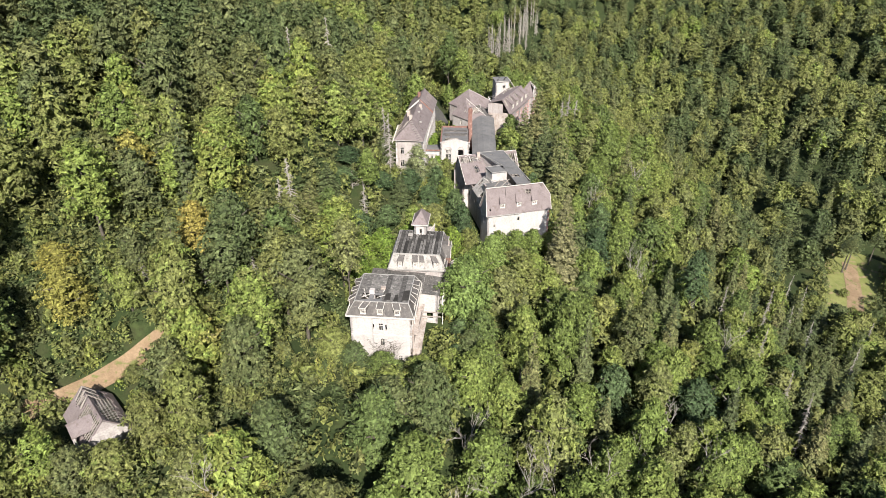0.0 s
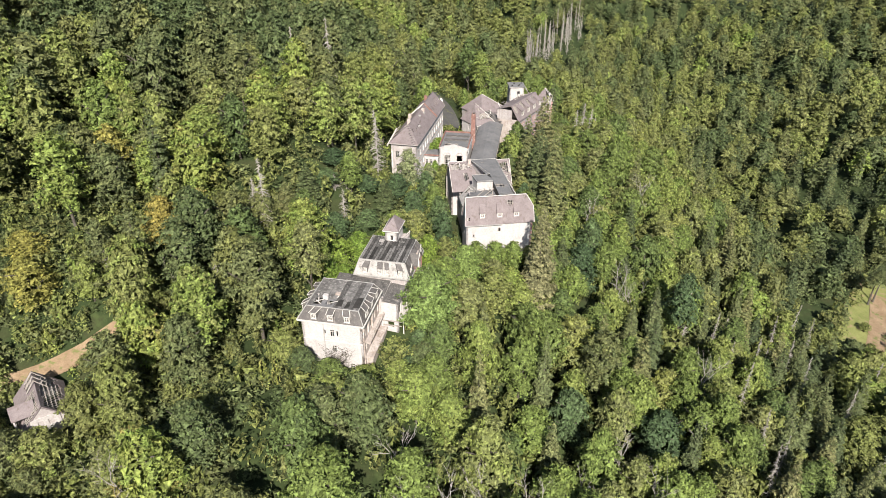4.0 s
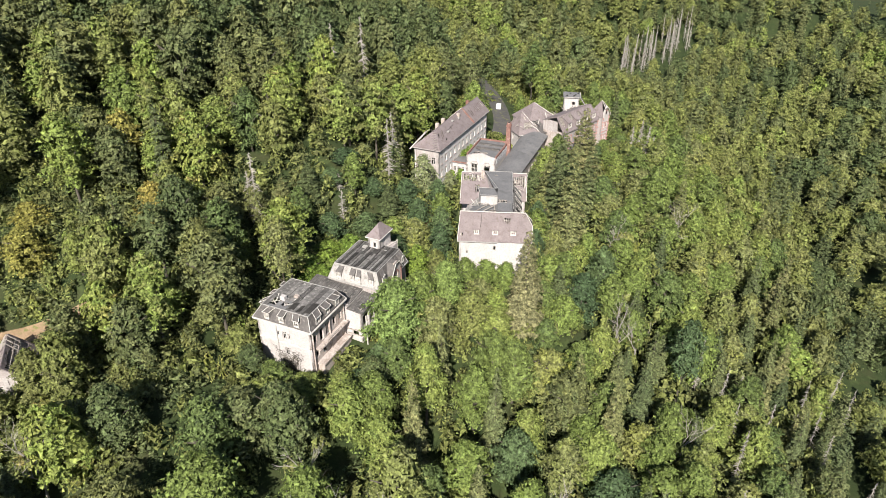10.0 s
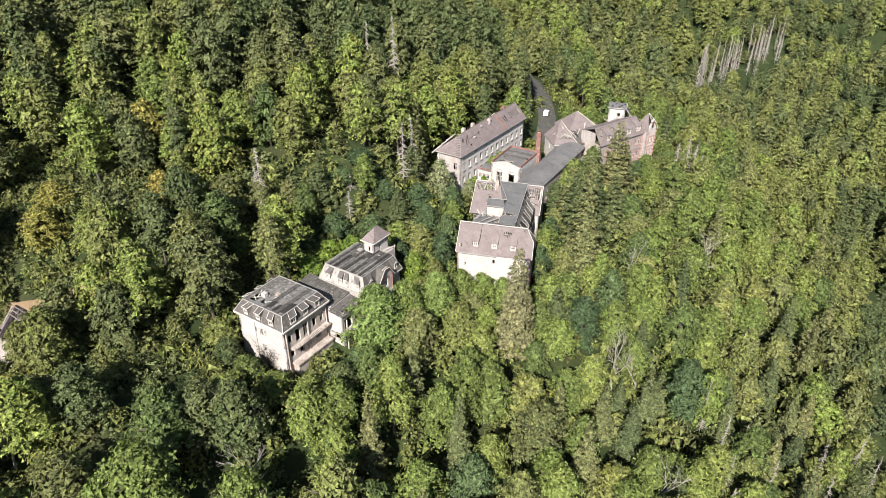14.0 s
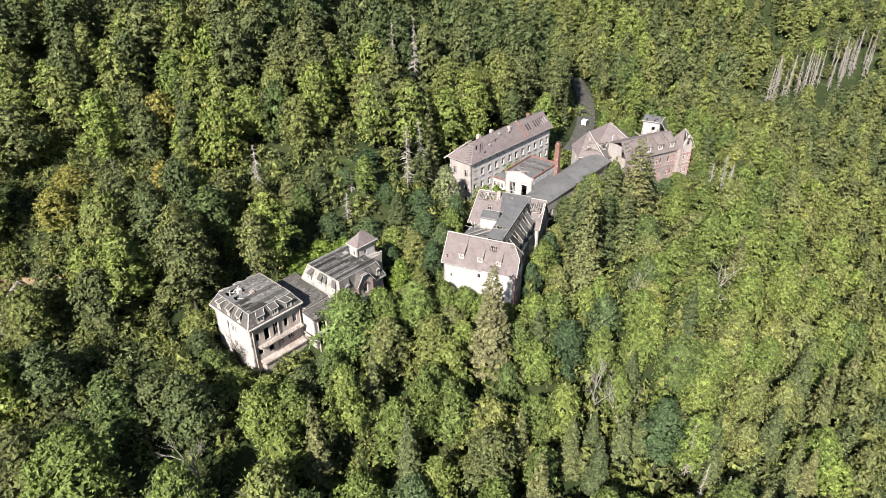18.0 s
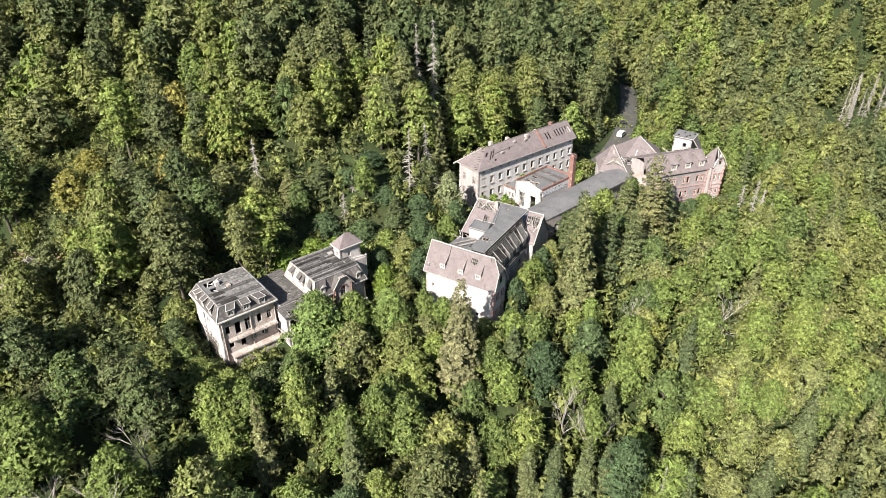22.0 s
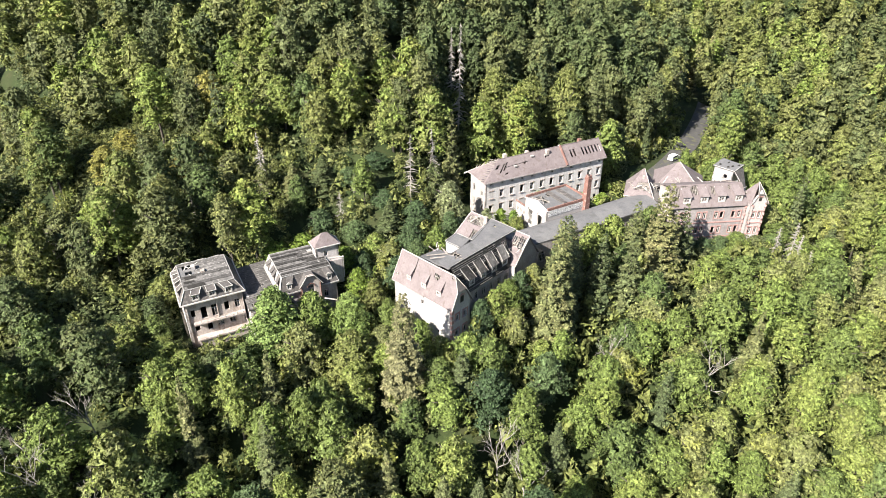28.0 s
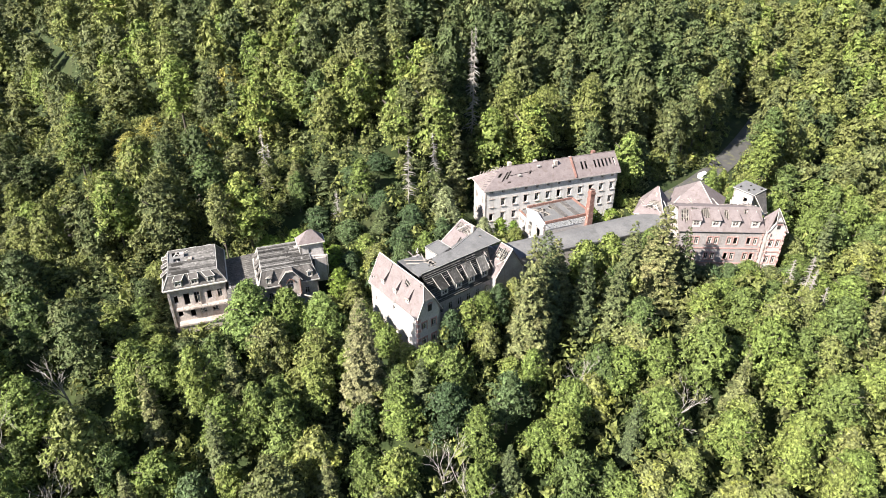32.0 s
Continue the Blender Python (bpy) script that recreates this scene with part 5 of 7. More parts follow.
# dark slab on the gable imitates an unlit window opening
part("attic_window", mesh_of("attic_window", *prism([fd(23.15, -2.36), fd(23.95, -2.36), fd(23.95, -2.31), fd(23.15, -2.31)], 23.9, 25.8), dark_m), turret)
line_of(turret, "lintel", [V3(fd(22.85, -2.38), 25.2), V3(fd(24.25, -2.38), 25.2)], 0.16, trim_m, 0.2)
tp = V3(fd(23.55, 0), 28.5)
tri_roof(turret, V3(fd(21.05, 3.5), 23.1), V3(fd(21.05, -2.7), 23.1), tp, tile_m)
tri_roof(turret, V3(fd(26.05, -2.7), 23.1), V3(fd(26.05, 3.5), 23.1), tp, tile_m)
tri_roof(turret, V3(fd(26.05, 3.5), 23.1), V3(fd(21.05, 3.5), 23.1), tp, tile_m)
tri_roof(turret, V3(fd(22.5, -2.6), 25.7), V3(fd(24.6, -2.6), 25.7), tp, slate_m, label="small slate hip")
line_of(turret, "verge_board", [V3(fd(21.05, -2.75), 23.15), V3(fd(22.5, -2.65), 25.8), tp], 0.16, frame_m)
line_of(turret, "verge_board", [V3(fd(26.05, -2.75), 23.15), V3(fd(24.6, -2.65), 25.8), tp], 0.16, frame_m)
for x in (20.1, 23.7):
    for i in range(14):
        line_of(turret, "quoin", [V3(fd(x + 1.65, -2.34), 6.5 + i * 1.2), V3(fd(x + 1.65, -2.34), 7.25 + i * 1.2)], 0.8 if i % 2 else 0.55, trim_m, 0.14)
line_of(turret, "string_course", [V3(fd(21.45, -2.36), 17.5), V3(fd(25.65, -2.36), 17.5)], 0.18, trim_m, 0.3)
# rear wings under hipped roofs
fr = local(20.0, 234.0, 39.5)
rear = thing("rear_wing", (*fr(-6, 10), 8), "rear wing with brown hipped roofs, one stripped to the rafters", "building")


def hip_wing(x0, x1, y0, y1, zw, apx, apy, apz, holes, mat):
    walls(rear, fr, x0, x1, y0, y1, 7, zw, mat, south=[((x1 - x0) * 0.3, zw - 2.8, 1.0, 1.7, "cross"), ((x1 - x0) * 0.7, zw - 2.8, 1.0, 1.7, "bare")], west=[((y1 - y0) * 0.5, zw - 2.8, 1.0, 1.7, "cross")])
    E = [fr(x0 - 0.4, y0 - 0.4), fr(x1 + 0.4, y0 - 0.4), fr(x1 + 0.4, y1 + 0.4), fr(x0 - 0.4, y1 + 0.4)]
    A, B = V3(fr(apx - 0.15, apy), apz), V3(fr(apx + 0.15, apy), apz)
    roof(rear, [V3(E[0], zw), V3(E[1], zw), B, A], tile_m, holes, 0.2, step=0.4)
    tri_roof(rear, V3(E[1], zw), V3(E[2], zw), B, tile_m)
    roof(rear, [V3(E[2], zw), V3(E[3], zw), A, B], tile_m, [], 0.2)
    tri_roof(rear, V3(E[3], zw), V3(E[0], zw), A, tile_m)
    line_of(rear, "verge_board", [V3(E[0], zw), V3(E[1], zw)], 0.2, frame_m)
    line_of(rear, "ridge_cap", [V3(E[1], zw + 0.1), B], 0.2, frame_m)


hip_wing(-11.4, -4.0, 2.5, 12.0, 20.6, -7.4, 9.2, 26.4, [(0.30, 0.95, 0.22, 0.55), (0.45, 0.7, 0.62, 0.8)], plaster_m)
hip_wing(-4.0, 9.0, 9.6, 22.5, 20.6, 2.0, 18.2, 26.0, [], pink_m)
block(rear, "connecting_roof", [fr(-4.2, 3.0), fr(-0.8, 1.5), fr(-0.8, 10), fr(-4.2, 10)], 7, 20.2, plaster_m)
part("flat_roof", mesh_of("flat_roof", *panel_data([V3(fr(-4.4, 1.6), 20.4), V3(fr(-0.5, 0.4), 21.2), V3(fr(-0.5, 10), 22.5), V3(fr(-4.4, 10), 22.0)], 0.2, [(0.3, 0.6, 0.5, 0.8)]), slate_m), rear)
fx = local(20.3, 250.5, 11)
box_d = thing("roof_house", (*fx(2.8, 2.5), 20), "white stair head with a flat grey felt roof", "building")
walls(box_d, fx, 0.2, 5.6, 0.2, 4.9, 12, 28.5, plaster_m, west=[(2.6, 25.4, 1.2, 1.4, "bare")], south=[(3.4, 25.6, 1.2, 1.3, "bare")])
part("flat_roof", mesh_of("flat_roof", *panel_data([V3(fx(-0.1, -0.2), 28.6), V3(fx(6.0, -0.2), 28.6), V3(fx(6.0, 5.2), 28.9), V3(fx(-0.1, 5.2), 29.1)], 0.25, []), felt_m), box_d)
for x, y in ((1, 1), (2.2, 3.5), (4, 2), (3.4, 0.8), (5, 3.8)):
    line_of(box_d, "roof_vent", [V3(fx(x, y), 28.8), V3(fx(x + 0.4, y + 0.3), 29.0)], 0.3, dark_m)
line_of(box_d, "flashing", [V3(fx(-0.1, -0.2), 28.62), V3(fx(6.0, -0.2), 28.62), V3(fx(6.0, 5.2), 28.95)], 0.16, frame_m)
tri_roof(box_d, V3(fx(6.0, 0.0), 28.4), V3(fx(10.0, 1.6), 22.5), V3(fx(6.0, 5.0), 28.4), slate_m)
line_of(box_d, "verge_board", [V3(fx(6.0, 0.0), 28.5), V3(fx(10.0, 1.6), 22.6)], 0.18, frame_m)

# broken rafters and boards left lying on the torn roofs
rb = random.Random(41)
for parent, f, x0, x1, y0, y1, z, n in ((rear, fr, -11.0, -4.5, 2.6, 8.0, 22.6, 16), (rear, fr, -4.0, -0.6, 2.0, 9.0, 22.2, 8), (main_d, fd, 1.0, 19.5, 6.0, 8.4, 26.2, 14), (main_d, fd, 20.0, 24.0, 2.5, 8.0, 23.6, 10), (wing_c, fb, -0.5, 5.0, 21.0, 24.0, 25.9, 10), (wing_c, fb, 12.5, 16.5, 18.5, 24.0, 24.2, 12), (wing_c, fb, 2.6, 8.6, 3.4, 8.6, 25.2, 8)):
    for i in range(n):
        x, y, a, L = rb.uniform(x0, x1), rb.uniform(y0, y1), rb.uniform(0, 3.14), rb.uniform(1.0, 2.8)
        p, q = f(x - math.cos(a) * L / 2, y - math.sin(a) * L / 2), f(x + math.cos(a) * L / 2, y + math.sin(a) * L / 2)
        line_of(parent, "broken_board", [V3(p, z + rb.uniform(-0.6, 0.5)), V3(q, z + rb.uniform(-0.3, 1.1))], rb.uniform(0.08, 0.2), frame_m if i % 3 == 0 else timber_m, 0.08)
for i in range(9):
    y = -0.4 + i * 0.75
    line_of(long_e, "rafter_end", [V3(fe(-0.4 - i * 0.42, y), 27.6 + i * 0.42), V3(fe(-1.0 - i * 0.42, y - 1.5 - 0.3 * (i % 3)), 27.9 + i * 0.45)], 0.1, timber_m)

# ---- road, van, track ----
def lie(x, y):
    """Height of the ground sheet itself, between its grid points."""
    i = max(0, min(len(gx) - 2, int(np.searchsorted(gx, x)) - 1))
    j = max(0, min(len(gy) - 2, int(np.searchsorted(gy, y)) - 1))
    a, b = (x - gx[i]) / (gx[i + 1] - gx[i]), (y - gy[j]) / (gy[j + 1] - gy[j])
    z = [[ground(gx[i + p], gy[j + q]) for p in (0, 1)] for q in (0, 1)]
    return (z[0][0] * (1 - a) + z[0][1] * a) * (1 - b) + (z[1][0] * (1 - a) + z[1][1] * a) * b


def strip(name, pts, w, mat, label, lift=0.3):
    v, f = [], []
    for i, (x, y) in enumerate(pts):
        x2, y2 = pts[min(i + 1, len(pts) - 1)]
        x1, y1 = pts[max(i - 1, 0)]
        d = Vector((x2 - x1, y2 - y1, 0)).normalized()
        nrm = Vector((-d.y, d.x, 0)) * w
        for k in (1, 0.33, -0.33, -1):
            q = Vector((x, y, 0)) + nrm * k
            v.append((q.x, q.y, lie(q.x, q.y) + lift))
    for i in range(len(pts) - 1):
        for k in range(3):
            f.append([i * 4 + k, i * 4 + 4 + k, i * 4 + 5 + k, i * 4 + 1 + k])
    return tagged(new(name, mesh_of(name, v, f, mat)), label, "road", kind="structure")


def curve_pts(a, b, c, n):
    return [((1 - t) ** 2 * a[0] + 2 * t * (1 - t) * b[0] + t * t * c[0], (1 - t) ** 2 * a[1] + 2 * t * (1 - t) * b[1] + t * t * c[1]) for t in [i / n for i in range(n + 1)]]


strip("road", curve_pts((-1, 246), (-5, 276), (-42, 330), 24), 3.4, asphalt_m, "cracked grey asphalt drive")
strip("track", curve_pts((-80, 91), (-68, 101), (-52, 114), 20), 2.0, sand_m, "pale sandy forest track")
strip("footpath", curve_pts((-3, 160), (-4, 176), (-3, 192), 12), 1.6, sand_m, "narrow earth footpath")
strip("clearing", curve_pts((127, 170), (142, 190), (158, 212), 14), 10, grass_m, "sunlit grassy clearing with bare sandy patches")
strip("clearing_track", curve_pts((134, 172), (142, 186), (150, 206), 14), 2.6, sand_m, "bare sandy strip across the clearing", 0.4)

van_z = lie(-8.5, 271) + 0.3
van = thing("van", (-8.5, 271, van_z), "small white van parked on the asphalt drive", "van")
mv = Matrix.Translation((-8.5, 271, van_z)) @ Matrix.Rotation(radians(100), 4, "Z")
prof = [(-2.3, 0.35), (2.25, 0.35), (2.35, 0.8), (2.2, 1.05), (1.35, 1.2), (0.75, 1.85), (-2.1, 1.9), (-2.35, 1.7)]
k = len(prof)
bv = [(x, -0.92, z) for x, z in prof] + [(x, 0.92, z) for x, z in prof]
bf = [list(range(k)), list(range(2 * k - 1, k - 1, -1))] + [[i, k + i, k + (i + 1) % k, (i + 1) % k] for i in range(k)]
part("body", mesh_of("body", bv, bf, carw_m), van, "white painted body", mv)
part("windscreen", mesh_of("windscreen", *panel_data([(1.33, -0.8, 1.24), (1.33, 0.8, 1.24), (0.8, 0.75, 1.82), (0.8, -0.75, 1.82)], -0.03, []), glass_m), van, "", mv)
for s in (-1, 1):
    part("side_window", mesh_of("side_window", *beam_data((-1.9, s * 0.93, 1.45), (0.7, s * 0.93, 1.45), 0.03, 0.5), glass_m), van, "", mv)
    for x in (-1.45, 1.5):
        wv = [(x + 0.33 * math.cos(a * math.pi / 8), s * (0.95 - 0.2 * q), 0.33 + 0.33 * math.sin(a * math.pi / 8)) for q in (0, 1) for a in range(16)]
        wf = [list(range(16)), list(range(31, 15, -1))] + [[i, 16 + i, 16 + (i + 1) % 16, (i + 1) % 16] for i in range(16)]
        part("wheel", mesh_of("wheel", wv, wf, tyre_m), van, "", mv)

# ---- ruined house by the track ----
fh = local(-64.5, 89.5, -48)
hz = 6.5
ruin = thing("ruined_house", (*fh(0, 0), hz), "ruined house with bare roof rafters and a white dormer", "house")
walls(ruin, fh, -5.5, 5.5, -4, 4, hz - 2, hz + 4.2, pink_m, south=[(3, hz + 1, 1.1, 1.6, "cross"), (8, hz + 1, 1.1, 1.6, "cross")])
roof(ruin, [V3(fh(-6, -4.5), hz + 4.0), V3(fh(6, -4.5), hz + 4.0), V3(fh(6, 0), hz + 8.8), V3(fh(-6, 0), hz + 8.8)], tile_m, [(0.04, 0.30, 0.50, 0.97), (0.40, 0.98, 0.08, 0.96)], 0.2, step=0.6)
roof(ruin, [V3(fh(6, 4.5), hz + 4.0), V3(fh(-6, 4.5), hz + 4.0), V3(fh(-6, 0), hz + 8.8), V3(fh(6, 0), hz + 8.8)], tile_m, [(0.05, 0.95, 0.12, 0.95)], 0.2, step=0.6)
# darker pinkish plaster tones the white gable down to look shaded
gable(ruin, fh(5.9, -4), fh(5.9, 4), hz + 4.2, hz + 8.3, pink_m, 0.3)
facade(ruin, fh(6.05, -2.4), fh(6.05, 2.4), hz + 2.6, hz + 6.3, plaster_m, [(1.5, hz + 4.2, 0.9, 1.4, "cross"), (3.2, hz + 4.2, 0.9, 1.4, "cross")], 0.15)
gable(ruin, fh(-5.5, 4), fh(-5.5, -4), hz + 4.2, hz + 8.4, pink_m)
facade(ruin, fh(0.2, -5.0), fh(4.2, -5.0), hz + 3.0, hz + 6.4, plaster_m, [(1.2, hz + 4.2, 0.9, 1.3, "cross"), (2.8, hz + 4.2, 0.9, 1.3, "cross")], 0.3)
gable(ruin, fh(0.2, -5.0), fh(4.2, -5.0), hz + 6.4, hz + 8.0, plaster_m, 0.3)
roof(ruin, [V3(fh(0.0, -5.2), hz + 6.3), V3(fh(2.2, -5.2), hz + 8.2), V3(fh(2.2, -1), hz + 8.2), V3(fh(0.0, -1), hz + 6.3)], tile_m, th=0.15)
roof(ruin, [V3(fh(2.2, -5.2), hz + 8.2), V3(fh(4.4, -5.2), hz + 6.3), V3(fh(4.4, -1), hz + 6.3), V3(fh(2.2, -1), hz + 8.2)], tile_m, th=0.15)
for x in (-4.5, -3.0, -1.5):
    line_of(ruin, "rafter", [V3(fh(x, -1.8), hz + 7.2), V3(fh(x, 0), hz + 9.6), V3(fh(x, 1.8), hz + 7.2)], 0.18, timber_m)

# ---- trees ----
R0 = np.random.RandomState(11)


def tri_cloud(C, N, S, rs):
    """One small leaf spray (a triangle) at each centre, across the given normal."""
    k = len(C)
    N = N / np.maximum(np.linalg.norm(N, axis=1, keepdims=True), 1e-6)
    a = np.cross(N, rs.normal(size=(k, 3)))
    a /= np.maximum(np.linalg.norm(a, axis=1, keepdims=True), 1e-6)
    b = np.cross(N, a)
    S = S[:, None]
    p0, p1, p2 = C + a * S * 0.86, C - a * S * 0.36 + b * S * 0.40, C - a * S * 0.36 - b * S * 0.40
    return np.stack([p0, p1, p2], 1).reshape(-1, 3)


def unit(v):
    return v / np.maximum(np.linalg.norm(v, axis=-1, keepdims=True), 1e-6)


def broad_template(seed, n, leaf, aspect=4.2, boughs=64, base=0.28, droop=0.35):
    """A broadleaf crown, 1 in radius on a tree 1 high: layered boughs on an uneven dome, each a spray of leaves, round a loose heart of inner foliage. With a shade offset for each bough."""
    rs = np.random.RandomState(seed)
    r0 = 4.6
    h0 = r0 * aspect
    top, ph = rs.uniform(1.5, 2.3), rs.uniform(0, 6.28, 3)

    def girth(t, az):
        low = np.clip(t / 0.30, 0.02, 1) ** 0.5
        high = np.clip(1 - (np.clip(t - 0.30, 0, 1) / 0.72) ** top, 0.0, 1) ** 0.75
        lobes = 1 + 0.13 * np.sin(2 * az + ph[0] + 4 * t) + 0.10 * np.sin(3 * az + ph[1] - 6 * t) + 0.07 * np.sin(5 * az + ph[2] + 9 * t)
        return low * high * lobes

    t = (np.arange(boughs) + rs.uniform(0, 1, boughs)) / boughs
    t = 0.02 + 0.98 * t ** 0.85
    az = np.arange(boughs) * 2.39996 + rs.normal(size=boughs) * 0.45
    R = girth(t, az) * rs.uniform(0.62, 0.90, boughs) * r0
    crown = h0 * (1 - base)
    cen = np.stack([np.cos(az) * R, np.sin(az) * R, h0 * base + crown * t * 0.97 - 0.3], 1)
    size = rs.uniform(0.20, 0.37, boughs) * r0 * (1.05 - 0.35 * t)
    w = size ** 2
    which = rs.choice(boughs, n, p=w / w.sum())
    # twigs: leaves gather in small sprays on each bough
    twig = rs.randint(0, 9, n)
    tw = unit(rs.normal(size=(boughs, 9, 3))) * rs.uniform(0.35, 1.0, (boughs, 9, 1))
    o = tw[which, twig] + rs.normal(size=(n, 3)) * 0.24
    u, v = o[:, 0], o[:, 1]
    ca, sa = np.cos(az)[which], np.sin(az)[which]
    sz = size[which]
    rise = (t[which] - 0.55) * 1.1
    z = (o[:, 2] * 0.26 - droop * u * np.clip(0.9 - rise, 0, 2) - 0.16 * (u * u + v * v)) * sz
    C = cen[which] + np.stack([(ca * u - sa * v) * sz, (sa * u + ca * v) * sz, z], 1)
    N = np.stack([ca * (0.55 + 0.4 * u) - sa * v * 0.4, sa * (0.55 + 0.4 * u) + ca * v * 0.4, 0.75 + 0 * u], 1) + rs.normal(size=(n, 3)) * 0.55
    k = n // 7
    ti, ai = rs.uniform(0.05, 0.86, k), rs.uniform(0, 6.28, k)
    Ri = girth(ti, ai) * np.sqrt(rs.uniform(0.1, 0.42, k)) * r0
    Ci = np.stack([np.cos(ai) * Ri, np.sin(ai) * Ri, h0 * base + crown * ti], 1)
    Ni = unit(Ci * [1, 1, 0]) + [0, 0, 0.4] + rs.normal(size=(k, 3)) * 0.4
    sc = np.array([r0, r0, h0])
    V = tri_cloud(np.vstack([C, Ci]), np.vstack([N, Ni]), np.concatenate([leaf * rs.uniform(0.65, 1.35, n), np.full(k, leaf * 2.6)]), rs) / sc
    return V, np.concatenate([rs.normal(size=boughs)[which] * 0.05, np.zeros(k)])


def spruce_template(seed, n, size, per=9, tiers=17, taper=0.80):
    """A spire 1 high and 1 in radius: tiers of drooping needled boughs with gaps between them."""
    rs = np.random.RandomState(seed)
    B = tiers * per
    ti = np.repeat(np.arange(tiers), per)
    bh = (ti + rs.uniform(0.1, 0.9, B)) / tiers * 0.95 + 0.03
    bph = np.tile(np.arange(per), tiers) / per * 2 * np.pi + ti * 0.9 + rs.normal(size=B) * 0.2
    bR = ((1 - bh) ** taper * rs.uniform(0.66, 1.14, B) + 0.03)
    pw = bR ** 1.3
    which = rs.choice(B, n, p=pw / pw.sum())
    f = np.sqrt(rs.uniform(0.04, 1, n))
    h = bh[which]
    r0, h0 = 4.0, 24.0
    r = bR[which] * f * r0
    lat = rs.normal(size=n) * 0.28 * (1.25 - f) * r0 * bR[which]
    ph = bph[which]
    z = h * h0 - 0.38 * r + 0.30 * np.clip(f - 0.7, 0, 1) * r + rs.normal(size=n) * 0.12
    C = np.stack([np.cos(ph) * r - np.sin(ph) * lat, np.sin(ph) * r + np.cos(ph) * lat, z], 1)
    N = np.stack([np.cos(ph) * 0.5, np.sin(ph) * 0.5, 0.8 + 0 * z], 1) + rs.normal(size=(n, 3)) * 0.25
    sc = np.array([r0, r0, h0])
    V = tri_cloud(C, N, size * rs.uniform(0.7, 1.3, n) * (1.15 - 0.6 * h), rs) / sc
    V[:, 2] = np.maximum(V[:, 2], 0.015)
    return V, rs.normal(size=B)[which] * 0.07


def cloud_mesh(name, V, mat, tint):
    k = len(V) // 3
    me = bpy.data.meshes.new(name)
    me.vertices.add(3 * k)
    me.vertices.foreach_set("co", V.astype(np.float32).ravel())
    me.loops.add(3 * k)
    me.loops.foreach_set("vertex_index", np.arange(3 * k, dtype=np.int32))
    me.polygons.add(k)
    me.polygons.foreach_set("loop_start", np.arange(0, 3 * k, 3, dtype=np.int32))
    me.polygons.foreach_set("loop_total", np.full(k, 3, np.int32))
    a = me.attributes.new("tint", "FLOAT", "FACE")
    a.data.foreach_set("value", tint.astype(np.float32))
    me.materials.append(mat)
    me.update(calc_edges=True)
    return me


def box_dist(x, y, box):
    f, x0, x1, y0, y1 = box
    c, s, ox, oy = f
    dx, dy = x - ox, y - oy
    lx, ly = c * dx + s * dy, -s * dx + c * dy
    cx, cy = clip(lx, x0, x1), clip(ly, y0, y1)
    wx, wy = lx - cx, ly - cy
    return math.hypot(wx, wy), (c * wx - s * wy, s * wx + c * wy)


def fbox(ox, oy, deg, x0, x1, y0, y1):
    return ((math.cos(radians(deg)), math.sin(radians(deg)), ox, oy), x0, x1, y0, y1)


# plan boxes that trees keep clear of: the open side (its direction and how wide), and the height down to which the walls stand free there
CLEAR = [(fbox(-7, 112.2, -5, -13, 0.5, 0, 12.5), 9.5, 0.6, -0.8, 0.3), (fbox(-7, 112.2, -5, -11, 6, 12.5, 20.5), 9.5, 1.0, -0.1, 0.6), (fbox(-0.8, 132.5, -5, -11, 1.5, 0, 15), 14.5, 0.9, -0.4, 0.5), (fbox(11.3, 156.8, 14.2, -0.5, 17.6, -3.4, 4), 14.6, 0.45, -0.9, 0.6),
         (fbox(11.3, 156.8, 14.2, 0, 15.6, 4, 25), 20.5, 0.97, 0.25, 0.5), (fbox(-6.5, 192.2, -5.6, -9, 0.5, 0, 40), 16.5, 0.95, -0.3, 0.2), (fbox(-0.8, 201.5, -2, 0, 9.4, 0, 14), 18.0, 0.7, -0.7, 0.2), (fbox(9.3, 186, 0, 0, 8, 0, 46), 20.6, 1.0, 0.0, 0.3),
         (fbox(23.35, 230.7, 64, -0.5, 26.5, -2.6, 8), 14.5, 0.9, -0.44, 0.3, 0.42), (fbox(20, 234, 39.5, -12, 0, 2, 13), 17.0, 0.64, -0.77, 0.3), (fbox(20, 234, 39.5, -4, 14, 9, 23), 20.0, 0.64, -0.77, 0.3), (fbox(-6, 264, 10, -4.2, 5.0, -18, 16), 15.0, 0.6, -0.8, 0.75, 0.42), (fbox(-22, 296, 33, -3.4, 3.4, -16, 34), 15.0, 0.54, -0.84, 0.93, 0.42), (fbox(-64.5, 89.5, -48, -6.5, 7, -5.5, 5.5), 9.0, 0.58, -0.8, 0.5), (fbox(-66, 103, 42, -10, 8, -1.6, 1.6), 12.0, 0.58, -0.8, 0.9, 0.8), (fbox(148, 198, 54, -15, 18, -8, 8), -29.0, -0.59, -0.81, 0.8, 0.62)]


def room(x, y, r, tight=0.75):
    """How high a crown of radius r may reach here, or None where nothing can grow."""
    cap = 999.0
    for box, zb, ox, oy, wide, *fall in CLEAR:
        d, (wx, wy) = box_dist(x, y, box)
        if d < r * tight + 0.5:
            return None
        if d < 45 and (ox * wx + oy * wy) > wide * d:
            cap = min(cap, zb + (fall[0] if fall else 0.68) * max(0, d - r))
    return cap


def ramp(v, pts):
    for (a, p), (b, q) in zip(pts, pts[1:]):
        if v <= b:
            return p + (q - p) * clip((v - a) / (b - a), 0, 1)
    return pts[-1][1]


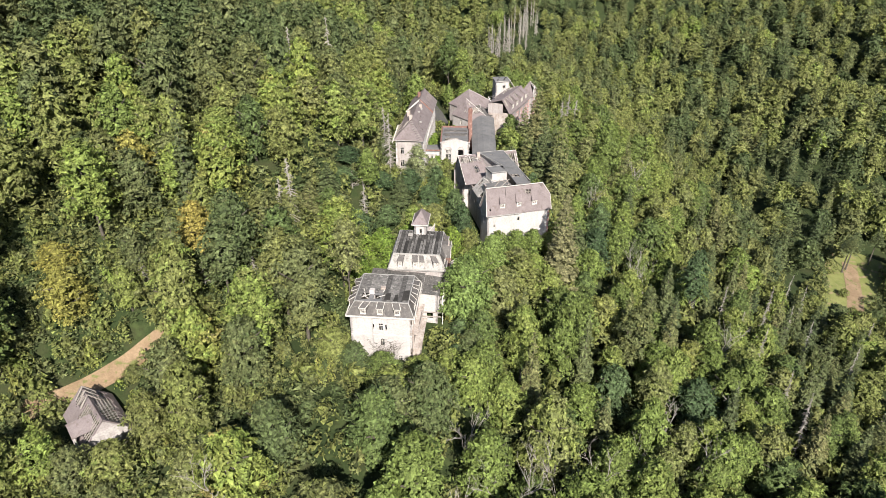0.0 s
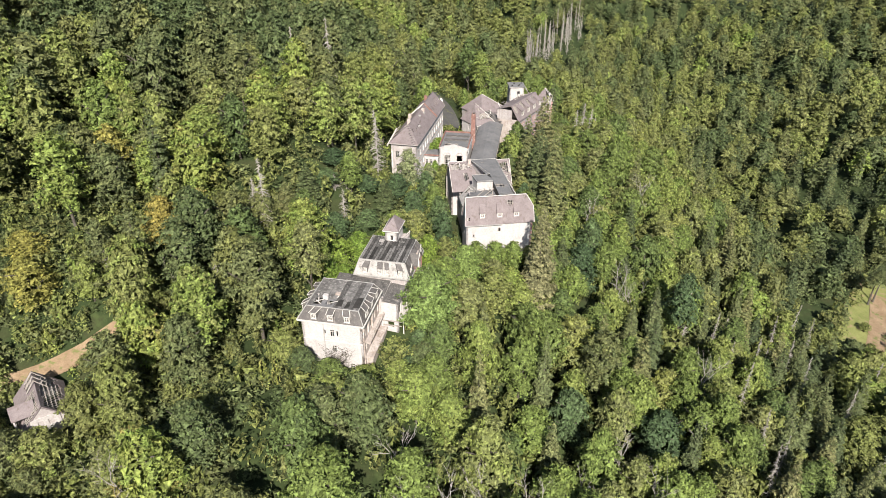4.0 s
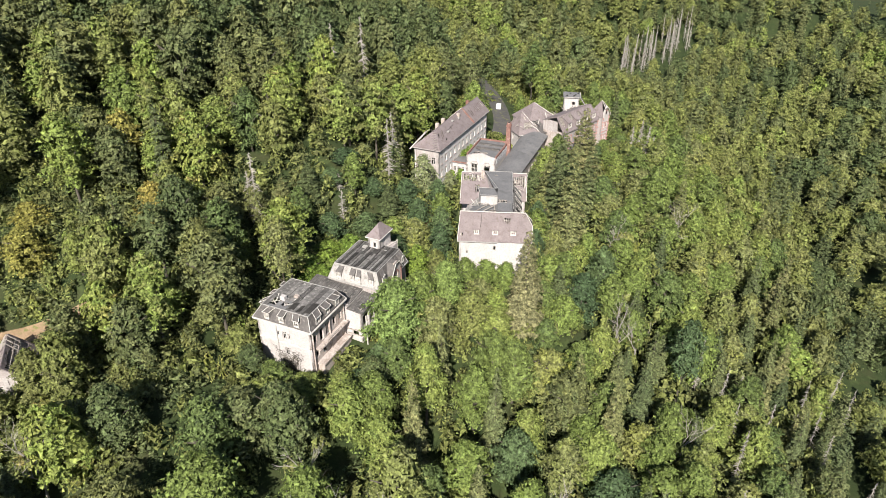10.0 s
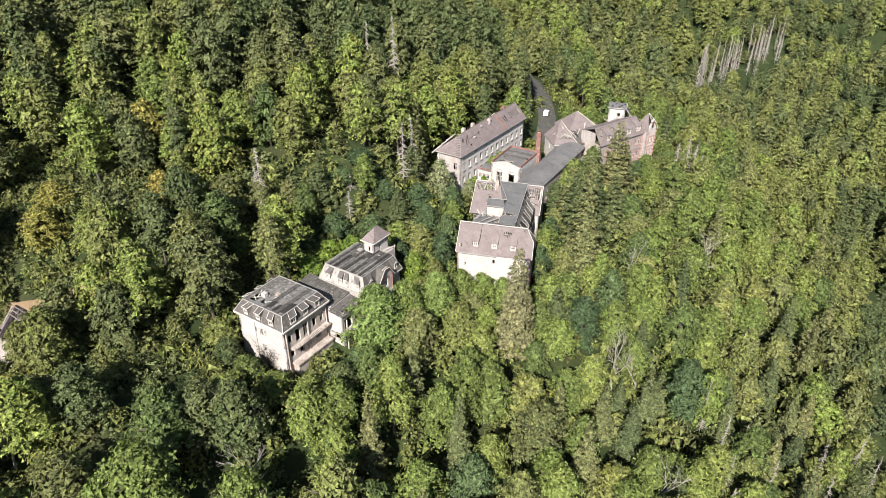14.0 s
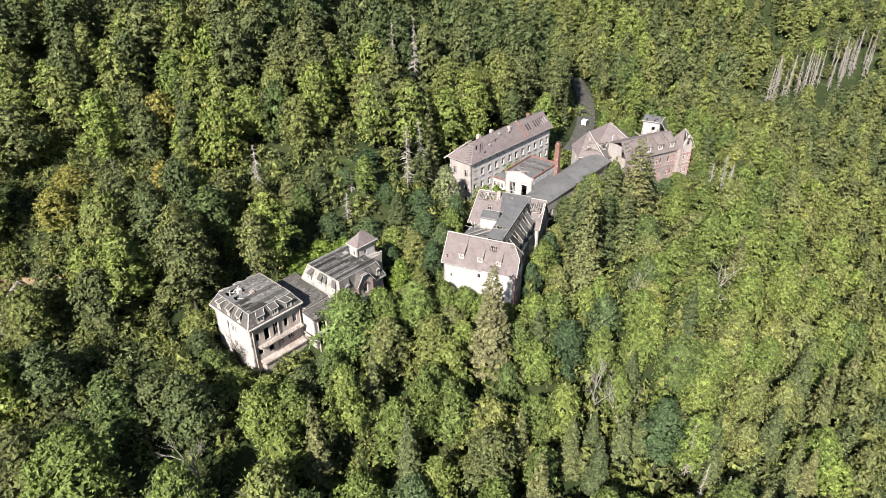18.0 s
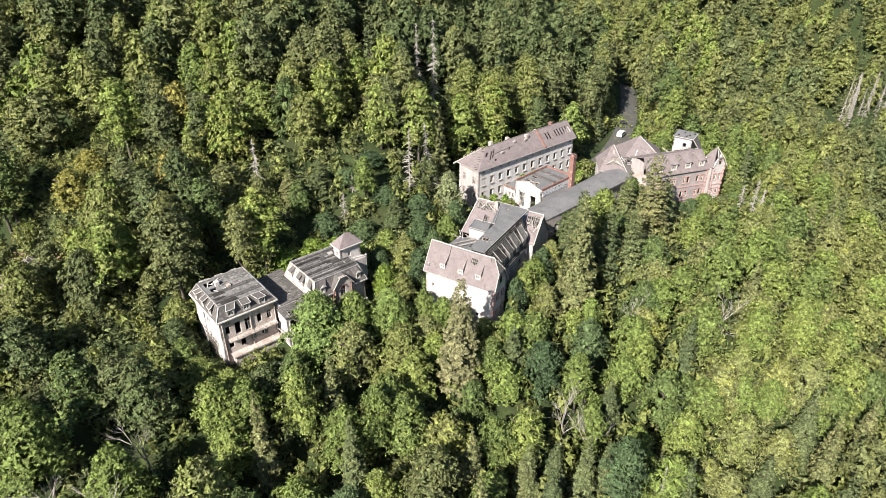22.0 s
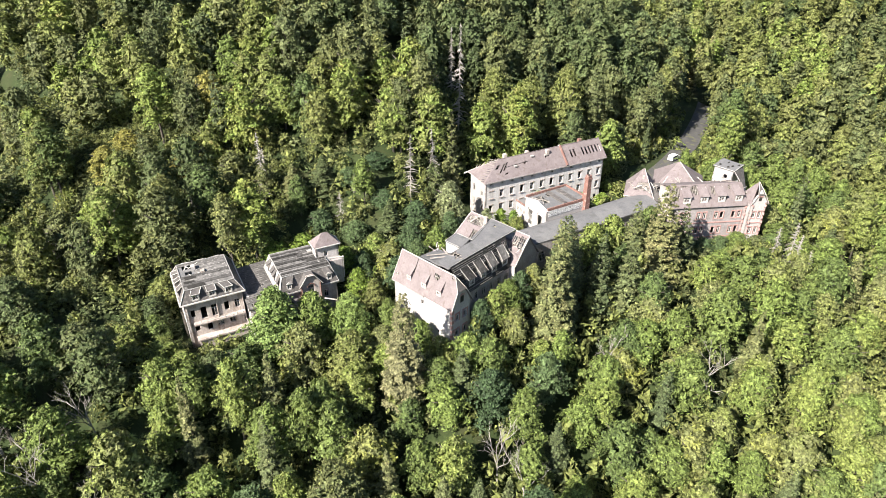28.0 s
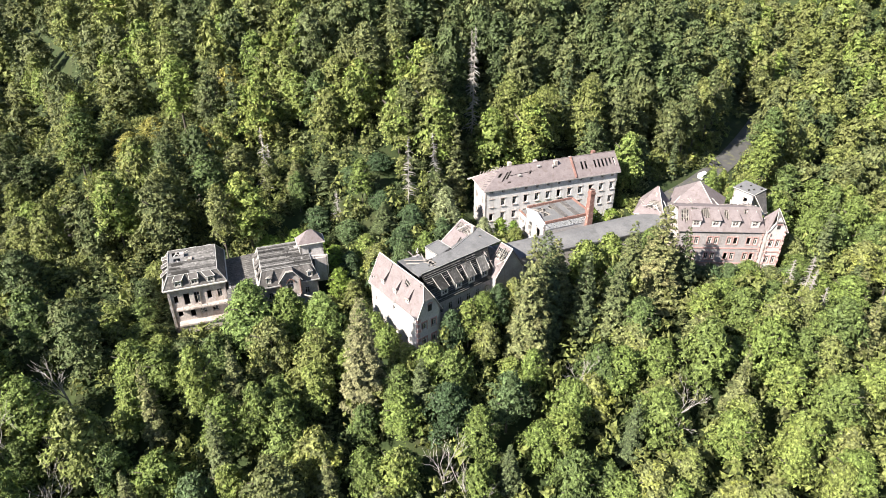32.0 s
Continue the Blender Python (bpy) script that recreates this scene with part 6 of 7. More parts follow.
def seen_area(x, y):
    """The plan stretch of woodland that lies open to view."""
    if y < (52 if x > -110 else 15) or y > 515:
        return False
    return ramp(y, [(40, -330), (120, -220), (210, -160), (400, -140), (515, -125)]) < x < ramp(y, [(60, 92), (150, 155), (330, 270), (515, 350)])


# trees that stand out: (kind, x, y, height of the top, crown radius, tint)
ROUND_HOUSE = [
    ("lime", 5.6, 128, 24, 7.2, 0.42), ("beech", 14.8, 150.8, 18, 3.4, 0.3), ("beech", 19.6, 152.2, 17.5, 3.4, 0.42), ("beech", 14.5, 130.5, 19.5, 5.4, 0.4), ("beech", 8.6, 135.8, 22, 5.2, 0.35),
    ("beech", 20, 139, 17.5, 5.4, 0.42), ("lime", 12.4, 142.5, 21.5, 5, 0.3), ("beech", 19.5, 147, 15, 3.6, 0.3), ("lime", -21.5, 138, 18.5, 4, 0.5), ("lime", -16.5, 136.5, 17.5, 3.4, 0.8),
    ("lime", -20, 145, 19.5, 4.2, 0.6), ("lime", -15.5, 149, 20, 3.6, 0.4), ("lime", -13.8, 141.5, 18, 2.6, 0.3), ("lime", -9.5, 151.5, 19, 3.6, 0.2), ("lime", 2.5, 149.5, 20, 3.6, 0.1)]
ROUND_VILLA = [
    ("beech", -18.5, 107, 15.5, 3.6, 0.6), ("beech", -12.5, 105.8, 14, 3.6, 0.5), ("beech", -23.5, 110.5, 16.5, 4.2, 0.35), ("beech", -5, 105.8, 12.5, 4, 0.66), ("beech", 1.6, 108.6, 12.5, 3.8, 0.4),
    ("beech", 6.2, 113.6, 13.5, 4.2, 0.5), ("beech", 8.8, 119.6, 15, 4.4, 0.3), ("beech", 8.8, 108.2, 15.5, 4.6, 0.7), ("beech", 17.6, 114.6, 20, 4.8, 0.4), ("beech", 37.7, 110.4, 7, 4.8, 0.2),
    ("beech", 45.6, 123.4, 13, 5.4, 0.85), ("beech", 57.4, 110.8, 2, 6, 0.05)]
EAST_SLOPE = [
    ("beech", 24.2, 153.4, 17, 3.2, 0.5), ("beech", 26.5, 137, 15, 4.8, 0.5), ("beech", 34, 152, 14.5, 4, 0.4), ("beech", 24, 145, 14, 3.8, 0.3), ("beech", 45.9, 140.5, 8, 4.6, 0.9),
    ("beech", 68.8, 150.5, 12.5, 4.4, 0.2)]
ROUND_WING = [
    ("beech", 28.6, 156, 14.5, 2.8, 0.35), ("beech", 28.6, 166.5, 20.5, 3.2, 0.2), ("beech", 28.2, 170.6, 21.5, 3.2, 0.25), ("beech", 27.4, 174.6, 22, 3.4, 0.3), ("beech", 26.6, 178.6, 22.5, 3.3, 0.22),
    ("beech", 26, 182.8, 22.5, 3.4, 0.4), ("beech", 33.5, 159.5, 17.5, 4.2, 0.3), ("beech", 42.7, 159.2, 14.4, 5, 0.2), ("beech", 49.5, 163, 13, 4, 0.86), ("beech", 46, 171, 16, 4.4, 0.12),
    ("willow", -7.4, 181.4, 30.5, 5, 0.55), ("beech", -17, 167, 25, 3.8, 0.05), ("beech", -9.5, 172.5, 26, 3.8, 0.05), ("beech", -26.5, 170, 30, 4, 0.1)]
ROUND_YARD = [
    ("lime", -3.6, 195.5, 20, 2.4, 0.3), ("lime", -1.8, 198.6, 19.5, 2.2, 0.5), ("lime", -3.6, 209, 22, 2.5, 0.3), ("lime", -3, 213, 22, 2.5, 0.2), ("lime", -2.6, 218.6, 20, 2, 0.6),
    ("lime", 0.5, 222, 19.5, 2.4, 0.4), ("beech", 23.5, 203.5, 26, 4.6, 0.72), ("beech", 22, 211.5, 25.5, 4.2, 0.66), ("beech", 21.6, 196, 24, 3.6, 0.6), ("beech", 24, 222.5, 25.5, 4.4, 0.5),
    ("beech", 56.4, 211.3, 24, 5.6, 0.8), ("willow", -2.5, 190, 22, 3, 0.5)]
ALONG_ROAD = [
    ("lime", 4, 226, 20, 2.6, 0.3), ("beech", -18, 262, 39, 4.6, 0.3), ("beech", -20.5, 271, 42, 4.8, 0.4), ("beech", -26, 281, 42, 5, 0.3), ("beech", -31.5, 291, 42, 5, 0.4),
    ("beech", 2.5, 281, 41, 5, 0.3), ("beech", 0.5, 290, 40, 5.2, 0.4), ("beech", 8, 274, 37, 4.6, 0.3)]
BELOW_VILLA = [
    ("beech", -56.5, 78, 17.5, 4.6, 0.5), ("beech", -63, 77, 17, 4.2, 0.6), ("beech", -70, 79.5, 18, 4.4, 0.62), ("beech", -51, 94, 27, 5.6, 0.4), ("beech", -52.5, 85.5, 22, 4.6, 0.45),
    ("beech", -48, 101, 29, 5.4, 0.35), ("beech", -76, 109, 32, 5, 0.93), ("beech", -80, 116, 34, 4.4, 0.92), ("beech", -55, 128, 38, 4.6, 0.93), ("beech", -48, 133, 38, 4.2, 0.62),
    ("beech", -71, 140, 50, 5, 0.8), ("beech", -38, 301, 43, 5, 0.3), ("beech", -11.9, 84.5, 24, 5.6, 0.55), ("beech", -2.4, 93, 22.5, 5.6, 0.5), ("beech", -33.8, 73.4, 25.5, 6.2, 0.7),
    ("beech", -37.8, 97.5, 29.5, 5.2, 0.5), ("beech", -45.6, 87, 27.5, 5.2, 0.6)]
TALL_CONIFERS = [
    ("spruce", 30.8, 145.8, 31.5, 5.2, 0.62), ("spruce", 32.6, 217.4, 37, 6.4, 0.42), ("spruce", 30.6, 187.6, 36.5, 5.8, 0.3), ("spruce", 34.8, 182, 39, 5.6, 0.25), ("spruce", 27, 192.5, 31.5, 5.3, 0.28),
    ("spruce", 33, 197, 30, 4.8, 0.35), ("spruce", 36.5, 203, 29, 5, 0.3), ("spruce", 27.5, 213.5, 31, 5, 0.4), ("spruce", 33.5, 224, 30, 4.8, 0.4), ("spruce", -30, 156, 35, 4.4, 0.4),
    ("spruce", -33.5, 149, 33, 4.2, 0.3), ("spruce", -12, 166, 27, 3.6, 0.3), ("spruce", -20, 190, 44, 4.4, 0.3), ("pine", 144, 200, -11, 3.6, 0.4), ("pine", 146.5, 202, -10, 3.4, 0.5),
    ("pine", 157, 206, -12, 3.4, 0.5)]
# three low trees take dark leaves to imitate shadow at the facade's foot
ROUND_MAIN = [
    ("beech", 28.3, 227.2, 19, 3.4, 0.3), ("beech", 30.5, 231.1, 14, 3, 0.1), ("beech", 32.7, 235, 13, 3, 0.1), ("beech", 34.8, 239, 13.5, 3, 0.1), ("beech", 36.9, 243, 17.6, 3.6, 0.45),
    ("beech", 40.1, 246.4, 16.6, 3.4, 0.5), ("beech", 41.9, 250.6, 16.5, 3.6, 0.55), ("beech", 40, 255.7, 18, 3.6, 0.6), ("beech", 34.7, 258.5, 20.5, 3.8, 0.4)]
DEAD_SPRUCES = [
    ("deadspruce", -15, 174, 42, 3, 0), ("deadspruce", -16.7, 182.7, 41, 3, 0), ("deadspruce", -36.5, 141.6, 42, 3, 0), ("deadspruce", -39.5, 143, 36, 2.6, 0), ("deadspruce", -34, 201.7, 62, 3.4, 0),
    ("deadspruce", -22, 164.3, 31, 2.6, 0), ("deadspruce", -21, 156.3, 28, 2.4, 0), ("deadspruce", -24.5, 162, 28.5, 2.2, 0), ("deadspruce", -48, 208, 58, 2.6, 0), ("deadspruce", 48.6, 248.1, 24.5, 2.6, 0),
    ("deadspruce", 51, 246, 23, 2.4, 0), ("deadspruce", 46.2, 245.5, 22.5, 2.4, 0), ("deadspruce", 53.4, 249, 18.5, 2.2, 0), ("deadspruce", -52, 120, 27, 2, 0), ("deadspruce", -64, 118, 29, 2, 0),
    ("deadspruce", -42, 124, 26, 2, 0)]
DEAD_TREES = [
    ("deadtree", 15, 80, 15, 3.2, 0), ("deadtree", 22, 84, 14, 3.2, 0), ("deadtree", -36, 69.5, 27.5, 3.2, 0), ("deadtree", 4, 89, 22, 3.2, 0), ("deadtree", 52, 93, 5, 3.2, 0),
    ("deadtree", 69, 110, 4, 3.2, 0), ("deadtree", 48, 101, 7, 3.2, 0), ("deadtree", 0, 73, 19, 3.2, 0), ("deadtree", 69, 129, 5, 3.2, 0), ("deadtree", 57.5, 157, 12, 3.2, 0),
    ("deadtree", 53, 154, 15, 3.2, 0), ("deadtree", 46, 187, 21.5, 3.2, 0), ("deadtree", 62, 200, 18, 3.2, 0), ("deadtree", 10, 81, 18, 3.2, 0), ("deadtree", 30.5, 86, 10, 3.2, 0),
    ("deadtree", 38, 91, 8, 3.2, 0)]
COURT = [
    ("beech", 5.2, 158.5, 22, 3.4, 0.1), ("beech", 3.4, 165, 23.5, 3.6, 0.15), ("beech", 1, 172, 24, 3.4, 0.3), ("beech", -2.2, 160.5, 21, 3.8, 0.4), ("beech", -4, 167.5, 23.5, 3.6, 0.1),
    ("beech", -8, 159.5, 21, 3.4, 0.3), ("beech", -15, 157.5, 22, 3.8, 0.1), ("beech", -22, 151, 24, 4, 0.2), ("beech", -27, 162, 28, 4, 0.1), ("beech", -2, 178, 25, 3.2, 0.15), ("beech", 6.6, 151.6, 18.5, 3, 0.3), ("beech", -5, 154.5, 19, 3, 0.2)]
VILLA_FOOT = [("beech", 2.6, 113.5, 9.5, 2.4, 0.1), ("beech", 3.6, 117.5, 10, 2.6, 0.1), ("beech", 4, 122, 10.5, 2.6, 0.15)]
HEROES = COURT + VILLA_FOOT + ROUND_HOUSE + ROUND_VILLA + EAST_SLOPE + ROUND_WING + ROUND_YARD + ALONG_ROAD + BELOW_VILLA + TALL_CONIFERS + ROUND_MAIN + DEAD_SPRUCES + DEAD_TREES
for i in range(40):
    ux, uy = R0.uniform(size=2)
    HEROES.append(("deadspruce", 28 + 36 * ux, 396 + 54 * ux + 26 * uy, 0, 1.5, -1))
for i in range(18):
    HEROES.append(("deadspruce", 62 + 60 * R0.uniform(), 98 + 80 * R0.uniform(), 0, 1.5, -2))

spots = []
y = 16.0
row = 0
while y < 520:
    step = 9.2 if y < 330 else 10.2
    x = -335.0 + (row % 2) * step / 2
    while x < 335:
        s2 = (10.6 if x < 24 else 7.6 if x < 105 else 9.6)
        px, py = x + R0.uniform(-0.45, 0.45) * s2, y + R0.uniform(-0.45, 0.45) * s2
        us = R0.uniform(size=4)
        if seen_area(px, py):
            spots.append((px, py, *us))
        x += s2
    y += step * 0.9
    row += 1

SPINE = [(-40, 92), (-12, 96), (20, 104), (44, 124), (-8, 130), (10, 142), (22, 156), (44, 160), (22, 180), (44, 195), (16, 205), (24, 236), (-28, 140)]


def near_spine(x, y):
    return min(math.hypot(x - a, y - b) for a, b in SPINE)


broad, spr = [], []
for px, py, u1, u2, u3, u4 in spots:
    if any(k[0] in ("beech", "spruce", "willow", "lime", "pine") and math.hypot(px - k[1], py - k[2]) < k[4] * 0.95 + 0.9 for k in HEROES):
        continue
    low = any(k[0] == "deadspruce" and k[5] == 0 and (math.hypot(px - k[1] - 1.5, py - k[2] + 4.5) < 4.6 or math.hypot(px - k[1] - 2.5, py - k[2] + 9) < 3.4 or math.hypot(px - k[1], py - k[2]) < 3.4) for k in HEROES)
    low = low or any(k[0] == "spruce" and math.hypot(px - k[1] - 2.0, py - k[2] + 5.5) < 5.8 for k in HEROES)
    if px < 12 and py < 112 and u4 > 0.72:
        continue
    if 22 < px < 68 and -14 < py - 396 - (px - 28) * 1.5 < 22:
        continue
    big = noise.noise((px * 0.018, py * 0.018, 3))
    valley = smooth(px, 72, 100) * (1 - smooth(px, 150, 190)) * (1 - smooth(py, 265, 320))
    far_slope = smooth(py, 330, 380) * smooth(px, -20, 30)
    conifer = u1 < 0.07 + 0.42 * valley + 0.22 * far_slope + 0.16 * smooth(px, 45, 70) * (1 - smooth(py, 120, 165)) + (0.25 if big > 0.32 else 0)
    top = canopy(px, py) + (u2 - 0.5) * (11.0 if px < 24 else 6.5) + (3 if conifer else 0) - (4.0 if u4 < 0.12 else 0) + 4.5 * noise.noise((px * 0.022 + py * 0.012, py * 0.012 - px * 0.006, 17)) * smooth(near_spine(px, py), 25, 60)
    g = ground(px, py)
    r = (2.6 + 1.4 * u3) if conifer else (4.2 + 1.2 * u3 + 1.6 * u2) if px < 24 else (3.8 + 1.7 * u3) if px < 105 else (4.6 + 1.8 * u3)
    for r in (r, 2.7, 1.9):
        cap = room(px, py, r)
        if cap is not None:
            break
    if cap is None:
        continue
    top = min(top, cap, g + (9 + 5 * u2 if low else 30))
    h = max(top - g, 3.4)
    if low:
        r, conifer = min(r, 3.4), False
    if h < 9:
        conifer = False
        r = min(r, max(2.0, h * 0.5))
    d = math.hypot(px - 60, py - 50)
    mix = (u4 * 7.3 + u3 * 3.1) % 1.0
    young = smooth(px, 22, 40) * (1 - smooth(px + 0.25 * (py - 200), 92, 122)) * (1 - smooth(py, 285, 340))
    beyond = smooth(px, 20, 60) * (1 - young)
    tint = clip(0.12 + 0.66 * mix - 0.04 * beyond + young * (0.16 - 0.12 * mix) + 0.25 * noise.noise((px * 0.03, py * 0.03, 9)), 0.02, 0.98)
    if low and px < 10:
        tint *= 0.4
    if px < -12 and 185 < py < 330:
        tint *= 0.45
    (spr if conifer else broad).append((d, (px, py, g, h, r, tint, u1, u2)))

broad.sort(key=lambda a: near_spine(a[1][0], a[1][1]))
spr.sort(key=lambda a: near_spine(a[1][0], a[1][1]))

# the wood goes on below the flight path
R2 = np.random.RandomState(77)
for i in range(35):
    for k in range(22):
        px, py = -130 + i * 10.5 + (k % 2) * 5 + R2.uniform(-4.8, 4.8), -32 + k * 10 + R2.uniform(-4.8, 4.8)
        u = R2.uniform(size=3)
        if not seen_area(px, py):
            broad.append((999, (px, py, ground(px, py), 15 + 10 * u[0], 4.4 + 2.6 * u[1], clip(0.1 + 0.8 * u[2], 0, 1), u[1], u[0])))

# undergrowth close to the walls and over the bare ground
under = []
for i in range(2300):
    px, py = R0.uniform(-85, 62), R0.uniform(80, 310)
    u1, u2 = R0.uniform(size=2)
    dmin = min(box_dist(px, py, b[0])[0] for b in CLEAR)
    if dmin > 13:
        continue
    r = 1.1 + 1.3 * u1
    cap = room(px, py, r, 0.35)
    if cap is None:
        continue
    g = ground(px, py)
    h = min(2.2 + 4.2 * u2, max(1.6, cap - g))
    under.append((60 if py < 260 else 150, (px, py, g - 0.8, h + 0.8, r, clip(0.35 + 0.6 * u2 + 0.3 * noise.noise((px * 0.1, py * 0.1, 4)), 0, 0.93), u1, u2)))
for i in range(900):
    px, py = R0.uniform(-100, -30), R0.uniform(72, 150)
    u1, u2 = R0.uniform(size=2)
    if room(px, py, 1.2, 0.5) is not None:
        under.append((60, (px, py, ground(px, py) - 0.6, 2.2 + 3.0 * u2, 1.5 + 1.3 * u1, clip(0.15 + 0.5 * u2, 0, 0.9), u1, u2)))
for i in range(170):
    px, py = R0.uniform(-30, 6), R0.uniform(236, 312)
    u1, u2 = R0.uniform(size=2)
    if room(px, py, 1.2, 0.3) is not None:
        under.append((60, (px, py, ground(px, py) - 0.6, 2.4 + 3.4 * u2, 1.6 + 1.5 * u1, clip(0.2 + 0.6 * u2, 0, 0.9), u1, u2)))

for i in range(170):
    px, py = R0.uniform(116, 166), R0.uniform(160, 224)
    u1, u2 = R0.uniform(size=2)
    if abs((px - 142) * 0.81 - (py - 190) * 0.59) > 6.5 and seen_area(px, py):
        under.append((60, (px, py, ground(px, py) - 0.6, 3.0 + 4.0 * u2, 1.8 + 1.5 * u1, clip(0.1 + 0.4 * u2, 0, 0.9), u1, u2)))

# saplings and bushes in the gaps between the crowns
STEMS = defaultdict(list)
for lot in (broad, spr):
    for d, rec in lot:
        STEMS[int(rec[0] // 12), int(rec[1] // 12)].append((rec[0], rec[1], rec[4]))
for k in HEROES:
    if k[0] not in ("deadspruce", "deadtree"):
        STEMS[int(k[1] // 12), int(k[2] // 12)].append((k[1], k[2], k[4]))
y = 62.0
while y < 320:
    x = -140.0
    while x < 110:
        px, py = x + R0.uniform(-1.8, 1.8), y + R0.uniform(-1.8, 1.8)
        u1, u2 = R0.uniform(size=2)
        x += 4.1
        if not seen_area(px, py):
            continue
        i, j = int(px // 12), int(py // 12)
        if any(math.hypot(px - a, py - b) < r * 0.5 + 0.4 for di in (-1, 0, 1) for dj in (-1, 0, 1) for a, b, r in STEMS[i + di, j + dj]):
            continue
        r = 2.2 + 1.4 * u1
        cap = room(px, py, r, 0.6)
        if cap is None:
            continue
        g = ground(px, py)
        h = max(min(2.4 + (4.5 if px < 20 else 7.5) * u2, cap - g), 2.0)
        under.append((60 if py < 190 and px < 45 else 150, (px, py, g - 0.8, h + 0.8, r, clip(0.12 + 0.5 * u2, 0, 0.9), u1, u2)))
    y += 3.9


def stature(h, r):
    """Squat, usual or slender, by the height over the crown's radius."""
    return 0 if h < 3.6 * r else 1 if h < 5.2 * r else 2


ASPECTS, BASES = (3.0, 4.3, 6.0), (0.12, 0.27, 0.42)


def fill(name, label, recs, temps, mat):
    chunks, tints = [], []
    for d, (px, py, g, h, r, tint, u1, u2) in recs:
        lod = 0 if d < 130 else 1 if d < 240 else 2
        kinds = temps[lod]
        T, off = kinds[stature(h, r) if len(kinds) == 3 else 0][int(u2 * 997) % 4]
        a = u1 * 40
        ca, sa = math.cos(a) * r, math.sin(a) * r
        chunks.append(np.stack([T[:, 0] * ca - T[:, 1] * sa + px, T[:, 0] * sa + T[:, 1] * ca + py, T[:, 2] * h + g], 1))
        tints.append(tint + off)
    tagged(new(name, cloud_mesh(name, np.vstack(chunks), mat, np.concatenate(tints))), label, "forest", kind="stuff")


BT = [[[broad_template(100 + 40 * l + 10 * k + i, n, leaf, ASPECTS[k], nb, BASES[k]) for i in range(4)] for k in range(3)] for l, (n, leaf, nb) in enumerate([(2300, 0.48, 70), (1250, 0.60, 62), (640, 0.79, 50)])]
UT = [[[broad_template(420 + 10 * l + i, n, leaf, 2.2, 22, 0.05) for i in range(4)]] for l, (n, leaf) in enumerate([(105, 0.88), (64, 1.2), (48, 1.5)])]
ST = [[[spruce_template(200 + 30 * l + i, n, leaf) for i in range(4)]] for l, (n, leaf) in enumerate([(1700, 0.58), (950, 0.78), (480, 1.1)])]


def tree_parts(kind, k, crown, off, mat, bark):
    """The meshes of one tree of unit height and unit crown radius: trunk with limbs, and crown."""
    rs = random.Random(k * 17 + 3)
    lots = [tube([(0, 0, -0.04), (0.02, 0, 0.2), (0.01, 0.02, 0.5), (0, 0, 0.8)], [0.07, 0.05, 0.03, 0.01] if kind != "spruce" else [0.10, 0.075, 0.05, 0.012], 6)]
    if kind != "spruce":
        for i in range(6):
            a = i * 1.05 + rs.random()
            z = 0.30 + 0.06 * i
            lots.append(tube([(0, 0, z), (0.35 * math.cos(a), 0.35 * math.sin(a), z + 0.1), (0.72 * math.cos(a), 0.72 * math.sin(a), z + 0.2)], [0.02, 0.014, 0.005], 4))
    return mesh_of("trunk", *join(*lots), bark, True), cloud_mesh("crown", crown, mat, off + (0.5 if mat in (leaf_m, birch_leaf_m, needle_m, lime_m, maple_m, tan_m) else 0))


def plant(name, label, category, group, meshes, x, y, g, h, r, turn):
    t = new(name)
    if name == "broadleaf_tree":
        r = max(r * 1.05, h * 0.155)
        meshes = meshes[stature(h, r)]
    t.empty_display_size = 1
    t.matrix_basis = Matrix.LocRotScale((x, y, g), Euler((0, 0, turn)), (r, r, h))
    tagged(t, label, category, group)
    for nm, me in zip(("trunk", "crown"), meshes):
        ob = new(nm, me)
        ob.parent = t
    return t


HB = [[tree_parts("broad", i + 5 * k, *broad_template(300 + 10 * k + i, 2700, 0.43, ASPECTS[k], 70, BASES[k]), leaf_m, bark_m) for k in range(3)] for i in range(5)]
HL = [tree_parts("broad", 20 + i, *broad_template(330 + i, 2600, 0.40, 3.2, 60, 0.1), lime_m, bark_m) for i in range(3)]
HN = tree_parts("spruce", 48, *spruce_template(358, 7000, 0.52, 12, 20, 0.62), tan_m, bark_m)
HM = [tree_parts("broad", 30 + i, *broad_template(340 + i, 5200, 0.36, 3.0, 96, 0.06), maple_m, bark_m) for i in range(2)]
HD = [tree_parts("spruce", 52 + i, *spruce_template(362 + i, 7000, 0.52, 12, 20, 0.66), needle_m, bark_m) for i in range(2)]
HS = [tree_parts("spruce", 40 + i, *spruce_template(350 + i, 4600, 0.58), needle_m, bark_m) for i in range(6)]
wv, woff = broad_template(370, 3000, 0.36, 4.6, 60, 0.12, 0.9)
wv[:, 2] = np.clip(wv[:, 2] - 0.10 * (wv[:, 0] ** 2 + wv[:, 1] ** 2), 0.05, 1)
HW = tree_parts("broad", 60, wv, woff, birch_leaf_m, bark_m)
pv, poff = spruce_template(390, 1500, 0.55)
pv[:, 2] = 0.58 + 0.42 * pv[:, 2]
HP = tree_parts("spruce", 90, pv, poff, needle_m, bark_m)


def recoloured(kinds, mat):
    out = []
    for trunk, crown in kinds:
        me = crown.copy()
        me.materials[0] = mat
        out.append((trunk, me))
    return out


HF, HK, HG = ([recoloured(p, m) for p in HB] for m in (fresh_m, dark_leaf_m, gold_leaf_m))


def shade(t):
    return "yellowing" if t > 0.9 else "bright yellow-green" if t > 0.7 else "olive-green" if t > 0.42 else "dark green"


NB, NS = 270, 50
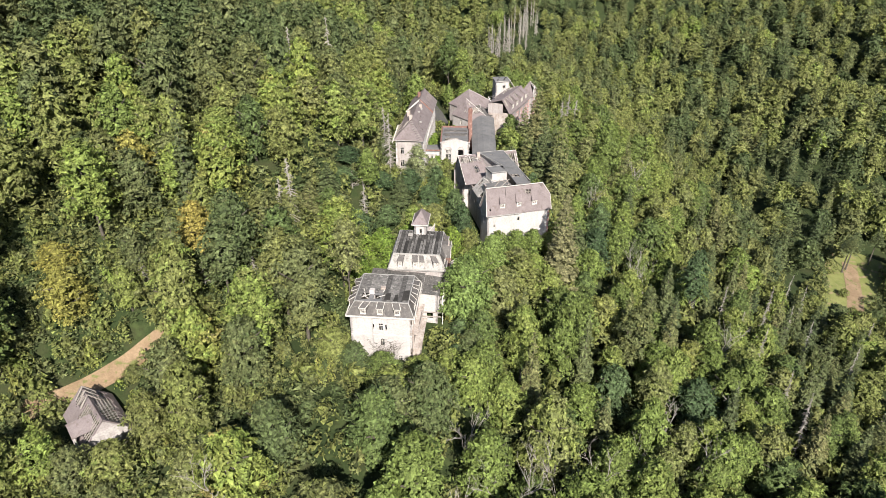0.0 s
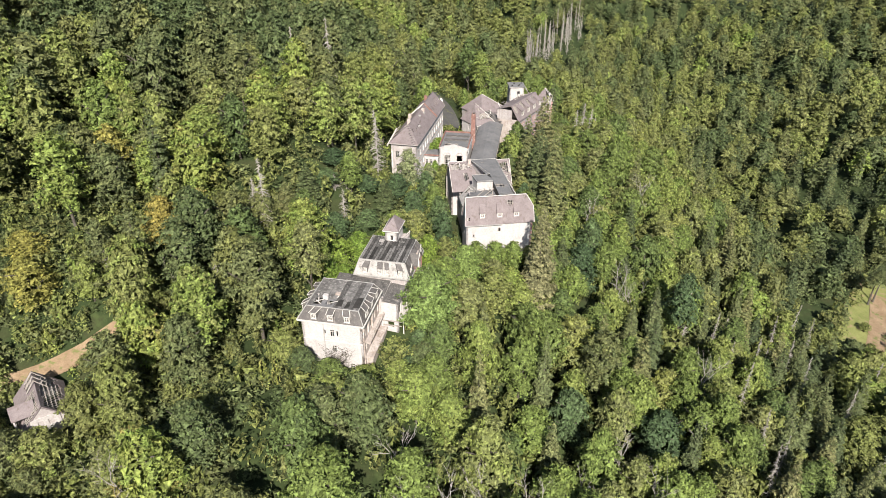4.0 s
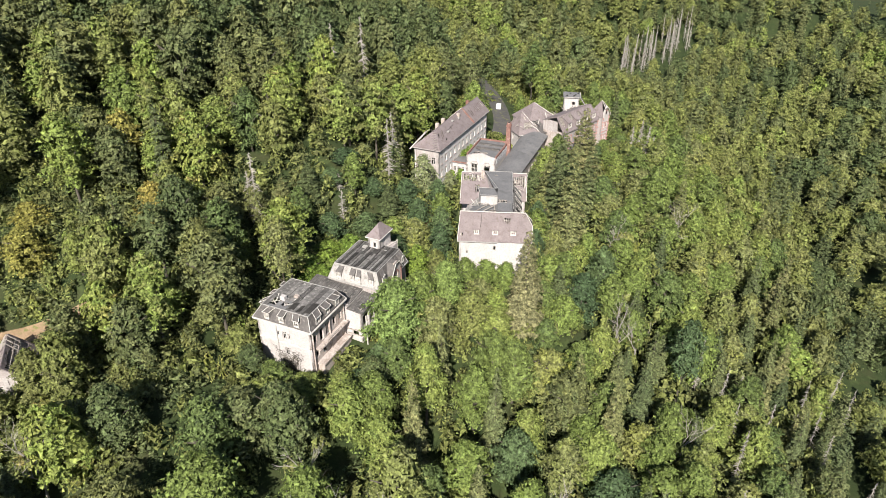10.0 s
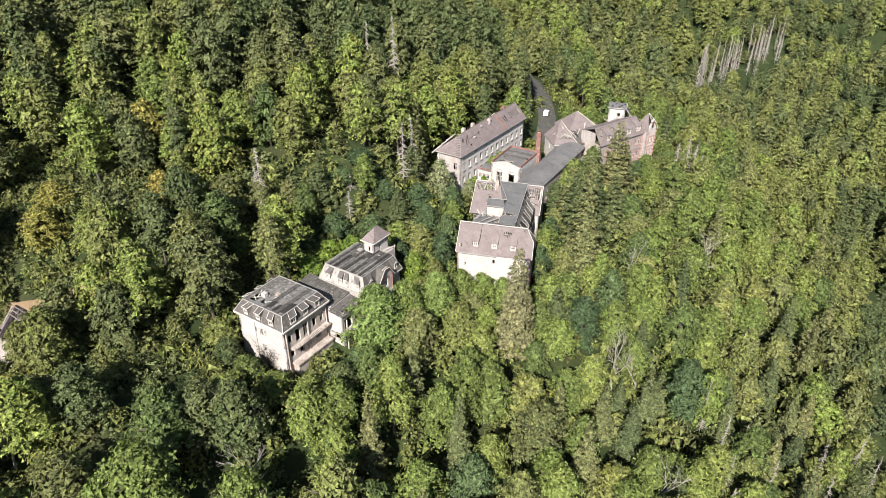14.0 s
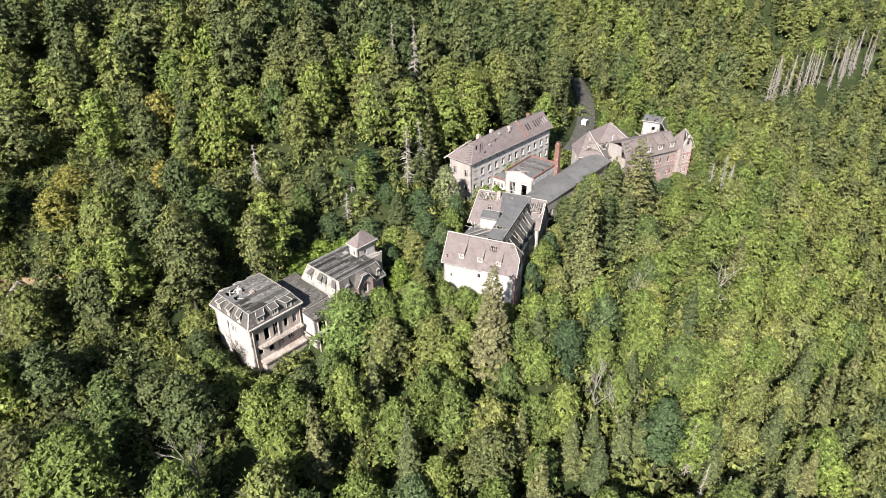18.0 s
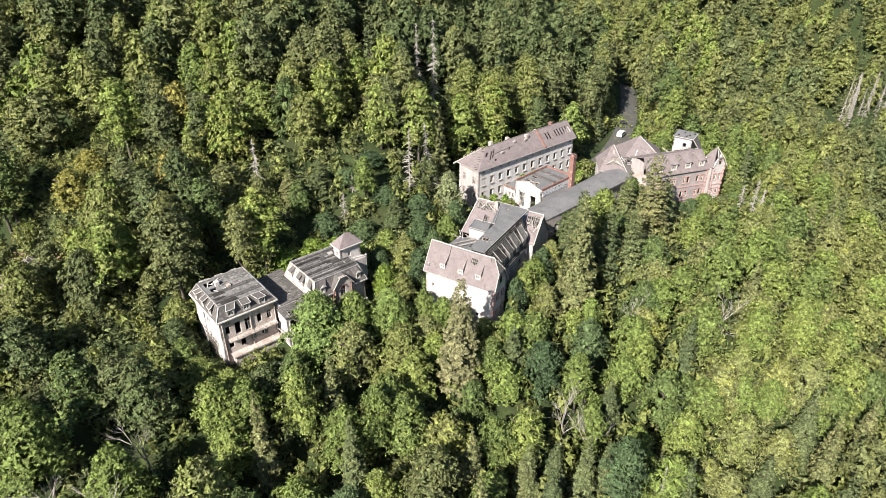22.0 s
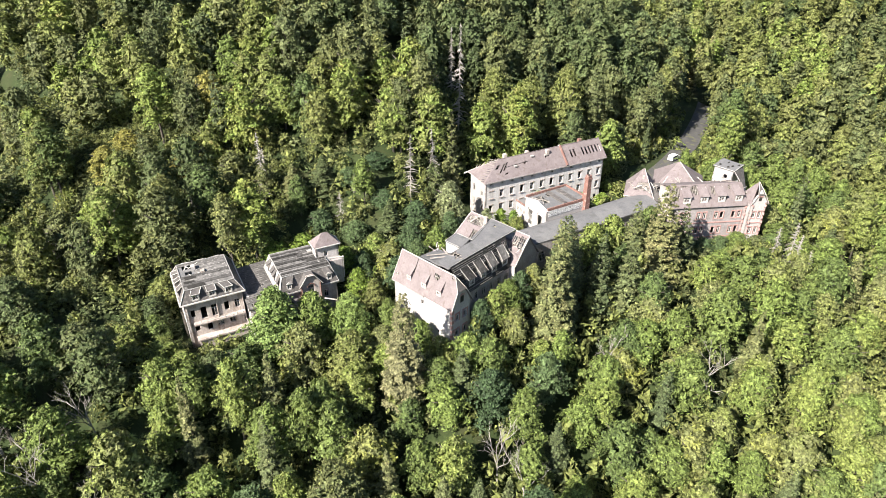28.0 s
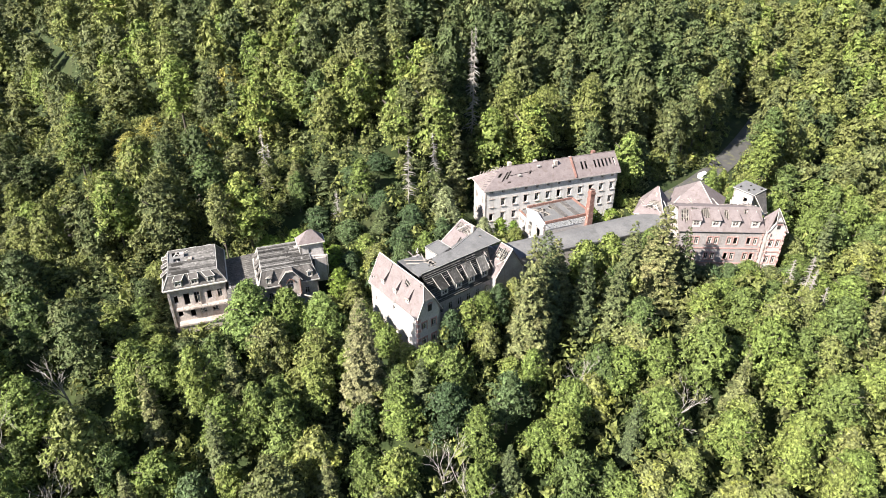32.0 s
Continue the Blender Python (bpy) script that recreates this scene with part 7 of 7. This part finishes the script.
for d, (px, py, g, h, r, tint, u1, u2) in broad[:NB]:
    plant("broadleaf_tree", "leafy broadleaf tree with a rounded crown on the wooded slope", "tree", "broadleaf trees round the buildings", (HF if px > 6 or u1 > 0.75 else HB)[int(u2 * 997) % 5], px, py, g, h, r, u1 * 40)
for d, (px, py, g, h, r, tint, u1, u2) in spr[:NS]:
    plant("spruce_tree", "narrow living spruce with drooping boughs among broadleaf trees", "tree", "spruces round the buildings", HS[int(u2 * 997) % 6], px, py, g, h, r, u1 * 40)


def dead_spruce(k):
    """A barkless spire with short broken side branches, 1 high and 1 wide."""
    rs = random.Random(k)
    lots = [tube([(0, 0, 0), (0.02, 0, 0.4), (0.01, 0.02, 0.75), (0.03, 0, 1.0)], [0.052, 0.038, 0.022, 0.005], 5)]
    for i in range(130):
        z = 0.12 + 0.87 * (i / 130) ** 0.9
        a = rs.random() * 6.28
        L = (0.16 + 0.9 * (1 - z)) * (0.25 + 0.85 * rs.random())
        dz = -0.02 - 0.05 * rs.random() * (1 - z)
        lots.append(tube([(0, 0, z), (L * 0.6 * math.cos(a), L * 0.6 * math.sin(a), z + dz * 0.4), (L * math.cos(a + 0.1), L * math.sin(a + 0.1), z + dz)], [0.0075, 0.005, 0.002], 3))
    return mesh_of("trunk", *join(*lots), dead_m)


def dead_broad(k):
    """A leafless crown: limbs that fork three times."""
    rs = random.Random(k)
    lots = []

    def grow(p, d, L, r, depth):
        q = p + d * L * 0.5 + Vector((rs.uniform(-1, 1), rs.uniform(-1, 1), rs.uniform(-0.3, 0.5))) * L * 0.08
        e = q + (d + Vector((rs.uniform(-1, 1), rs.uniform(-1, 1), 0.5)) * 0.14).normalized() * L * 0.5
        lots.append(tube([p, q, e], [r, r * 0.8, r * 0.55], 4 if depth > 1 else 3))
        if depth:
            for _ in range(3):
                nd = (d + Vector((rs.uniform(-1, 1), rs.uniform(-1, 1), rs.uniform(-0.35, 0.7))) * 0.85).normalized()
                grow(e if rs.random() < 0.6 else q, nd, L * rs.uniform(0.55, 0.8), r * 0.55, depth - 1)
    grow(Vector((0, 0, 0)), Vector((0, 0, 1)), 0.44, 0.017, 4)
    me = mesh_of("trunk", *join(*lots), dead_m)
    return me


DS, DB = [dead_spruce(i) for i in range(5)], [dead_broad(50 + i) for i in range(4)]
for i, (kind, px, py, top, r, tint) in enumerate(HEROES):
    g = ground(px, py)
    if tint == -1:
        top = canopy(px, py) + 3.5 + 2.5 * (i % 3)
    if tint == -2:
        top = canopy(px, py) + 0.5 + 1.3 * (i % 3)
    h = clip(top - g, 5, 37)
    turn = i * 1.7
    if kind == "beech":
        plant("broadleaf_tree", "tall " + shade(tint) + " broadleaf tree with a full rounded crown", "tree", "", (HK if tint < 0.24 else HG if tint > 0.78 and px < -40 else HF if px > -14 and i % 5 else HB)[i % 5], px, py, g, h, r, turn)
    elif kind == "spruce":
        plant("spruce_tree", "tall spruce with long drooping boughs beside the buildings", "tree", "", HN if tint > 0.5 else HD[i % 2] if r > 5 else HS[i % 6], px, py, g, h, r, turn)
    elif kind == "pine":
        plant("pine_tree", "tall pine with a bare trunk beside the sandy clearing", "tree", "", HP, px, py, g, h, r, turn)
    elif kind == "willow":
        plant("weeping_birch", "pale green weeping birch with hanging twigs by the wall", "tree", "", HW, px, py, g, h, r, turn)
    elif kind == "lime":
        plant("sapling" if r < 4.5 else "maple_tree", "bright lime-green leafy sapling behind the villa" if r < 4.5 else "large fresh-green maple beside the derelict houses", "tree", "", HL[i % 3] if r < 4.5 else HM[i % 2], px, py, g, h, r, turn)
    else:
        t = new("dead_spruce" if kind == "deadspruce" else "dead_tree", DS[i % 5] if kind == "deadspruce" else DB[i % 4])
        s = r * 1.1 if kind == "deadspruce" else h * 0.8
        t.matrix_basis = Matrix.LocRotScale((px, py, g), Euler((0.02 * (i % 3), 0.02 * (i % 2), turn)), (s, s, h) if kind == "deadspruce" else (h * 0.62, h * 0.62, h * 0.82))
        tagged(t, "bleached grey dead spruce with bare broken branches" if kind == "deadspruce" else "leafless pale dead broadleaf tree with forked limbs", "dead tree", "bleached dead trees")

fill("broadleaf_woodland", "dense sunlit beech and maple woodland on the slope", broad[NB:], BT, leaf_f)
fill("spruce_woodland", "scattered dark spruces among the broadleaf woodland", spr[NS:], ST, needle_f)
fill("undergrowth", "green undergrowth and saplings crowding round the walls", under, UT, leaf_f)
